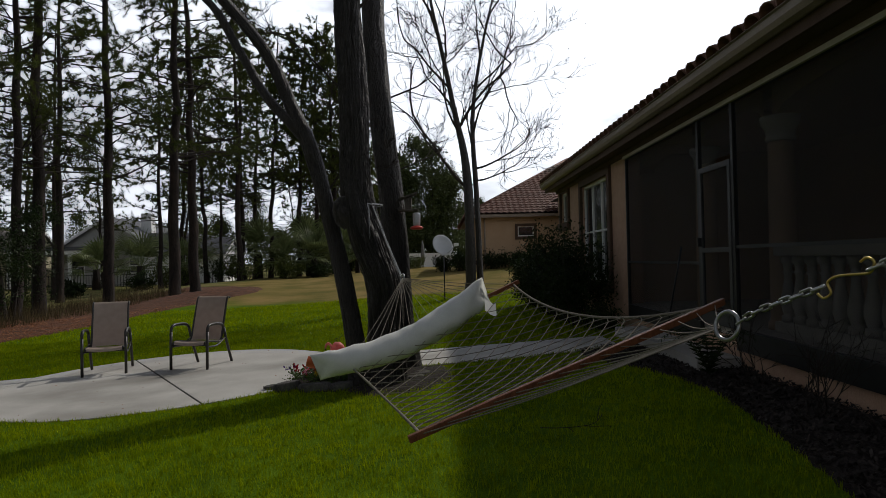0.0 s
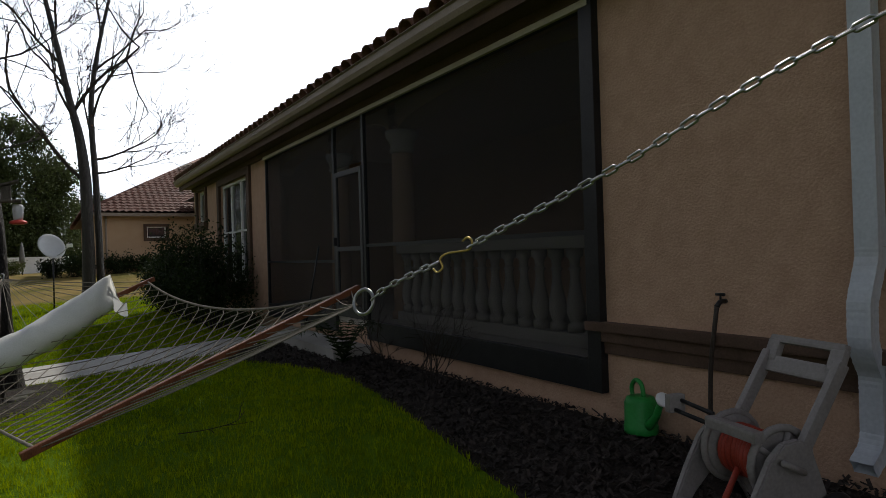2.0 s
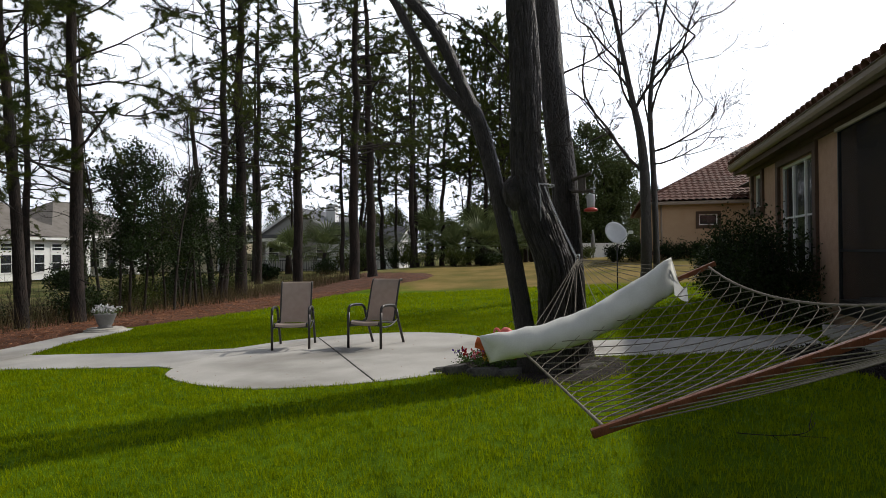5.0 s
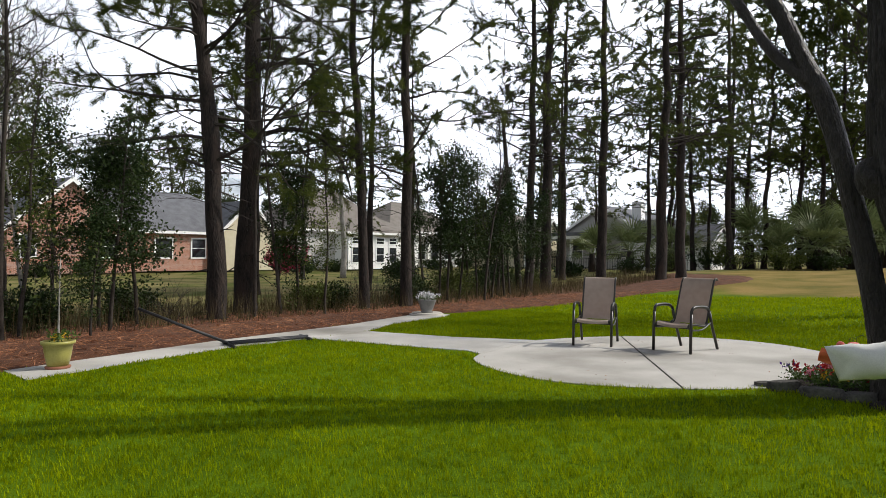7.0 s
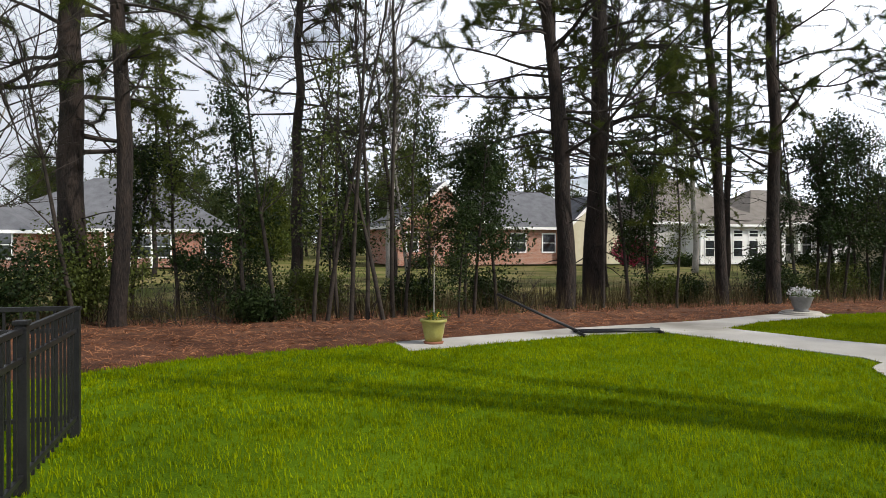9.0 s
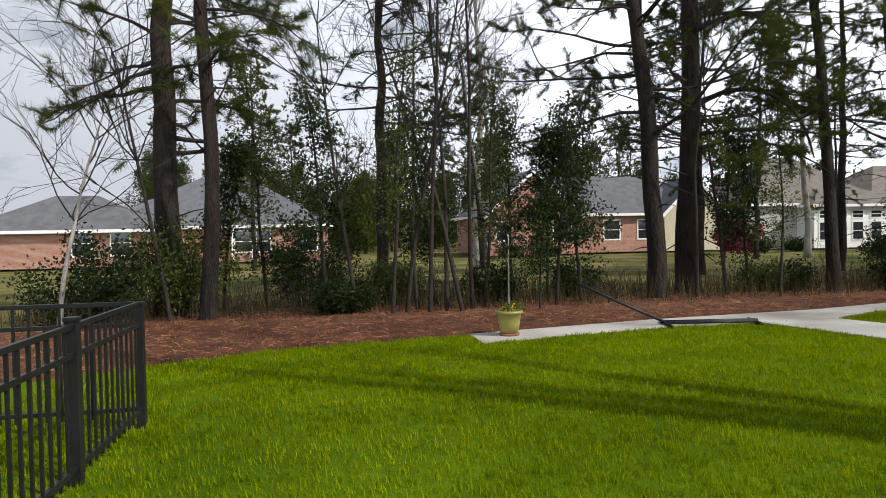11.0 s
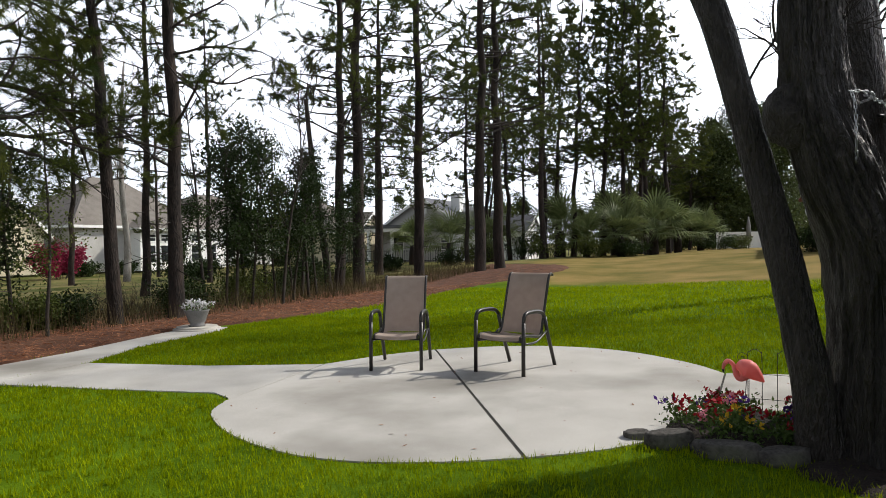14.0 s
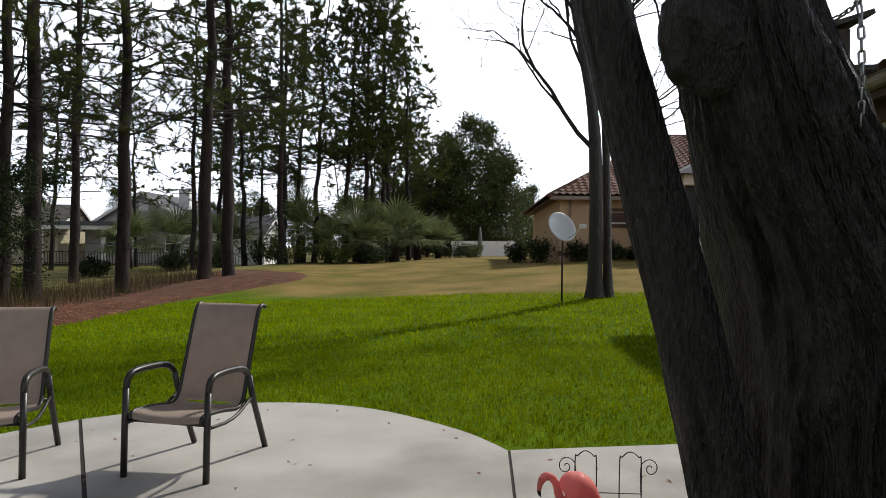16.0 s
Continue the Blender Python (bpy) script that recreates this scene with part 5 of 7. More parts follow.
# pillow
M_HOSE_RED = material("orange_cloth", (0.45, 0.09, 0.03), (0.58, 0.14, 0.05), 8, 0.8, 0.2, 60)
pillow = thing("hammock_pillow", "long white canvas bolster pillow on the hammock", "pillow")
PA, PB = Vector((-0.32, 3.62, 0.845)), Vector((0.74, 3.92, 1.265))
vs, fs = [], []
n, k = 40, 20
ax = (PB - PA).normalized()
sd = ax.cross(Vector((0, 0, 1))).normalized()
nz = ax.cross(sd)
for i in range(n + 1):
    t = i / n
    c = PA.lerp(PB, t) + Vector((0, 0, -0.10 * math.sin(math.pi * t)))
    end = abs(2 * t - 1) ** 7
    prof = 1.0
    for j in range(k):
        a = 2 * math.pi * j / k
        r = 0.105 * (0.88 + 0.12 * t) * (1 - 0.08 * end)
        r *= 1 + 0.13 * noise.noise(Vector((t * 11, math.cos(a), math.sin(a)))) + 0.05 * noise.noise(Vector((t * 34, 2 * math.cos(a), 2 * math.sin(a)))) + 0.05 * math.sin(t * 40 + 2 * math.cos(a)) * max(0, t - 0.55)
        vs.append(tuple(c + ax * (0.05 * end * abs(math.sin(a)) * (1 if t > 0.5 else -1)) + sd * (math.cos(a) * r * (1.02 - 0.92 * end)) + nz * (math.sin(a) * r * (0.95 + 0.1 * end))))
for i in range(n):
    for j in range(k):
        fs.append((i * k + j, i * k + (j + 1) % k, (i + 1) * k + (j + 1) % k, (i + 1) * k + j))
fs += [tuple(range(k - 1, -1, -1)), tuple(n * k + j for j in range(k))]
obj("cushion", vs, fs, M_PILLOW, pillow, "", True)
bm = bmesh.new()
bmesh.ops.create_grid(bm, x_segments=4, y_segments=4, size=0.05, matrix=Matrix.Translation((0.80, 3.88, 1.17)) @ pose(0, 0, 0, 60, 20, 30))
for v in bm.verts:
    v.co.z += 0.008 * math.sin(v.co.x * 60)
bmesh.ops.solidify(bm, geom=bm.faces, thickness=0.002)
part("fabric_tag", bm, M_WHITE, pillow, "white fabric tag")

bm = bmesh.new()
bmesh.ops.create_grid(bm, x_segments=4, y_segments=4, size=0.035, matrix=Matrix.Translation((-0.385, 3.62, 0.86)) @ pose(0, 0, 0, 80, 15, 10))
for v in bm.verts:
    v.co.y += 0.012 * math.sin(v.co.z * 70)
bmesh.ops.solidify(bm, geom=bm.faces, thickness=0.003)
part("tie_cloth", bm, M_HOSE_RED, pillow, "orange-red tie cloth")

# ---- dish on a pole ----
M_GREYDISH = material("dish_enamel", (0.52, 0.53, 0.54), (0.60, 0.61, 0.62), 6, 0.35, 0.05, 60, spec=0.5)
dx, dy = 0.58, 20.6
dish = thing("satellite_dish", "grey satellite dish on a slim steel pole in the lawn", "dish", (dx, dy, lev(dx, dy)))
tube("pole", [(0, 0, -0.1), (0, 0, 1.62)], 0.022, M_BLACK, dish)
facing = Vector((0.35, -0.75, 0.45)).normalized().to_track_quat("Z", "Y").to_matrix()
vs, fs = [], []
for s in (0, 1):
    for i in range(7):
        r = 0.36 * i / 6
        for j in range(28):
            a = 2 * math.pi * j / 28
            vs.append(tuple(Vector((-0.05, -0.07, 1.78)) + facing @ Vector((r * math.cos(a), r * math.sin(a) * 1.1, 0.55 * r * r - 0.012 * s))))
for s in (0, 1):
    for i in range(6):
        for j in range(28):
            a, b = s * 196 + i * 28 + j, s * 196 + i * 28 + (j + 1) % 28
            fs.append((a, b, b + 28, a + 28) if s == 0 else (a, a + 28, b + 28, b))
for j in range(28):
    fs.append((168 + j, 168 + (j + 1) % 28, 364 + (j + 1) % 28, 364 + j))
obj("reflector", vs, fs, M_GREYDISH, dish, "pale grey dished reflector", True)
tube("feed_arm", [(0.0, -0.05, 1.5), (0.2, -0.3, 1.6), (0.36, -0.42, 1.78)], 0.014, M_GREYDISH, dish, steps=3)
boxed("receiver", (0.32, -0.50, 1.76), (0.48, -0.40, 1.86), M_WHITE, dish, "white receiver head", 0.02)
boxed("bracket", (-0.04, -0.05, 1.52), (0.04, 0.04, 1.72), M_BLACK, dish, "", 0.01)

# ---- feeders on the rear trunk ----
feeder = thing("bird_feeder", "weathered wooden platform bird feeder with a slanted roof", "bird feeder", (-0.03, 8.1, 2.08))
M_OLDWOOD = material("weathered_wood", (0.06, 0.05, 0.042), (0.14, 0.12, 0.10), 6, 0.9, 0.4, 60, stretch=(4, 1, 1))
boxed("tray", (-0.06, -0.10, 0.09), (0.215, 0.10, 0.115), M_OLDWOOD, feeder, "", 0.006)
boxed("hopper", (0.03, -0.07, 0.115), (0.12, 0.07, 0.27), M_OLDWOOD, feeder, "", 0.006)
bm = bmesh.new()
box(bm, (-0.13, -0.11, -0.011), (0.13, 0.11, 0.011), 0.004, Matrix.Translation((0.07, 0, 0.29)) @ pose(0, 0, 0, 0, -18, 0))
part("roof", bm, M_OLDWOOD, feeder)
tube("bracket", [(-0.16, 0.12, 0.16), (-0.04, 0.04, 0.10)], 0.012, M_BLACK, feeder)
M_CLEARPLASTIC = material("clear_bottle", (0.55, 0.55, 0.56), (0.66, 0.66, 0.67), 4, 0.15, 0.0, 30, spec=0.6)
M_REDPLASTIC = material("red_plastic", (0.55, 0.05, 0.04), (0.66, 0.08, 0.06), 4, 0.35, 0.0, 30)
nectar = thing("nectar_feeder", "clear bottle nectar feeder with a red base", "bird feeder", (0.15, 8.14, 1.92))
vs, fs = turned([(0.045, 0.05), (0.05, 0.08), (0.055, 0.2), (0.05, 0.225), (0.02, 0.235)], 16)
obj("bottle", vs, fs, M_CLEARPLASTIC, nectar, "clear plastic bottle", True)
vs, fs = turned([(0.05, 0.0), (0.085, 0.01), (0.088, 0.03), (0.07, 0.045), (0.045, 0.055)], 18)
obj("base", vs, fs, M_REDPLASTIC, nectar, "red plastic feeding base", True)
vs, fs = turned([(0.02, 0.205), (0.046, 0.208), (0.046, 0.226), (0.02, 0.23)], 16)
obj("cap", vs, fs, M_REDPLASTIC, nectar, "red plastic cap", True)
tube("hanger", [(0, 0, 0.22), (0, -0.01, 0.26)], 0.004, M_BLACK, nectar)

# ---- flower bed by the tree ----
M_ROCK = material("field_stone", (0.035, 0.032, 0.028), (0.11, 0.10, 0.088), 5, 0.9, 0.6, 40, c=(0.09, 0.10, 0.06))
M_FLOWERLEAF = leafy("pansy_leaf", (0.045, 0.085, 0.02), (0.11, 0.16, 0.04), 0.5, 0.3)
M_RED = leafy("red_petal", (0.22, 0.008, 0.012), (0.34, 0.02, 0.03), 0.6, 0.3)
M_PURPLE = leafy("purple_petal", (0.05, 0.02, 0.13), (0.10, 0.04, 0.24), 0.6, 0.3)
M_YELLOW = leafy("yellow_petal", (0.55, 0.35, 0.02), (0.70, 0.45, 0.04), 0.6, 0.3)
M_WHITEPETAL = leafy("white_petal", (0.70, 0.68, 0.70), (0.82, 0.80, 0.82), 0.6, 0.3)
M_PINKPETAL = leafy("pink_petal", (0.40, 0.12, 0.16), (0.55, 0.22, 0.26), 0.6, 0.3)


def rock(x, y, sx, sy, sz, rz, seed):
    bm = bmesh.new()
    bmesh.ops.create_icosphere(bm, subdivisions=3, radius=1.0)
    for v in bm.verts:
        d = 1 + 0.28 * noise.noise(v.co * 1.3 + Vector((seed, 0, 0))) + 0.10 * noise.noise(v.co * 4 + Vector((0, seed, 0)))
        v.co = Vector((v.co.x * d * sx, v.co.y * d * sy, min(max(v.co.z * d * sz, -0.3 * sz), (0.42 + 0.12 * v.co.x) * sz)))
    o = part("edging_rock", bm, M_ROCK, None, "", True)
    o.matrix_basis = pose(x, y, lev(x, y) + 0.25 * sz, 0, 0, rz)
    return tagged(o, "rough grey field stone edging the flower bed", "rock", "flower bed stones")


for i, (x, y, sx, sy, sz, r) in enumerate([(-1.66, 7.42, 0.10, 0.08, 0.08, 10), (-1.44, 7.29, 0.16, 0.09, 0.16, 12), (-1.08, 7.18, 0.21, 0.10, 0.14, -4), (-0.76, 7.16, 0.15, 0.10, 0.13, 20), (-1.2, 7.95, 0.12, 0.1, 0.08, 30), (0.10, 7.55, 0.16, 0.1, 0.09, 50), (0.2, 7.85, 0.12, 0.1, 0.07, 80)]):
    rock(x, y, sx, sy, sz, r, i * 3.7)
rng = np.random.default_rng(31)
BED = [(-1.55, 7.45), (-1.2, 7.28), (-0.75, 7.32), (-0.5, 7.5), (-0.45, 8.2), (-0.9, 8.3), (-1.25, 8.2), (-1.5, 7.9)]
soil = bed("flower_soil", BED, M_MULCH, "dark soil in the flower bed", 0.05, 0.09, 0.02)
tree_mulch = bed("tree_mulch", [(-0.75, 7.0), (-0.3, 6.6), (0.25, 6.8), (0.6, 7.5), (0.55, 8.4), (-0.3, 8.35), (-0.5, 7.5)], M_MULCH, "dark mulch round the tree foot", 0.06, 0.05, 0.02)


def pansy(x, y, petal, h, label):
    p = thing("pansy", label, "flower", (x, y, lev(x, y) + 0.05), rng.uniform(0, 360), "pansies in the flower bed")
    cs = [(rng.normal(0, 0.05), rng.normal(0, 0.05), rng.uniform(0.0, h * 0.8)) for _ in range(16)]
    leaves_mesh("foliage", cs, rng, 8, 0.028, 0.034, M_FLOWERLEAF, p)
    bl = [(rng.normal(0, 0.05), rng.normal(0, 0.05), h * rng.uniform(0.85, 1.1)) for _ in range(2)]
    leaves_mesh("bloom", bl, rng, 9, 0.012, 0.042, petal, p)
    return p


KINDS = [(M_RED, "deep red pansy in the flower bed"), (M_PURPLE, "purple pansy in the flower bed"), (M_RED, "deep red pansy in the flower bed"), (M_PURPLE, "purple pansy in the flower bed"), (M_YELLOW, "yellow pansy in the flower bed"), (M_RED, "deep red pansy in the flower bed"), (M_PINKPETAL, "pale pink pansy in the flower bed"), (M_RED, "deep red pansy in the flower bed"), (M_RED, "deep red pansy in the flower bed")]
made = 0
while made < 34:
    x, y = rng.uniform(-1.5, -0.55), rng.uniform(7.35, 8.2)
    if inside(np.array([x]), np.array([y]), BED)[0]:
        m, l = KINDS[made % len(KINDS)]
        pansy(x, y, m, rng.uniform(0.10, 0.18), l)
        made += 1

# plastic flamingo, a plain garden ornament
M_PINK = leafy("pink_plastic", (0.86, 0.28, 0.26), (0.92, 0.36, 0.33), 0.4, 0.35)
fl = thing("flamingo_ornament", "pink plastic flamingo ornament on wire legs", "ornament", (-0.962, 8.25, lev(-0.962, 8.25)), 0)
FU = 0.00194


def bird(pts):
    return [((u - 355) * FU, 0.0, 0.362 + (495 - v) * FU) for u, v in pts]


tube("body", bird([(311, 492), (318, 489), (332, 487), (350, 490), (368, 500), (386, 515), (400, 528), (411, 538)]), [0.004, 0.040, 0.066, 0.074, 0.066, 0.044, 0.024, 0.006], M_PINK, fl, sides=22, steps=6)
tube("neck", bird([(345, 512), (328, 528), (314, 522), (307, 502), (302, 482), (292, 468), (280, 464), (270, 470)]), [0.044, 0.030, 0.023, 0.019, 0.0175, 0.017, 0.019, 0.018], M_PINK, fl, sides=14, steps=5)
tube("bill", bird([(270, 470), (264, 484), (262, 498)]), [0.0175, 0.013, 0.010], M_PINK, fl, sides=12, steps=3)
tube("bill_tip", bird([(262, 497), (263, 506), (267, 513)]), [0.0105, 0.008, 0.002], M_BLACK, fl, "black bill tip", sides=10, steps=3)
for sx in (-1, 1):
    p = bird([(300, 476)])[0]
    bm = bmesh.new()
    bmesh.ops.create_uvsphere(bm, u_segments=8, v_segments=6, radius=0.004, matrix=Matrix.Translation((p[0] - 0.035, sx * 0.016, p[2] + 0.012)))
    part("eye", bm, M_BLACK, fl, "black eye", True)
tube("wire_leg", [(-0.012, 0.012, 0.33), (-0.035, 0.012, -0.04)], 0.003, M_BLACK, fl)
tube("wire_leg", [(0.004, -0.012, 0.33), (0.0, -0.012, -0.04)], 0.003, M_BLACK, fl)

# scrolled wire border behind the bed
border = thing("wire_border", "thin black scrolled wire border fence", "garden border", (-0.81, 8.34, lev(-0.81, 8.34)), 0)
for ox in (-0.107, 0.10):
    tube("arch", [(ox - 0.05, 0, -0.06), (ox - 0.05, 0, 0.44), (ox - 0.038, 0, 0.485), (ox, 0, 0.51), (ox + 0.038, 0, 0.485), (ox + 0.05, 0, 0.44), (ox + 0.05, 0, -0.06)], 0.0028, M_BLACK, border, sides=6, steps=5)
    sgn = 1 if ox < 0 else -1
    c = ox - sgn * 0.092
    turn = [(c + sgn * (0.044 - 0.0030 * i) * math.cos(i * 0.7), 0, 0.435 + (0.048 - 0.0032 * i) * math.sin(i * 0.7)) for i in range(14)]
    tube("scroll", [(c + sgn * 0.043, 0, 0.32)] + turn, 0.0025, M_BLACK, border, sides=6, steps=3)
tube("rail", [(-0.157, 0, 0.315), (0.15, 0, 0.315)], 0.0025, M_BLACK, border, sides=6)
tube("rail", [(-0.157, 0, 0.12), (0.15, 0, 0.12)], 0.0025, M_BLACK, border, sides=6)

# dry leaves blown on the patio
rl = np.random.default_rng(77)
lx, ly = rl.uniform(-5.6, 0.6, 90), rl.uniform(6.6, 11.2, 90)
ok = inside(lx, ly, CONCRETE[0]) | inside(lx, ly, CONCRETE[3])
lx, ly = lx[ok], ly[ok]
nl = len(lx)
la = rl.uniform(0, 6.28, nl)
lc = np.stack([lx, ly, level(lx, ly) + 0.017], -1)
ld = np.stack([np.cos(la), np.sin(la), rl.uniform(0, 0.3, nl)], -1) * rl.uniform(0.012, 0.03, nl)[:, None]
ls = np.stack([-np.sin(la), np.cos(la), rl.uniform(-0.2, 0.3, nl)], -1) * 0.009
litter = quick_mesh("leaf_litter", np.stack([lc - ld, lc + ls, lc + ld, lc - ls], 1).reshape(-1, 3), np.arange(4 * nl).reshape(-1, 4), M_NEEDLES_DRY)
tagged(litter, "small dry leaves scattered on the patio", "leaf litter", kind="stuff")

# ---- against the house wall ----
M_CANGREEN = material("green_plastic", (0.015, 0.21, 0.035), (0.03, 0.29, 0.06), 5, 0.4, 0.05, 50)
M_PLASTICGREY = material("taupe_plastic", (0.21, 0.19, 0.183), (0.28, 0.255, 0.247), 5, 0.5, 0.05, 60)
M_HOSE = material("red_hose", (0.28, 0.035, 0.02), (0.40, 0.06, 0.035), 8, 0.5, 0.15, 90)
M_DARKHOSE = material("dark_hose", (0.03, 0.022, 0.018), (0.055, 0.04, 0.032), 8, 0.5, 0.1, 90)
M_ALUWHITE = material("white_downspout", (0.44, 0.47, 0.51), (0.55, 0.58, 0.62), 3, 0.35, 0.05, 50, c=(0.34, 0.29, 0.23))
can = thing("watering_can", "bright green plastic watering can with a white rose", "watering can", (3.85, 2.43, lev(3.85, 2.43) + 0.045), -108)
can.scale = (0.92, 0.92, 0.88)
vs, fs = turned([(0.115, 0.0), (0.125, 0.01), (0.125, 0.06), (0.12, 0.07), (0.118, 0.24), (0.10, 0.28), (0.07, 0.29)], 24)
obj("body", vs, fs, M_CANGREEN, can, "", True)
tube("spout", [(0.10, 0, 0.08), (0.20, 0, 0.17), (0.27, 0, 0.30)], [0.04, 0.028, 0.022], M_CANGREEN, can, sides=12, steps=3)
tube("handle", [(-0.09, 0, 0.22), (-0.12, 0, 0.33), (-0.06, 0, 0.40), (0.02, 0, 0.38), (0.05, 0, 0.28)], 0.017, M_CANGREEN, can, sides=10, steps=4)
vs, fs = turned([(0.02, 0), (0.055, 0.05), (0.06, 0.065), (0.05, 0.075)], 18)
rose = obj("rose", vs, fs, M_WHITE, can, "white perforated sprinkler rose", True)
rose.matrix_basis = Matrix.Translation((0.26, 0, 0.285)) @ pose(0, 0, 0, 0, 50, 0)

tap = thing("garden_tap", "small brass wall tap with a black hose", "tap", (4.0, 1.86, 1.1))
tube("body", [(0.0, 0, 0), (-0.05, 0, 0.0), (-0.09, 0, -0.03)], 0.016, M_BLACK, tap, steps=3)
tube("wheel", [(-0.05, -0.03, 0.045), (-0.05, 0.03, 0.045)], 0.010, M_BLACK, tap)
tube("stem", [(-0.05, 0, 0.0), (-0.05, 0, 0.045)], 0.007, M_BLACK, tap)
tube("hose", [(-0.09, 0, -0.03), (-0.11, 0.0, -0.12), (-0.125, 0.03, -0.4), (-0.13, 0.04, -0.75), (-0.2, 0.0, -0.9)], 0.014, M_DARKHOSE, tap, "dark rubber hose", sides=10, steps=4)

spout = thing("downspout", "white crimped metal downspout with an offset elbow", "downspout", (4.0, 1.0, 0))
for nm, pts in (("upper_pipe", [(-0.06, 0, 3.5), (-0.06, 0, 1.42)]), ("offset", [(-0.06, 0, 1.42), (-0.07, 0, 1.34), (-0.15, 0, 1.16), (-0.16, 0, 1.08), (-0.16, 0, 0.95), (-0.12, 0, 0.86), (-0.07, 0, 0.78), (-0.065, 0, 0.70)]), ("lower_pipe", [(-0.065, 0, 0.70), (-0.065, 0, 0.48)]), ("outlet", [(-0.065, 0, 0.48), (-0.10, 0.0, 0.40), (-0.20, 0, 0.33)])):
    line = smooth_line(pts, 5) if len(pts) > 2 else [Vector(p) for p in pts]
    vs, fs = [], []
    for i, p in enumerate(line):
        d = (line[min(i + 1, len(line) - 1)] - line[max(i - 1, 0)]).normalized()
        a = d.cross(Vector((0, 1, 0))).normalized()
        g = 1.0 + (0.03 if i % 2 else 0)
        for u, v in ((-1, -1), (-0.5, -0.92), (0.5, -0.92), (1, -1), (0.93, 0), (1, 1), (0, 0.93), (-1, 1), (-0.93, 0)):
            vs.append(tuple(p + Vector((0, 1, 0)) * (0.055 * u * g) + a * (0.04 * v * g)))
    for i in range(len(line) - 1):
        for j in range(9):
            fs.append((i * 9 + j, i * 9 + (j + 1) % 9, (i + 1) * 9 + (j + 1) % 9, (i + 1) * 9 + j))
    obj(nm, vs, fs, M_ALUWHITE, spout)

# hose reel cart
cart = thing("hose_reel_cart", "taupe plastic hose reel cart wound with red hose", "hose reel", (3.20, 1.20, lev(3.20, 1.20) + 0.03), -106)
cart.scale = (0.9, 0.9, 0.9)
for s in (-1, 1):
    x = 0.25 * s
    side_panel = bmesh.new()
    outline = [(-0.33, 0.0), (-0.31, 0.07), (-0.22, 0.26), (-0.13, 0.42), (-0.05, 0.49), (0.05, 0.50), (0.12, 0.44), (0.18, 0.28), (0.25, 0.08), (0.27, 0.0), (0.19, 0.0), (0.14, 0.10), (0.06, 0.20), (-0.08, 0.20), (-0.18, 0.10), (-0.24, 0.0)]
    face = side_panel.faces.new([side_panel.verts.new((x - 0.022, yy, zz2)) for yy, zz2 in outline])
    solid = bmesh.ops.extrude_face_region(side_panel, geom=[face])
    bmesh.ops.translate(side_panel, verts=[v for v in solid["geom"] if isinstance(v, bmesh.types.BMVert)], vec=(0.044, 0, 0))
    bmesh.ops.bevel(side_panel, geom=list(side_panel.edges), offset=0.008, segments=2, affect="EDGES")
    part("side_panel", side_panel, M_PLASTICGREY, cart)
    arm = bmesh.new()
    am = Matrix.Translation((x * 0.94, 0.22, 0.64)) @ pose(0, 0, 0, -33, 0, 0)
    box(arm, (-0.022, -0.034, -0.26), (0.022, 0.034, 0.24), 0.012, am)
    part("arm", arm, M_PLASTICGREY, cart)
    ring_mesh("reel_flange", (0.17 * s, 0.02, 0.36), (1, 0, 0), 0.18, 0.02, M_PLASTICGREY, cart)
    vs, fs = turned([(0.03, -0.012), (0.10, -0.008), (0.17, -0.006), (0.17, 0.006), (0.10, 0.008), (0.03, 0.012)], 24)
    fd = obj("flange_disc", vs, fs, M_PLASTICGREY, cart, "", True)
    fd.matrix_basis = Matrix.Translation((0.155 * s, 0.02, 0.36)) @ pose(0, 0, 0, 0, 90, 0)
    for a in range(5):
        t = a * 2 * math.pi / 5
        tube("spoke", [(0.17 * s, 0.02, 0.36), (0.17 * s, 0.02 + 0.16 * math.cos(t), 0.36 + 0.16 * math.sin(t))], 0.016, M_PLASTICGREY, cart)
    ring_mesh("wheel", (0.30 * s, 0.22, 0.12), (1, 0, 0), 0.095, 0.026, M_BLACK, cart)
    vs, fs = turned([(0.03, -0.015), (0.075, -0.012), (0.075, 0.012), (0.03, 0.015)], 18)
    hub = obj("wheel_hub", vs, fs, M_PLASTICGREY, cart, "", True)
    hub.matrix_basis = Matrix.Translation((0.30 * s, 0.22, 0.12)) @ pose(0, 0, 0, 0, 90, 0)
bm = bmesh.new()
hm = Matrix.Translation((0, 0.33, 0.79)) @ pose(0, 0, 0, -24, 0, 0)
for lo, hi in (((-0.245, -0.022, 0.11), (0.245, 0.022, 0.155)), ((-0.235, -0.018, -0.06), (0.235, 0.018, 0.035)), ((-0.25, -0.022, 0.0), (-0.165, 0.022, 0.13)), ((0.165, -0.022, 0.0), (0.25, 0.022, 0.13))):
    box(bm, lo, hi, 0.015, hm)
part("handle", bm, M_PLASTICGREY, cart)
boxed("guide_bar", (-0.10, -0.21, 0.50), (0.26, -0.15, 0.56), M_PLASTICGREY, cart, "", 0.015)
tube("guide_rod", [(-0.10, -0.15, 0.56), (-0.31, -0.21, 0.60)], 0.012, M_BLACK, cart)
tube("guide_rod", [(-0.10, -0.20, 0.52), (-0.31, -0.25, 0.55)], 0.012, M_BLACK, cart)
boxed("rod_end", (-0.34, -0.28, 0.53), (-0.29, -0.18, 0.63), M_PLASTICGREY, cart, "", 0.01)
boxed("tray", (-0.25, -0.30, 0.02), (0.25, -0.22, 0.09), M_PLASTICGREY, cart, "", 0.015)
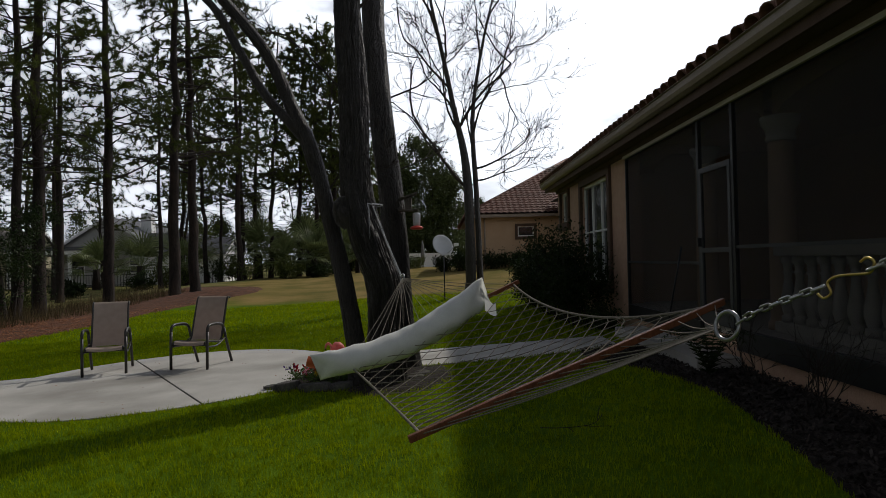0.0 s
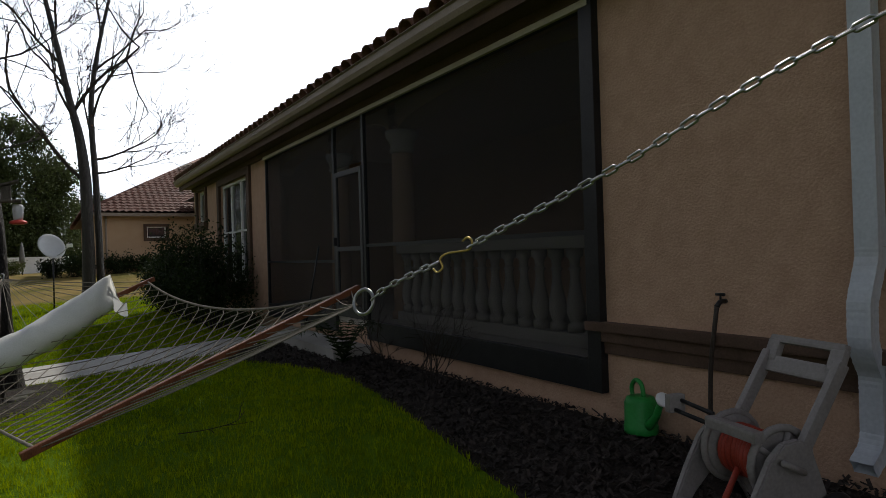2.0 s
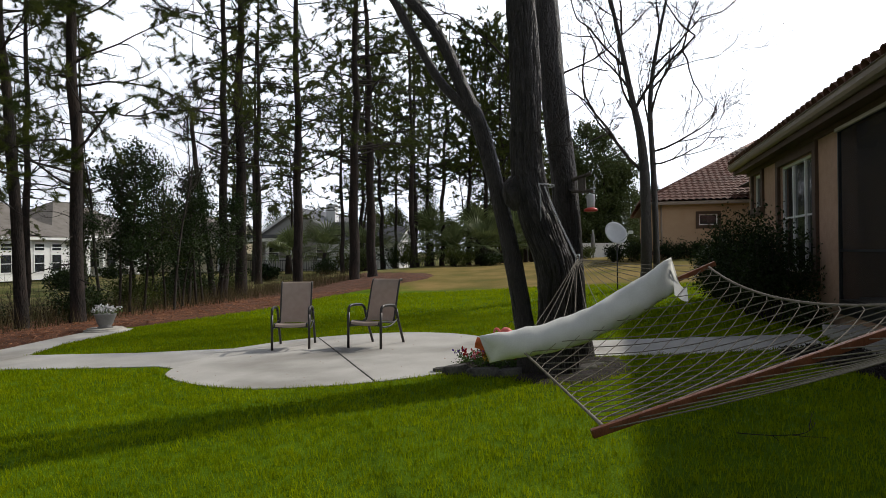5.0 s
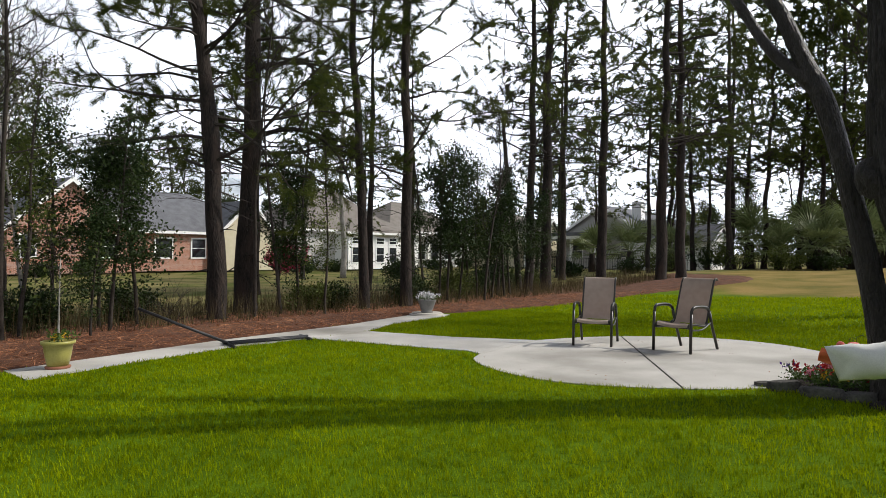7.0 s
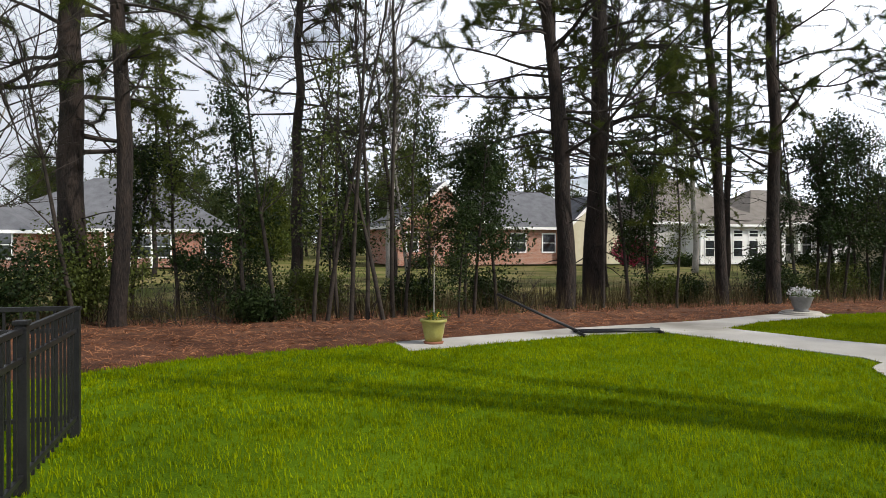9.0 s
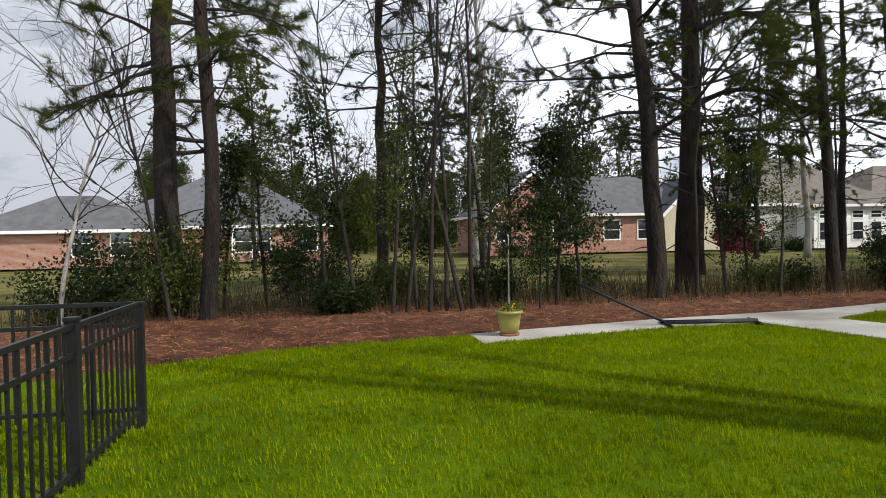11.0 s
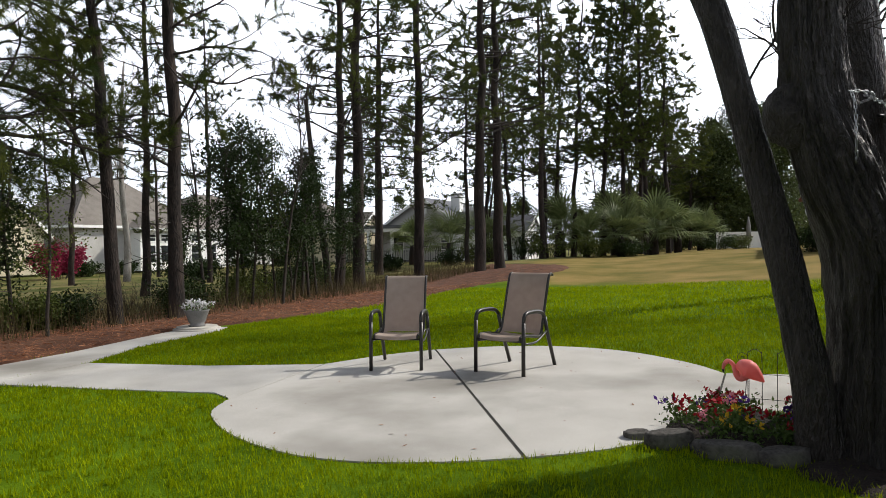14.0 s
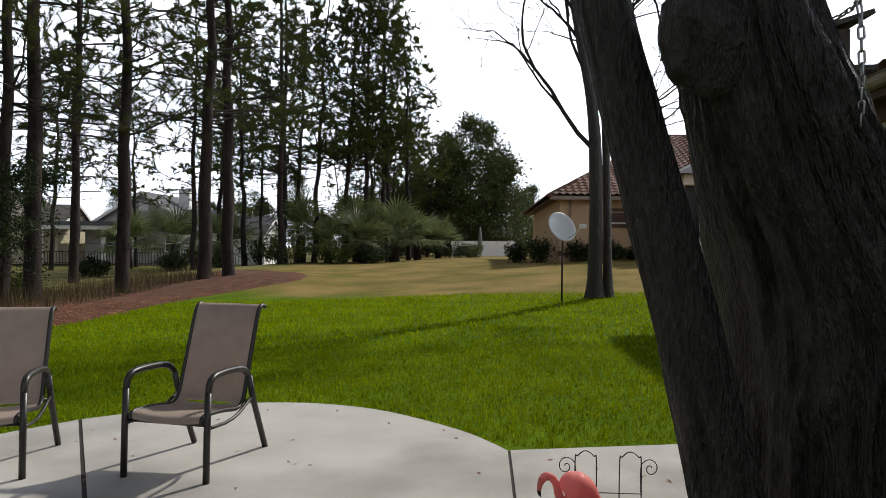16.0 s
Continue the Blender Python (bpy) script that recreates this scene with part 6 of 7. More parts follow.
tube("axle", [(-0.32, 0.22, 0.12), (0.32, 0.22, 0.12)], 0.014, M_BLACK, cart)
tube("crank", [(0.20, 0.02, 0.36), (0.31, 0.02, 0.36), (0.31, -0.10, 0.42)], 0.016, M_PLASTICGREY, cart)
coil = [(-0.13 + 0.26 * i / 95, 0.02 + (0.115 + 0.012 * math.sin(i * 0.11)) * math.cos(i * 0.62), 0.36 + 0.12 * math.sin(i * 0.62)) for i in range(96)]
tube("wound_hose", coil, 0.017, M_HOSE, cart, "red garden hose", sides=8, steps=2)
vs, fs = turned([(0.105, -0.15), (0.105, 0.15)], 18)
drum = obj("drum", vs, fs, M_HOSE, cart, "inner turns of red hose", True)
drum.matrix_basis = Matrix.Translation((0, 0.02, 0.36)) @ pose(0, 0, 0, 0, 90, 0)
tube("loose_hose", [(0.0, -0.09, 0.30), (0.02, -0.22, 0.12), (0.06, -0.36, 0.03), (0.2, -0.45, 0.02)], 0.016, M_HOSE, cart, sides=8, steps=4)

broom = thing("broom", "long-handled broom leaning on the porch screen", "broom", (3.9, 8.75, 0.36))
tube("handle", [(-0.10, 0.15, 0.1), (0.03, -0.12, 1.25)], 0.013, M_BLACK, broom)
bm = bmesh.new()
box(bm, (-0.16, 0.07, -0.0), (-0.06, 0.27, 0.11), 0.02)
part("brush", bm, M_DARKHOSE, broom, "stiff dark bristles")

# ---- shrubs ----


def shrub(name, x, y, sx, sy, h, count, size, mat, label, seed, group="", z=None, twigs=True):
    r = np.random.default_rng(seed)
    s = thing(name, label, "shrub", (x, y, (lev(x, y) if z is None else z) - 0.02), 0, group)
    wood = Soup()
    cs = []
    for i in range(26):
        a = r.uniform(0, 2 * np.pi)
        q = math.sqrt(r.uniform(0, 1))
        top = np.array([sx * q * math.cos(a), sy * q * math.sin(a), h * (0.45 + 0.55 * math.sqrt(max(0, 1 - q * q))) * r.uniform(0.75, 1.08)])
        root = np.array([top[0] * 0.2, top[1] * 0.2, 0.0])
        mid = (root + top) / 2 + r.normal(0, 0.06, 3)
        wood.add(*tube_data([root, mid, top], [0.012, 0.008, 0.004], 3, False))
        for t in np.linspace(0.35, 1.0, 7):
            cs.append(mid + (top - mid) * (t * 2 - 1) if t > 0.5 else root + (mid - root) * t * 2)
    wood.made("stemwork", M_TWIG, s)
    leaves_mesh("foliage", cs, r, count, 0.13 * min(1.0, h), size, mat, s)
    return s


for i, (x, y, sx, sy, h) in enumerate([(3.2, 12.3, 0.65, 0.7, 1.8), (3.1, 13.5, 0.7, 0.75, 2.0), (3.1, 14.8, 0.7, 0.75, 1.9), (3.1, 16.2, 0.7, 0.8, 1.95), (3.0, 17.4, 0.6, 0.7, 1.4)]):
    shrub("holly_shrub", x, y, sx, sy, h, 30, 0.065, M_LEAF, "clipped dark evergreen shrub under the window", 60 + i, "foundation shrubs")
shrub("low_shrub", 3.5, 11.5, 0.35, 0.5, 0.45, 9, 0.05, M_LEAF, "low dark ground shrub by the step", 71)
# leafless twiggy shrub in the mulch
for i, (x, y, n, h) in enumerate([(3.55, 4.7, 9, 0.75), (3.6, 5.9, 6, 0.7)]):
    t = thing("bare_shrub", "leafless twiggy shrub in the mulch", "shrub", (x, y, lev(x, y)))
    r = np.random.default_rng(80 + i)
    bare_limbs("twigwork", r, [((r.normal(0, 0.04), r.normal(0, 0.04), 0), (r.normal(0, 0.4), r.normal(0, 0.4), 1), h) for _ in range(n)], t, M_TWIG, 2, 0.6, 0.008, 0.03)
# small cycad-like plant beside the step
sago = thing("fern_palm", "low dark feathery palm beside the step", "plant", (3.35, 6.4, lev(3.35, 6.4)))
r = np.random.default_rng(90)
for k in range(13):
    a = k * 2.4
    ln = r.uniform(0.45, 0.65)
    rib = [np.array([math.cos(a) * ln * t, math.sin(a) * ln * t, 0.1 + 0.45 * math.sin(t * 2.2)]) for t in np.linspace(0, 1, 9)]
    s = Soup()
    s.add(*tube_data(rib, np.linspace(0.006, 0.002, 9).tolist(), 3, False))
    side = np.array([-math.sin(a), math.cos(a), 0])
    for j in range(1, 9):
        for q in (-1, 1):
            for o in (0, 0.5):
                p = rib[j - 1] + (rib[j] - rib[j - 1]) * o
                e = p + side * q * 0.11 * (1 - 0.4 * j / 9) + (rib[j] - rib[j - 1]) * 0.5 - np.array([0, 0, 0.02])
                w = (rib[j] - rib[j - 1]) * 0.12
                s.add([tuple(p - w), tuple(p + w), tuple(e)], [(0, 1, 2)])
    s.made("frond", M_LEAF, sago)

# ---- pots, planter, stand, fence ----
M_GLAZE = material("olive_glaze", (0.27, 0.25, 0.06), (0.36, 0.33, 0.10), 5, 0.35, 0.1, 50)
M_TERRA = material("terracotta", (0.20, 0.08, 0.045), (0.28, 0.12, 0.07), 6, 0.8, 0.2, 60)
px_, py_ = -9.42, 3.05
pot = thing("flower_pot", "olive glazed pot with a young tree and flowers", "pot", (px_, py_, lev(px_, py_) + 0.012))
vs, fs = turned([(0.15, 0.0), (0.16, 0.03), (0.13, 0.04)], 20)
obj("saucer", vs, fs, M_TERRA, pot, "terracotta saucer", True)
vs, fs = turned([(0.13, 0.03), (0.165, 0.20), (0.185, 0.33), (0.21, 0.335), (0.212, 0.375), (0.185, 0.38), (0.18, 0.34)], 24)
obj("body", vs, fs, M_GLAZE, pot, "", True)
vs, fs = turned([(0.18, 0.33), (0.05, 0.345)], 20)
obj("soil", vs, fs, M_MULCH, pot)
r = np.random.default_rng(95)
cs = [(r.normal(0, 0.10), r.normal(0, 0.10), 0.40 + r.uniform(0, 0.08)) for _ in range(22)]
leaves_mesh("foliage", cs, r, 6, 0.03, 0.06, M_FLOWERLEAF, pot)
leaves_mesh("bloom", cs[:8], r, 5, 0.015, 0.045, M_YELLOW, pot)
tube("sapling_stem", [(0, 0, 0.33), (0.01, 0.0, 0.8), (-0.02, 0.02, 1.5)], [0.014, 0.011, 0.006], M_PALEBARK, pot, steps=3)
bare_limbs("sapling_twigwork", r, [((0, 0, 0.85 + 0.1 * i), (r.normal(0, 0.6), r.normal(0, 0.6), 1), 0.8) for i in range(6)], pot, M_TWIG, 2, 0.5, 0.006, 0.02)
cs = [(r.normal(0, 0.28), r.normal(0, 0.28), 1.3 + r.normal(0, 0.28)) for _ in range(40)]
leaves_mesh("sapling_leaves", cs, r, 5, 0.06, 0.06, M_LIGHTLEAF, pot)

M_PEWTER = material("grey_planter", (0.13, 0.125, 0.12), (0.20, 0.195, 0.19), 6, 0.7, 0.2, 60)
qx, qy = -11.15, 12.3
planter = thing("stone_planter", "grey stone urn planter full of white flowers", "planter", (qx, qy, lev(qx, qy) + 0.075))
vs, fs = turned([(0.16, 0.0), (0.17, 0.02), (0.13, 0.04), (0.17, 0.10), (0.215, 0.24), (0.24, 0.30), (0.25, 0.33), (0.23, 0.335), (0.21, 0.30)], 24)
obj("urn", vs, fs, M_PEWTER, planter, "", True)
cs = [(r.normal(0, 0.11), r.normal(0, 0.11), 0.36 + r.uniform(0, 0.09)) for _ in range(40)]
leaves_mesh("foliage", cs, r, 5, 0.03, 0.06, M_FLOWERLEAF, planter)
leaves_mesh("bloom", [(a, b, c + 0.04) for a, b, c in cs[:30]], r, 9, 0.022, 0.065, M_WHITEPETAL, planter)
base = thing("planter_base", "round stepped concrete planter base", "plinth", (qx, qy, lev(qx, qy)))
vs, fs = turned([(0.46, 0.0), (0.46, 0.035), (0.40, 0.04), (0.40, 0.073), (0.36, 0.075)], 28)
obj("disc", vs, fs, M_STONE, base)

stand = thing("hammock_stand", "folded black steel hammock stand lying on the path", "hammock stand", (0, 0, 0))
zs = lev(-9.6, 6.3) + 0.03
tube("base_tube", [(-9.80, 5.72, zs + 0.02), (-9.68, 6.6, zs + 0.02), (-9.55, 7.3, zs + 0.02)], 0.028, M_BLACK, stand)
tube("base_tube", [(-9.64, 5.75, zs + 0.02), (-9.52, 6.6, zs + 0.02), (-9.42, 7.2, zs + 0.02)], 0.024, M_BLACK, stand)
tube("foot", [(-10.05, 5.86, zs), (-9.32, 5.66, zs)], 0.03, M_BLACK, stand)
tube("foot", [(-9.85, 7.35, zs), (-9.25, 7.15, zs)], 0.03, M_BLACK, stand)
tube("arm", [(-9.72, 5.75, zs + 0.03), (-10.15, 5.05, zs + 0.38), (-10.45, 4.55, zs + 0.64)], 0.026, M_BLACK, stand)

# fence of black aluminium pickets
fence = thing("picket_fence", "black aluminium picket fence with square posts", "fence", (0, 0, 0))
FX0, FX1, FY = -5.25, -1.9, -1.0
fz = lambda x: lev(x, FY)
for x in (FX0, -4.0, -2.75):
    bm = bmesh.new()
    box(bm, (x - 0.03, FY - 0.03, fz(x) - 0.1), (x + 0.03, FY + 0.03, fz(x) + 0.93), 0.004)
    box(bm, (x - 0.038, FY - 0.038, fz(x) + 0.93), (x + 0.038, FY + 0.038, fz(x) + 0.955), 0.006)
    part("post", bm, M_BLACK, fence)
zf = lev(-4, FY)
for z in (0.10, 0.74, 0.90):
    boxed("rail", (FX0, FY - 0.014, zf + z - 0.016), (FX1, FY + 0.014, zf + z + 0.016), M_BLACK, fence, "", 0.003)
    boxed("rail", (FX0 - 0.014, -6.0, zf + z - 0.016), (FX0 + 0.014, FY - 0.03, zf + z + 0.016), M_BLACK, fence, "", 0.003)
PICK = None
for i in range(1, 32):
    x = FX0 + i * 0.105
    if PICK is None:
        PICK = boxed("picket", (-0.008, -0.008, 0), (0.008, 0.008, 0.875), M_BLACK, fence)
        PICK.location = (x, FY, zf + 0.04)
    else:
        o = new("picket", PICK.data)
        o.parent = fence
        o.location = (x, FY, zf + 0.04)
for i in range(1, 46):
    o = new("picket", PICK.data)
    o.parent = fence
    o.location = (FX0, FY - 0.03 - i * 0.105, zf + 0.04)

# ---- neighbouring house with the tile roof ----
nb = thing("tile_roof_house", "single-storey tan stucco house with a barrel tile hip roof", "house", (0, 0, 0))
NX0, NX1, NY0, NY1, NB, NE = 2.6, 20.0, 37.0, 52.0, 0.3, 3.95
M_TANSTUCCO = material("tan_stucco", (0.44, 0.29, 0.17), (0.52, 0.36, 0.23), 1.5, 0.9, 0.3, 40)
wy0, wy1, wz0, wz1 = 5.05, 6.0, 2.75, 3.35
bm = bmesh.new()
for lo, hi in (((NX0, NY0, NB), (wy0, NY0 + 0.3, NE)), ((wy1, NY0, NB), (NX1, NY0 + 0.3, NE)), ((wy0, NY0, NB), (wy1, NY0 + 0.3, wz0)), ((wy0, NY0, wz1), (wy1, NY0 + 0.3, NE)), ((NX0, NY0 + 0.3, NB), (NX0 + 0.3, NY1, NE)), ((NX1 - 0.3, NY0 + 0.3, NB), (NX1, NY1, NE)), ((NX0 + 0.3, NY1 - 0.3, NB), (NX1 - 0.3, NY1, NE))):
    box(bm, lo, hi)
part("wall", bm, M_TANSTUCCO, nb)
bm = bmesh.new()
for lo, hi in (((wy0 - 0.16, NY0 - 0.06, wz0 - 0.18), (wy1 + 0.16, NY0 + 0.01, wz0)), ((wy0 - 0.16, NY0 - 0.06, wz1), (wy1 + 0.16, NY0 + 0.01, wz1 + 0.15)), ((wy0 - 0.16, NY0 - 0.06, wz0), (wy0, NY0 + 0.01, wz1)), ((wy1, NY0 - 0.06, wz0), (wy1 + 0.16, NY0 + 0.01, wz1))):
    box(bm, lo, hi, 0.01)
win = part("window", bm, M_BROWN, nb, "small window in a brown moulded surround")
boxed("pane", (wy0 + 0.06, NY0 + 0.1, wz0 + 0.05), (wy1 - 0.06, NY0 + 0.11, wz1 - 0.05), M_GLASS, win)
for lo, hi in (((wy0, NY0 + 0.07, wz0), (wy1, NY0 + 0.13, wz0 + 0.06)), ((wy0, NY0 + 0.07, wz1 - 0.06), (wy1, NY0 + 0.13, wz1)), ((wy0, NY0 + 0.07, wz0 + 0.06), (wy0 + 0.06, NY0 + 0.13, wz1 - 0.06)), ((wy1 - 0.06, NY0 + 0.07, wz0 + 0.06), (wy1, NY0 + 0.13, wz1 - 0.06))):
    boxed("sash", lo, hi, M_WHITE, win)
boxed("base_moulding", (NX0 - 0.06, NY0 - 0.08, 1.15), (NX1, NY0, 1.32), M_BROWN, nb, "dark brown base moulding", 0.01)
boxed("fascia", (NX0 - 0.55, NY0 - 0.57, NE - 0.08), (NX1 + 0.5, NY0 - 0.5, NE + 0.1), M_GUTTER, nb, "taupe gutter and fascia")
boxed("soffit", (NX0 - 0.5, NY0 - 0.5, NE), (NX1 + 0.5, NY1 + 0.5, NE + 0.04), M_SOFFIT, nb)


def tile_slope(name, parent, a, b, top_a, top_b, course=0.36, wave=0.34, rise=0.10):
    """Barrel tiles over a slope from the eave a-b to the ridge top_a-top_b."""
    a, b, top_a, top_b = (np.array(p, float) for p in (a, b, top_a, top_b))
    along = (b - a) / np.linalg.norm(b - a)
    upv = ((top_a + top_b) / 2 - (a + b) / 2)
    upv -= along * (upv @ along)
    run = np.linalg.norm(upv)
    upv /= run
    nor = np.cross(along, upv)
    nor *= np.sign(nor[2])
    vs, fs = [], []
    rows = int(run / course)
    for i in range(rows):
        for e in (0, 1):
            t = min((i + e) / rows, 1.0)
            l, r = a + (top_a - a) * t, b + (top_b - b) * t
            lo, hi = (l - a) @ along, (r - a) @ along
            n = max(int((np.linalg.norm(b - a)) / wave * 6), 8)
            for k in range(n + 1):
                s = lo + (hi - lo) * k / n
                z = rise * abs(math.sin(math.pi * s / wave)) + (0.045 if e == 0 else 0.0)
                vs.append(tuple(a + along * s + upv * (t * run) + nor * z))
        base = len(vs) - 2 * (n + 1)
        fs += [(base + k, base + k + 1, base + n + 1 + k + 1, base + n + 1 + k) for k in range(n)]
        if i:
            prev = base - (n + 1)
            fs += [(prev + k, prev + k + 1, base + k + 1, base + k) for k in range(n)]
    return obj(name, vs, fs, M_TILE, parent, "rust and buff barrel tiles")


e0 = NE + 0.1
A, B, C, D = (NX0 - 0.6, NY0 - 0.6, e0), (NX1 + 0.6, NY0 - 0.6, e0), (NX1 + 0.6, NY1 + 0.6, e0), (NX0 - 0.6, NY1 + 0.6, e0)
R1, R2 = (NX0 + 7.0, (NY0 + NY1) / 2, e0 + 4.3), (NX1 - 7.0, (NY0 + NY1) / 2, e0 + 4.3)
tile_slope("roof_slope", nb, A, B, R1, R2)
tile_slope("roof_slope", nb, D, A, R1, R1)
tile_slope("roof_slope", nb, B, C, R2, R2)
tile_slope("roof_slope", nb, C, D, R2, R1)
tube("hip_cap", [A, R1], 0.13, M_TILE, nb, "", 8)
tube("hip_cap", [D, R1], 0.13, M_TILE, nb, "", 8)
tube("ridge_cap", [R1, R2], 0.13, M_TILE, nb, "", 8)
tube("rain_pipe", [(NX0 + 0.5, NY0 - 0.08, NE), (NX0 + 0.5, NY0 - 0.08, 0.8)], 0.05, M_GUTTER, nb)
# its garden porch
boxed("porch_post", (8.2, 33.4, 0.6), (8.5, 33.7, 4.3), M_WHITE, nb, "white square porch post", 0.02)
boxed("porch_beam", (7.4, 33.3, 4.3), (12.5, 33.8, 4.75), M_CREAM, nb, "cream porch beam", 0.02)
boxed("porch_screen", (7.6, 33.75, 0.6), (12.5, 33.8, 4.3), M_BLACK, nb, "dark screened porch wall")
bm = bmesh.new()
v = [bm.verts.new(p) for p in ((7.0, 32.9, 4.75), (12.9, 32.9, 4.75), (12.9, 37.2, 4.75), (7.0, 37.2, 4.75), (9.95, 35.0, 6.3))]
for f in ((0, 1, 4), (1, 2, 4), (2, 3, 4), (3, 0, 4), (3, 2, 1, 0)):
    bm.faces.new([v[i] for i in f])
part("porch_roof", bm, M_SHINGLE, nb, "grey porch roof")
for i, (x, y, s, h) in enumerate([(3.6, 36.2, 0.9, 1.0), (4.9, 36.3, 0.7, 0.8), (6.2, 36.3, 0.55, 0.65), (7.3, 36.3, 0.55, 0.65), (1.6, 37.5, 0.8, 1.2), (0.6, 39.0, 0.8, 1.0)]):
    shrub("clipped_shrub", x, y, s, s, h, 9, 0.12, M_LEAF, "rounded clipped shrub by the neighbouring house", 110 + i, "neighbour shrubs")

# ---- houses beyond the tree line ----


def far_window(parent, x, y, z, w, h, face):
    """face: 'x' looks along +x, 'y' looks along -y."""
    f = 0.09
    if face == "x":
        fr = boxed("window", (x, y - w / 2 - f, z - f), (x + 0.06, y + w / 2 + f, z + h + f), M_WHITE, parent, "white framed window")
        for i in (0, 1):
            boxed("pane", (x + 0.06, y - w / 2 + 0.02, z + i * h / 2 + 0.03), (x + 0.07, y + w / 2 - 0.02, z + (i + 1) * h / 2 - 0.03), M_GLASS, fr)
    else:
        fr = boxed("window", (x - w / 2 - f, y - 0.06, z - f), (x + w / 2 + f, y, z + h + f), M_WHITE, parent, "white framed window")
        for i in (0, 1):
            boxed("pane", (x - w / 2 + 0.02, y - 0.07, z + i * h / 2 + 0.03), (x + w / 2 - 0.02, y - 0.06, z + (i + 1) * h / 2 - 0.03), M_GLASS, fr)


def hip_roof(parent, x0, x1, y0, y1, z, rise, mat, gable="", over=0.45, label=""):
    """Hipped roof; gable: which long-axis ends stay upright."""
    x0, x1, y0, y1 = x0 - over, x1 + over, y0 - over, y1 + over
    w, l = x1 - x0, y1 - y0
    bm = bmesh.new()
    if l >= w:
        i0, i1 = (0.0 if "a" in gable else w / 2), (0.0 if "b" in gable else w / 2)
        r = [((x0 + x1) / 2, y0 + i0, z + rise), ((x0 + x1) / 2, y1 - i1, z + rise)]
        fs = ((0, 1, 4), (1, 2, 5, 4), (2, 3, 5), (3, 0, 4, 5))
    else:
        i0, i1 = (0.0 if "a" in gable else l / 2), (0.0 if "b" in gable else l / 2)
        r = [(x0 + i0, (y0 + y1) / 2, z + rise), (x1 - i1, (y0 + y1) / 2, z + rise)]
        fs = ((0, 1, 5, 4), (1, 2, 5), (2, 3, 4, 5), (3, 0, 4))
    vs = [bm.verts.new(p) for p in ((x0, y0, z), (x1, y0, z), (x1, y1, z), (x0, y1, z), *r)]
    for f in fs:
        bm.faces.new([vs[i] for i in f])
    bm.faces.new([vs[i] for i in (3, 2, 1, 0)])
    part("roof", bm, mat, parent, label)
    bm = bmesh.new()
    t = 0.1
    for lo, hi in (((x0 - t, y0 - t, z - 0.22), (x1 + t, y0, z)), ((x0 - t, y1, z - 0.22), (x1 + t, y1 + t, z)), ((x0 - t, y0, z - 0.22), (x0, y1, z)), ((x1, y0, z - 0.22), (x1 + t, y1, z))):
        box(bm, lo, hi)
    part("fascia", bm, M_WHITE, parent, "white fascia")


def gable_front(parent, x, y0, y1, z0, ze, zp, depth, wall, roof, trim=0.3):
    """A gabled wing that looks along +x."""
    ym = (y0 + y1) / 2
    bm = bmesh.new()
    f = [(y0, z0), (y1, z0), (y1, ze), (ym, zp), (y0, ze)]
    fr = [bm.verts.new((x, a, b)) for a, b in f]
    bk = [bm.verts.new((x - depth, a, b)) for a, b in f]
    bm.faces.new(fr)
    bm.faces.new(bk[::-1])
    for i in range(5):
        bm.faces.new((fr[i], bk[i], bk[(i + 1) % 5], fr[(i + 1) % 5]))
    part("gable_wing", bm, wall, parent)
    for a, s in ((y0, -1), (y1, 1)):
        o = 0.5
        sl = (zp - ze) / abs(ym - a)
        p = [(ym, zp + 0.12), (a + s * o, ze - sl * o + 0.12)]
        bm = bmesh.new()
        v = [bm.verts.new((xx, yy, zz + dz)) for xx in (x + 0.4, x - depth) for yy, zz in p for dz in (0, 0.12)]
        for q in ((0, 1, 3, 2), (4, 6, 7, 5), (0, 4, 5, 1), (2, 3, 7, 6), (1, 5, 7, 3), (0, 2, 6, 4)):
            bm.faces.new([v[i] for i in q])
        part("gable_roof", bm, roof, parent)
        bm = bmesh.new()
        v = [bm.verts.new((xx, yy, zz + dz)) for xx in (x + 0.4, x + 0.46) for yy, zz in p for dz in (-trim + 0.06, 0.10)]
        for q in ((0, 1, 3, 2), (4, 6, 7, 5), (0, 4, 5, 1), (2, 3, 7, 6), (1, 5, 7, 3), (0, 2, 6, 4)):
            bm.faces.new([v[i] for i in q])
        part("bargeboard", bm, M_WHITE, parent, "white bargeboard")


HZ = -0.6
# brick house with the gable
h1 = thing("brick_house", "red brick house with a white-trimmed gable and grey roof", "house")
boxed("wall", (-62, 12.6, HZ), (-51.5, 34, 2.6), M_BRICK, h1)
hip_roof(h1, -62, -51.5, 12.6, 34, 2.7, 3.6, M_SHINGLE)
gable_front(h1, -50, 12.7, 20.4, HZ, 2.7, 6.1, 6, M_BRICK, M_SHINGLE)
far_window(h1, -50, 13.9, 0.6, 0.9, 1.5, "x"), far_window(h1, -50, 19.0, 0.55, 1.5, 1.6, "x"), far_window(h1, -51.5, 24.0, 0.5, 1.4, 1.6, "x"), far_window(h1, -51.5, 27.0, 0.5, 1.2, 1.6, "x")
gable_front(h1, -50.6, 28.4, 34, HZ, 2.7, 5.4, 5, M_CREAMSIDING, M_SHINGLE)
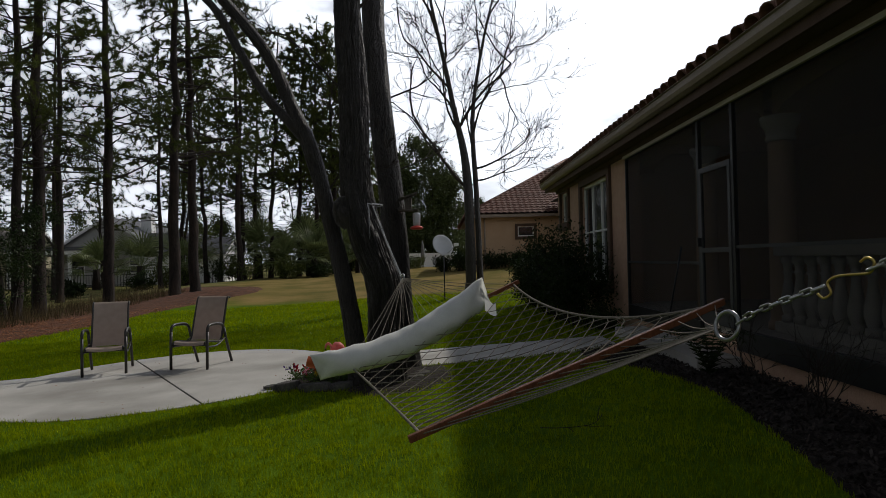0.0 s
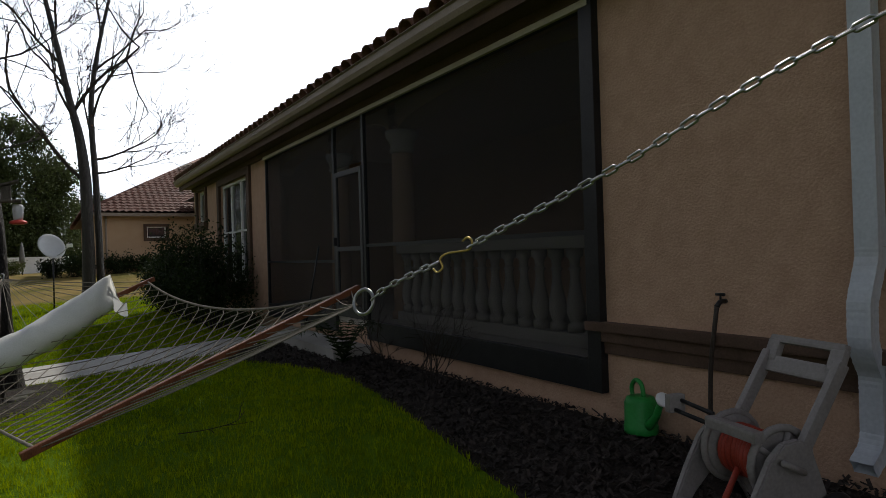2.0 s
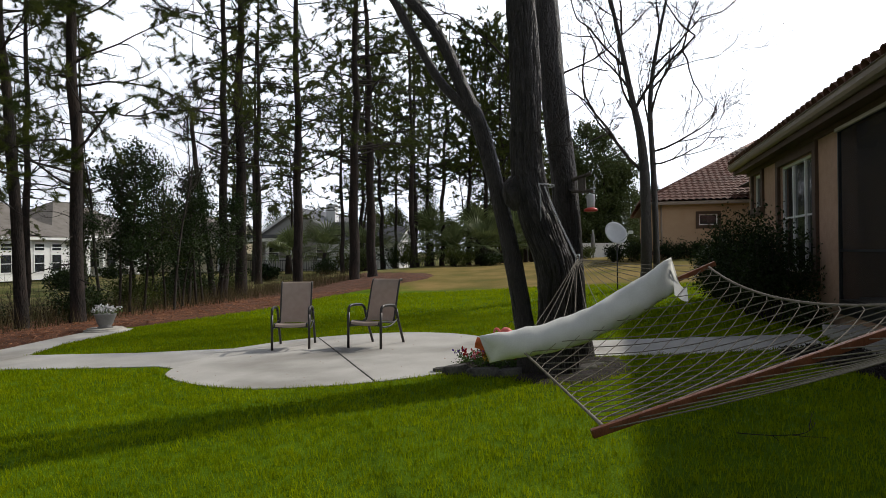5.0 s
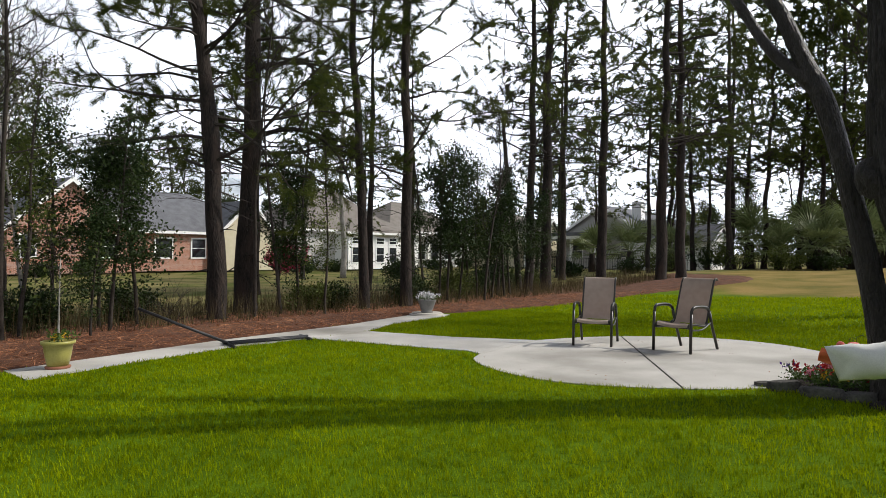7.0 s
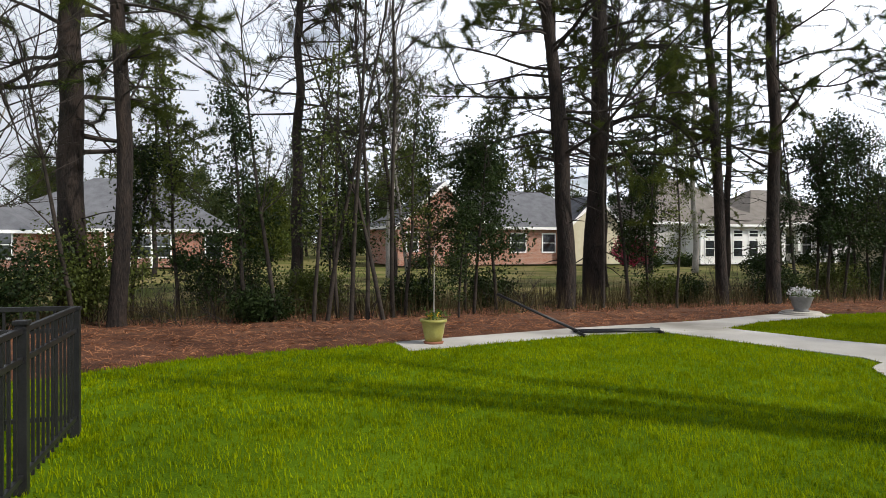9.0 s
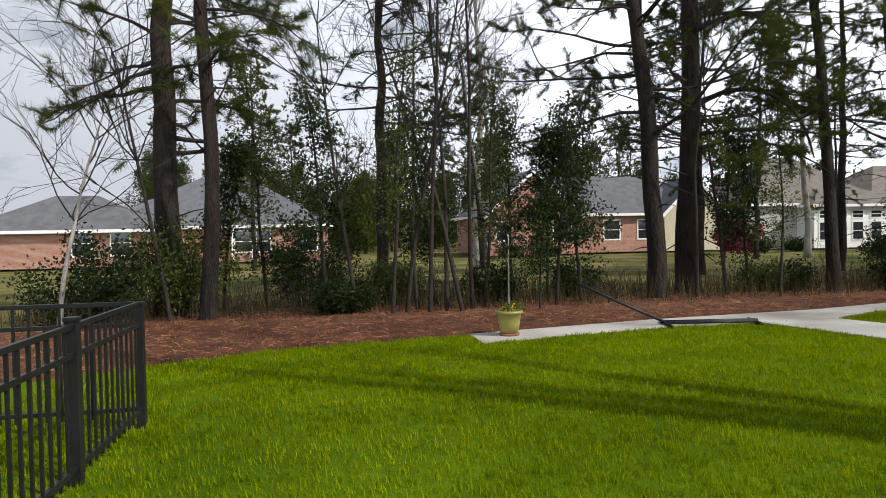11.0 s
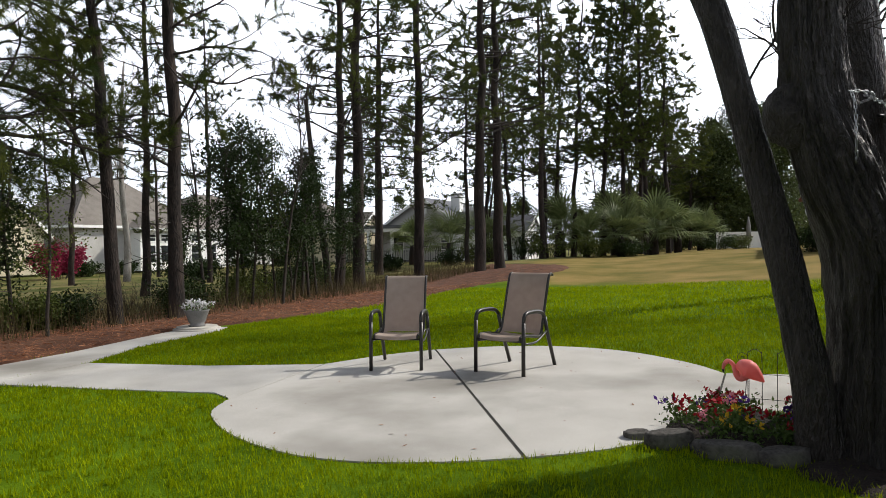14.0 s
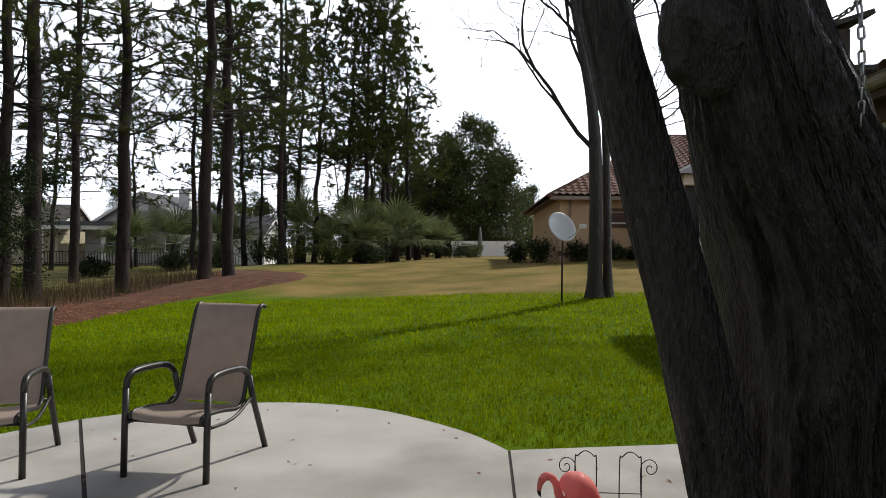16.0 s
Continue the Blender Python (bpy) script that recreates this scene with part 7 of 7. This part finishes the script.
# long slate-roof house
h2 = thing("slate_roof_house", "long brick house under a broad slate-grey hip roof", "house")
boxed("wall", (-64, -17, HZ), (-51, 0.0, 2.1), M_BRICK, h2)
hip_roof(h2, -64, -51, -17, 0.0, 2.2, 4.2, M_SHINGLE)
boxed("wing_wall", (-56, -24, HZ), (-47.5, -12.5, 1.9), M_BRICK, h2)
hip_roof(h2, -56, -47.5, -24, -12.5, 2.0, 2.6, M_SHINGLE)
for y, w in ((-1.3, 1.1), (-6.2, 1.4), (-4.8, 1.0)):
    far_window(h2, -51, y, 0.15, w, 1.6, "x")
for y in (-5.5, -7.0, -8.5):
    boxed("porch_post", (-50.6, y - 0.08, HZ), (-50.4, y + 0.08, 2.0), M_WHITE, h2, "white porch post")
far_window(h2, -47.5, -14.0, 0.2, 1.2, 1.7, "x"), far_window(h2, -47.5, -16.5, 0.2, 1.2, 1.7, "x")
# pale grey house with sunroom
h3 = thing("grey_siding_house", "pale grey siding house with a brown-grey roof and white sunroom", "house")
boxed("wall", (-60, 36, HZ), (-50, 49, 3.2), M_SIDING, h3)
hip_roof(h3, -60, -50, 36, 49, 3.3, 4.6, M_SHINGLE_WARM)
boxed("sunroom_wall", (-52, 40.6, HZ), (-48, 50.5, 3.0), M_WHITE, h3, "white sunroom wall")
hip_roof(h3, -54, -48, 40.6, 50.5, 3.1, 1.6, M_SHINGLE_WARM)
boxed("rear_wall", (-62, 49, HZ), (-51, 63, 3.4), M_SIDING, h3)
hip_roof(h3, -62, -51, 49, 63, 3.5, 3.8, M_SHINGLE_WARM)
for y in (41.6, 43.2, 44.8, 46.6, 48.6):
    far_window(h3, -48, y, 0.1, 1.0, 1.5, "x")
    far_window(h3, -48, y, 1.95, 1.0, 0.6, "x")
for y in (51.0, 53.2, 55.5, 58.0):
    boxed("porch_post", (-49.2, y - 0.15, HZ), (-48.9, y + 0.15, 3.2), M_WHITE, h3, "white porch post")
    far_window(h3, -51, y + 0.9, 0.3, 1.2, 1.8, "x")
hip_roof(h3, -52, -48.6, 50.5, 59, 3.4, 1.1, M_SHINGLE_WARM)
# tan house behind
h4 = thing("brown_roof_house", "tan house with a brown shingle roof among pines", "house")
boxed("wall", (-62, 66, HZ), (-46, 80, 3.0), M_CREAMSIDING, h4)
hip_roof(h4, -62, -46, 66, 80, 3.1, 4.2, M_SHINGLE_WARM)
gable_front(h4, -44, 68, 74, HZ, 3.1, 5.4, 6, M_CREAMSIDING, M_SHINGLE_WARM)
# grey house with twin gables
h5 = thing("twin_gable_house", "grey house with white-trimmed twin gables and chimney", "house")
GX0, GXM, GX1, GZE, GZP = -42.4, -36.2, -30.0, 3.1, 6.9
bm = bmesh.new()
prism = [[bm.verts.new((x, y, z)) for x, z in ((GX0, HZ), (GX1, HZ), (GX1, GZE), (GXM, GZP), (GX0, GZE))] for y in (70.0, 83.0)]
bm.faces.new(prism[0]), bm.faces.new(prism[1][::-1])
for i in range(5):
    j = (i + 1) % 5
    bm.faces.new((prism[0][j], prism[0][i], prism[1][i], prism[1][j]))
part("gable_wall", bm, M_SIDING, h5)
for sx in (-1, 1):
    ex, sl = GXM + sx * 6.7, (GZP - GZE) / 6.2
    for nm, y0, y1, up, th, mt in (("roof", 69.5, 83.4, 0.12, 0.16, M_SHINGLE), ("bargeboard", 69.42, 69.5, 0.14, 0.34, M_WHITE)):
        bm = bmesh.new()
        top = [bm.verts.new(p) for p in ((GXM, y0, GZP + up), (ex, y0, GZP - 6.7 * sl + up), (ex, y1, GZP - 6.7 * sl + up), (GXM, y1, GZP + up))]
        low = [bm.verts.new(v.co - Vector((0, 0, th))) for v in top]
        bm.faces.new(top), bm.faces.new(low[::-1])
        for i in range(4):
            bm.faces.new((top[i], low[i], low[(i + 1) % 4], top[(i + 1) % 4]))
        bmesh.ops.recalc_face_normals(bm, faces=bm.faces)
        part(nm, bm, mt, h5, "white bargeboard" if nm == "bargeboard" else "grey shingle slope")
boxed("vent", (-36.6, 69.9, 5.0), (-35.6, 70.0, 6.0), M_WHITE, h5, "white gable vent")
boxed("chimney", (-34.1, 73.5, 4.5), (-32.9, 74.6, 7.6), M_WHITE, h5, "white chimney")
boxed("wing_wall", (-30.0, 71, HZ), (-26.0, 82, 3.1), M_SIDING, h5)
hip_roof(h5, -30.2, -25.6, 71, 82, 3.1, 2.0, M_SHINGLE)
gable_front(h5, -27.6, 69.8, 74.6, HZ, 3.1, 5.0, 5, M_WHITE, M_SHINGLE)
gable_front(h5, -23.4, 70.0, 75.0, HZ, 2.8, 4.4, 4, M_WHITE, M_SHINGLE)
far_window(h5, -27.6, 72.2, 0.8, 1.4, 1.7, "x"), far_window(h5, -23.4, 72.5, 0.8, 1.6, 1.7, "x")
# porch with white posts
boxed("porch_roof", (-45.2, 66.4, 3.3), (-34.6, 70.0, 3.7), M_SHINGLE, h5, "grey porch roof")
boxed("porch_beam", (-45.0, 66.5, 2.9), (-34.8, 66.8, 3.3), M_WHITE, h5, "white porch beam")
for x in (-44.8, -41.6, -38.4, -35.2):
    boxed("porch_post", (x - 0.15, 66.5, HZ), (x + 0.15, 66.8, 2.9), M_WHITE, h5, "white porch post")
for x in (-33.0, -39.5):
    far_window(h5, x, 70, 0.8, 1.4, 1.6, "y")
# white garden wall and folded parasol far off
tagged(boxed("wall_far_garden", (-4.0, 68, 0.2), (2.2, 68.3, 2.2), M_WHITE), "white rendered garden wall far off", "wall", kind="structure")
para = thing("parasol", "closed grey garden parasol far off", "parasol", (-1.2, 60, lev(-1.2, 60)))
tube("pole", [(0, 0, 0), (0, 0, 2.6)], 0.04, M_BLACK, para)
vs, fs = turned([(0.16, 0.9), (0.2, 1.2), (0.14, 2.0), (0.04, 2.6)], 12)
obj("canopy", vs, fs, M_PEWTER, para, "folded grey canopy", True)
# dark fence by the twin gable house
ff = thing("yard_fence", "low black metal yard fence far off", "fence")
FP = None
for i in range(100):
    x = -42 + i * 0.28
    if FP is None:
        FP = boxed("picket", (-0.02, -0.02, 0), (0.02, 0.02, 1.3), M_BLACK, ff)
        FP.location = (x, 62, HZ + 0.1)
    else:
        o = new("picket", FP.data)
        o.parent = ff
        o.location = (x, 62, HZ + 0.1)
for z in (0.2, 1.2):
    boxed("rail", (-42.1, 61.98, HZ + 0.1 + z), (-14.2, 62.02, HZ + 0.15 + z), M_BLACK, ff)

# ---- understorey ----
M_DRYWEED = leafy("dry_weed", (0.05, 0.038, 0.018), (0.13, 0.10, 0.045), 0.7, 0.2)


def sapling(seed, h, leaves, size, mat, label, width=0.55, first=0.25, cat="tree"):
    r = np.random.default_rng(seed)
    t = thing("evergreen_sapling", label, cat, group="saplings along the boundary")
    line = limb_line(r, (0, 0, -0.05), (r.normal(0, 0.06), r.normal(0, 0.06), 1), h, 0.02, 0.035, 8)
    vs, fs = tube_data(line, np.linspace(0.045, 0.012, 9).tolist(), 6, False)
    obj("trunk", vs, fs, M_TWIG, t, "", True)
    wood, cs = Soup(), []
    for i in range(46):
        f = r.uniform(first, 1)
        j = min(int(f * 8), 7)
        p = line[j] + (line[j + 1] - line[j]) * (f * 8 - j)
        a = r.uniform(0, 6.28)
        ln = width * (1.25 - f) * r.uniform(0.5, 1.4) + 0.15
        b = limb_line(r, p, (math.cos(a), math.sin(a), r.uniform(0.1, 0.9)), ln, -0.03, 0.15, 4)
        wood.add(*tube_data(b, [0.011, 0.008, 0.006, 0.005, 0.003], 3, False))
        cs += b[1:]
    wood.made("branchwork", M_TWIG, t)
    leaves_mesh("foliage", cs, r, leaves, 0.11, size, mat, t)
    return t


sapA = placed(sapling(201, 4.9, 20, 0.08, M_LEAF, "slim dark evergreen sapling with small leaves", 0.75), -13.4, 0.33)
sapB = placed(sapling(202, 3.9, 21, 0.08, M_LEAF, "slim dark evergreen sapling with small leaves", 0.8), -14.1, 5.3)
sapC = placed(sapling(203, 5.6, 12, 0.075, M_LIGHTLEAF, "thin sapling with sparse yellow-green leaves", 0.7), -12.7, 1.6)
SAPS = [(sapA, -14.4, 9.9, 0.95, 40), (sapA, -14.4, 16.4, 1.0, 160), (sapC, -14.0, 18.0, 0.9, 220), (sapB, -14.6, 19.6, 1.05, 280), (sapC, -13.2, 3.6, 0.95, 20), (sapB, -14.6, 22.0, 1.1, 75), 
        (sapC, -14.6, -1.0, 1.0, 190), (sapA, -16.5, 2.5, 1.1, 250), (sapB, -16.5, 26.0, 1.2, 350), (sapC, -13.0, 10.4, 0.8, 66), (sapB, -12.6, 4.6, 0.65, 11)]
SAPS += [(sapA, -14.2, 16.6, 1.15, 30), (sapB, -14.8, 17.6, 1.35, 190), (sapA, -15.0, 18.8, 1.2, 285), (sapB, -14.5, 19.9, 1.3, 120), (sapB, -14.3, 14.6, 0.8, 20),
         (sapA, -13.3, 5.2, 0.95, 80), (sapB, -13.9, 6.0, 1.05, 210), (sapA, -14.6, 4.6, 1.0, 10), (sapB, -14.4, 10.6, 1.0, 320), (sapA, -14.0, 17.0, 1.05, 95), (sapB, -13.8, 18.6, 1.05, 35), (sapA, -14.4, 20.6, 1.1, 260),
         (sapA, -13.6, 2.6, 0.8, 310), (sapB, -15.2, -2.0, 1.0, 60)]
for s, x, y, k, rr in SAPS:
    again(s, x, y, k, rr)
# tall weeds and thin stalks under the trees
rw = np.random.default_rng(620)
nw = 17000
wx, wy = rw.uniform(-17.0, -12.9, nw), rw.uniform(-6, 34, nw)
wh = rw.uniform(0.15, 0.85, nw) ** 1.3
wa = rw.uniform(0, 6.28, nw)
wb = np.stack([wx, wy, level(wx, wy)], -1)
wt = wb + np.stack([np.cos(wa) * 0.25 * wh, np.sin(wa) * 0.25 * wh, wh], -1)
ws = np.stack([-np.sin(wa), np.cos(wa), np.zeros(nw)], -1) * 0.007
weeds = quick_mesh("weeds", np.stack([wb - ws, wb + ws, wt], 1).reshape(-1, 3), np.arange(3 * nw).reshape(-1, 3), M_DRYWEED)
tagged(weeds, "dry tan weeds and stalks under the trees", "weeds", kind="stuff")
# thin bare grey stems
for i, (x, y, h) in enumerate([(-13.0, 0.9, 6), (-12.6, 3.0, 7), (-13.4, 2.2, 7), (-13.8, 9.6, 6), (-14.2, 15.5, 6), (-12.9, -2.6, 5), (-15.5, 4.4, 8), (-12.0, -4.2, 4), (-12.75, 2.35, 9), (-12.8, 2.7, 9.5), (-13.1, 3.3, 9), (-12.9, 1.9, 8), (-13.6, 8.7, 8), (-13.2, 17.4, 6), (-13.8, 19.4, 7)]):
    t = thing("bare_sapling", "thin leafless sapling with fine twigs", "tree", (x, y, lev(x, y) - 0.05), 0, "bare saplings along the boundary")
    r = np.random.default_rng(300 + i)
    line = limb_line(r, (0, 0, 0), (r.normal(0, 0.1), r.normal(0, 0.1), 1), h, 0.01, 0.04, 8)
    vs, fs = tube_data(line, np.linspace(0.05, 0.012, 9).tolist(), 7, False)
    obj("trunk", vs, fs, M_PALEBARK if i in (6, 7) else M_TWIG, t, "", True)
    bare_limbs("branchwork", r, [(line[int(r.integers(3, 9))], (r.normal(0, 0.7), r.normal(0, 0.7), 0.8), 0.9) for _ in range(13)], t, M_TWIG, 3, 1.6, 0.016, 0.02, None, 0.005)
# pale-barked tree
birch = thing("pale_tree", "pale grey-barked bare tree between the pines", "tree", (-33.0, 8.0, lev(-33, 8.0) - 0.05))
birch.scale = (1.35, 1.35, 1.2)
r = np.random.default_rng(330)
trunk("trunk", [(0, 0, 0), (0.05, -0.05, 2.0), (-0.1, 0.1, 4.5), (0.2, 0.2, 8.0), (0.1, 0.0, 12.0)], [0.17, 0.14, 0.12, 0.09, 0.04], birch, M_PALEBARK, 12, 4, 0.1)
bare_limbs("branchwork", r, [((0, 0.05, 3.5 + 0.7 * i), (r.normal(0, 0.7), r.normal(0, 0.7), 0.8), 1.0) for i in range(11)], birch, M_PALEBARK, 3, 2.0, 0.04, 0.04)
again(birch, -34.4, 28.7, 1.1, 130, 1.3)
# dead snag among the pines
snag = thing("dead_snag", "thin dead pine snag with a broken top", "tree", (-15.2, 22.4, lev(-15.2, 22.4) - 0.05))
trunk("trunk", [(0, 0, 0), (-0.08, -0.05, 1.2), (-0.25, -0.18, 3.0), (-0.45, -0.32, 5.0), (-0.62, -0.44, 7.2)], [0.15, 0.125, 0.11, 0.10, 0.075], snag, M_PINEBARK, 12, 4, 0.14)
bare_limbs("branchwork", np.random.default_rng(77), [((-0.25, -0.18, 3.0), (0.8, 0.4, 0.3), 0.7), ((-0.35, -0.25, 4.0), (-0.8, 0.2, 0.2), 0.8), ((-0.5, -0.35, 5.4), (0.6, 0.7, 0.4), 0.7), ((-0.55, -0.4, 6.2), (-0.6, -0.6, 0.5), 0.7)], snag, M_TWIG, 2, 1.2, 0.022, 0.0)
# long arching limb of the ivy-clad pine
tube("arching_limb", [(0.1, 0.15, 4.75), (0.5, 0.85, 5.05), (0.9, 1.5, 4.95), (1.2, 2.0, 4.5), (1.38, 2.25, 3.9), (1.45, 2.4, 3.3)], [0.075, 0.062, 0.055, 0.048, 0.035, 0.015], M_TWIG, pineB, "", 7, 4, 0.08)
# shrubs along the line
SH = [(-14.0, -2.6, 1.3, 1.5, 2.0), (-12.6, -3.8, 1.2, 1.3, 1.7), (-14.8, -0.2, 1.2, 1.3, 1.8), (-14.8, 1.6, 0.9, 1.0, 1.0), (-14.4, 4.2, 0.7, 0.8, 0.9), (-14.9, 6.2, 0.7, 0.8, 0.8), (-14.3, 10.9, 0.6, 0.7, 0.8), (-14.2, 11.6, 0.55, 0.6, 0.75), (-14.0, 14.4, 0.8, 0.8, 1.0), (-14.6, 17.2, 0.9, 1.0, 1.2), (-15.2, 19.0, 0.9, 1.0, 1.0), (-16.2, 22.0, 1.1, 1.2, 1.0), (-16.8, 25.2, 1.0, 1.2, 0.9), (-13.2, 0.6, 0.6, 0.7, 0.7)]
for i, (x, y, sx, sy, h) in enumerate(SH):
    shrub("wild_shrub", x, y, sx, sy, h, 36 if i < 4 else 20, 0.075, M_LEAF if i % 3 else M_LIGHTLEAF, "loose wild evergreen shrub at the tree line" if i % 3 else "sparse yellow-green shrub at the tree line", 140 + i, "shrubs at the tree line")
for i, (x, y) in enumerate([(-13.4, -1.2), (-13.2, 0.2), (-13.9, 2.6), (-13.6, 6.6), (-14.4, 13.2)]):
    t = thing("brush", "tangle of leafless grey brush at the tree line", "shrub", (x, y, lev(x, y)), 0, "brush at the tree line")
    r = np.random.default_rng(350 + i)
    bare_limbs("twigwork", r, [((r.normal(0, 0.4), r.normal(0, 0.4), 0), (r.normal(0, 0.6), r.normal(0, 0.6), 0.9), 1.0) for _ in range(16)], t, M_TWIG, 2, 0.7, 0.008, -0.01)
shrub("redbud_shrub", -44, 31.0, 1.8, 2.0, 2.6, 22, 0.22, M_REDLEAF, "magenta flowering shrub in the neighbouring yard", 170)
for i, (x, y, s, h) in enumerate([(-46, 34, 1.4, 1.2), (-46.5, 38, 1.4, 1.1), (-46, 46, 1.2, 1.0), (-46, 51, 1.3, 1.2), (-46, 56, 1.4, 1.3), (-48, 14, 1.2, 1.0), (-48, 17, 1.2, 1.0), (-48.5, -3, 1.2, 1.2), (-30, 30, 1.2, 1.1), (-27, 36, 1.2, 1.0), (-24, 42, 1.2, 1.0)]):
    shrub("yard_shrub", x, y, s, s, h, 9, 0.2, M_LEAF, "rounded shrub by a neighbouring house", 180 + i, "yard shrubs")

# palmettos on the far berm


def palmetto(seed, n=26, reach=1.7):
    r = np.random.default_rng(seed)
    t = thing("palmetto", "bushy fan palm with grey-green fronds", "palm", group="palms on the berm")
    tube("trunk", [(0, 0, -0.05), (0, 0, 0.9)], [0.18, 0.13], M_PINEBARK, t)
    for k in range(n):
        a, el = r.uniform(0, 6.28), r.uniform(-0.1, 1.3)
        ln = reach * r.uniform(0.6, 1.0)
        d = np.array([math.cos(a) * math.cos(el), math.sin(a) * math.cos(el), math.sin(el)])
        p0, p1 = np.array([0, 0, 0.8]), np.array([0, 0, 0.8]) + d * ln * 0.5
        s = Soup()
        s.add(*tube_data([p0, p1], [0.014, 0.008], 3, False))
        side = np.cross(d, [0, 0, 1.0])
        side /= np.linalg.norm(side) + 1e-6
        for q in np.linspace(-1.25, 1.25, 15):
            e = d * math.cos(q) + side * math.sin(q)
            tip = p1 + e * ln * 0.62 + np.array([0, 0, -0.22 * abs(q) - 0.06])
            w = np.cross(e, np.cross(d, side)) * 0.03
            s.add([tuple(p1), tuple(p1 + e * ln * 0.35 + w), tuple(tip), tuple(p1 + e * ln * 0.35 - w)], [(0, 1, 2, 3)])
        s.made("frond", M_PALM, t)
    return t


palm = placed(palmetto(401), -12.0, 50.0, 1.6)
for x, y, s, rr in [(-9.5, 50, 1.3, 50), (-7.5, 52, 1.5, 120), (-14.5, 52, 1.6, 200), (-6.0, 54, 1.2, 290), (-20.5, 52, 1.5, 80), (-26, 56, 1.6, 140), (-31, 58, 1.5, 10), (-4.6, 57, 1.1, 30), (-10.8, 55, 1.7, 170)]:
    again(palm, x, y, s * 1.45, rr)
for i, (x, y, s, h) in enumerate([(-14, 47, 1.8, 1.9), (-17, 50, 1.8, 1.9), (-11.0, 47.5, 1.5, 1.5), (-8.5, 48.5, 1.4, 1.2), (-20, 48, 1.6, 1.6), (-3.5, 56, 1.5, 1.3), (-2, 58, 1.4, 1.1), (-23, 50, 1.5, 1.3)]):
    shrub("berm_shrub", x, y, s, s, h, 10, 0.15, M_LEAF if i % 2 else M_LIGHTLEAF, "broad evergreen shrub on the far berm", 200 + i, "shrubs on the berm")

# ---- woods beyond ----


def wood_tree(seed, h, mat):
    r = np.random.default_rng(seed)
    t = thing("woodland_tree", "full evergreen tree in the distant woods", "tree", group="distant woods")
    vs, fs = tube_data([(0, 0, -0.2), (0.1, 0, h * 0.5), (0, 0.1, h * 0.97)], [0.22, 0.14, 0.03], 7, False)
    obj("trunk", vs, fs, M_PINEBARK, t, "", True)
    cs, wood = [], Soup()
    for i in range(120):
        f = r.uniform(0.12, 1.0)
        a = r.uniform(0, 6.28)
        rad = h * 0.34 * (1.04 - f) ** 0.45 * r.uniform(0.3, 1.15) * (1 + 0.35 * math.sin(a * 2 + seed) * math.sin(f * 9))
        p = np.array([math.cos(a) * rad, math.sin(a) * rad, h * f + r.normal(0, 0.2)])
        wood.add(*tube_data([(0, 0, h * f - rad * 0.3), p], [0.04, 0.01], 3, False))
        for g in (0.45, 0.7, 0.85, 1.0):
            cs.append(p * np.array([g, g, 1]) - np.array([0, 0, (1 - g) * rad * 0.3]))
    wood.made("branchwork", M_TWIG, t)
    leaves_mesh("foliage", cs, r, 26, 0.5, 0.30, mat, t)
    return t


M_WOODS = leafy("woodland_leaf", (0.028, 0.042, 0.014), (0.075, 0.092, 0.030), 0.6, 0.25)
wA = placed(wood_tree(501, 17, M_WOODS), -2.5, 84)
wB = placed(wood_tree(502, 10, M_WOODS), -9, 88)
wC = placed(wood_tree(503, 8, M_NEEDLE), -70, 4)
r = np.random.default_rng(510)
for i in range(86):
    src = (wA, wB, wC)[i % 3]
    u = i / 86
    if i < 50:
        ang = radians(-4 + 112 * (i / 50) + r.uniform(-1, 1))
        d = r.uniform(92, 125)
    else:
        ang = radians(2 + 105 * ((i - 50) / 36) + r.uniform(-1.5, 1.5))
        d = r.uniform(74, 88)
    x, y = -d * math.sin(ang), d * math.cos(ang)
    if -30 < x < 1.0 and y < 84 and x > -18 and y < 66:
        continue
    if -47 < x < -18 and 60 < y < 86:
        continue
    if -66 < x < -44 and -26 < y < 84:
        continue
    again(src, x, y, r.uniform(0.75, 1.1) * (0.75 if src is wA else 1.0), r.uniform(0, 360))
again(wA, -0.4, 80.0, 0.9, 40), again(wB, -4.5, 78.0, 1.2, 140), again(wB, 1.4, 82.0, 1.2, 240), again(wA, -5.5, 90.0, 0.95, 300)
for i, (x, y) in enumerate([(-10.5, 71), (-7.0, 76), (-13.0, 75), (-9.0, 82)]):
    again(pineH, x, y, 0.62 + 0.03 * (i % 5), 31 * i, 0.8)
r = np.random.default_rng(520)
PINES = (pineA, pineH, pineD, pineH)
for i in range(46):
    ang = radians(4 + 100 * i / 46 + r.uniform(-1, 1))
    d = r.uniform(62, 105)
    x, y = -d * math.sin(ang), d * math.cos(ang)
    if (-64 < x < -43 and -26 < y < 84) or (-45 < x < -18 and 66 < y < 84):
        continue
    again(PINES[i % 4], x, y, r.uniform(0.6, 0.9), r.uniform(0, 360))
for i, (x, y) in enumerate([(-32, 8), (-34, 25), (-38, 34), (-38, -4)]):
    again(PINES[i % 4], x, y, r.uniform(0.5, 0.7), r.uniform(0, 360))
# fallen twig on the lawn
tw = thing("fallen_branch", "dry fallen twig lying on the grass", "branch", (1.55, 4.75, lev(1.55, 4.75) + 0.05))
bare_limbs("twig", np.random.default_rng(5), [((-0.3, 0, 0), (1, 0.15, 0.0), 0.6)], tw, M_TWIG, 2, 1.0, 0.007, 0.0)
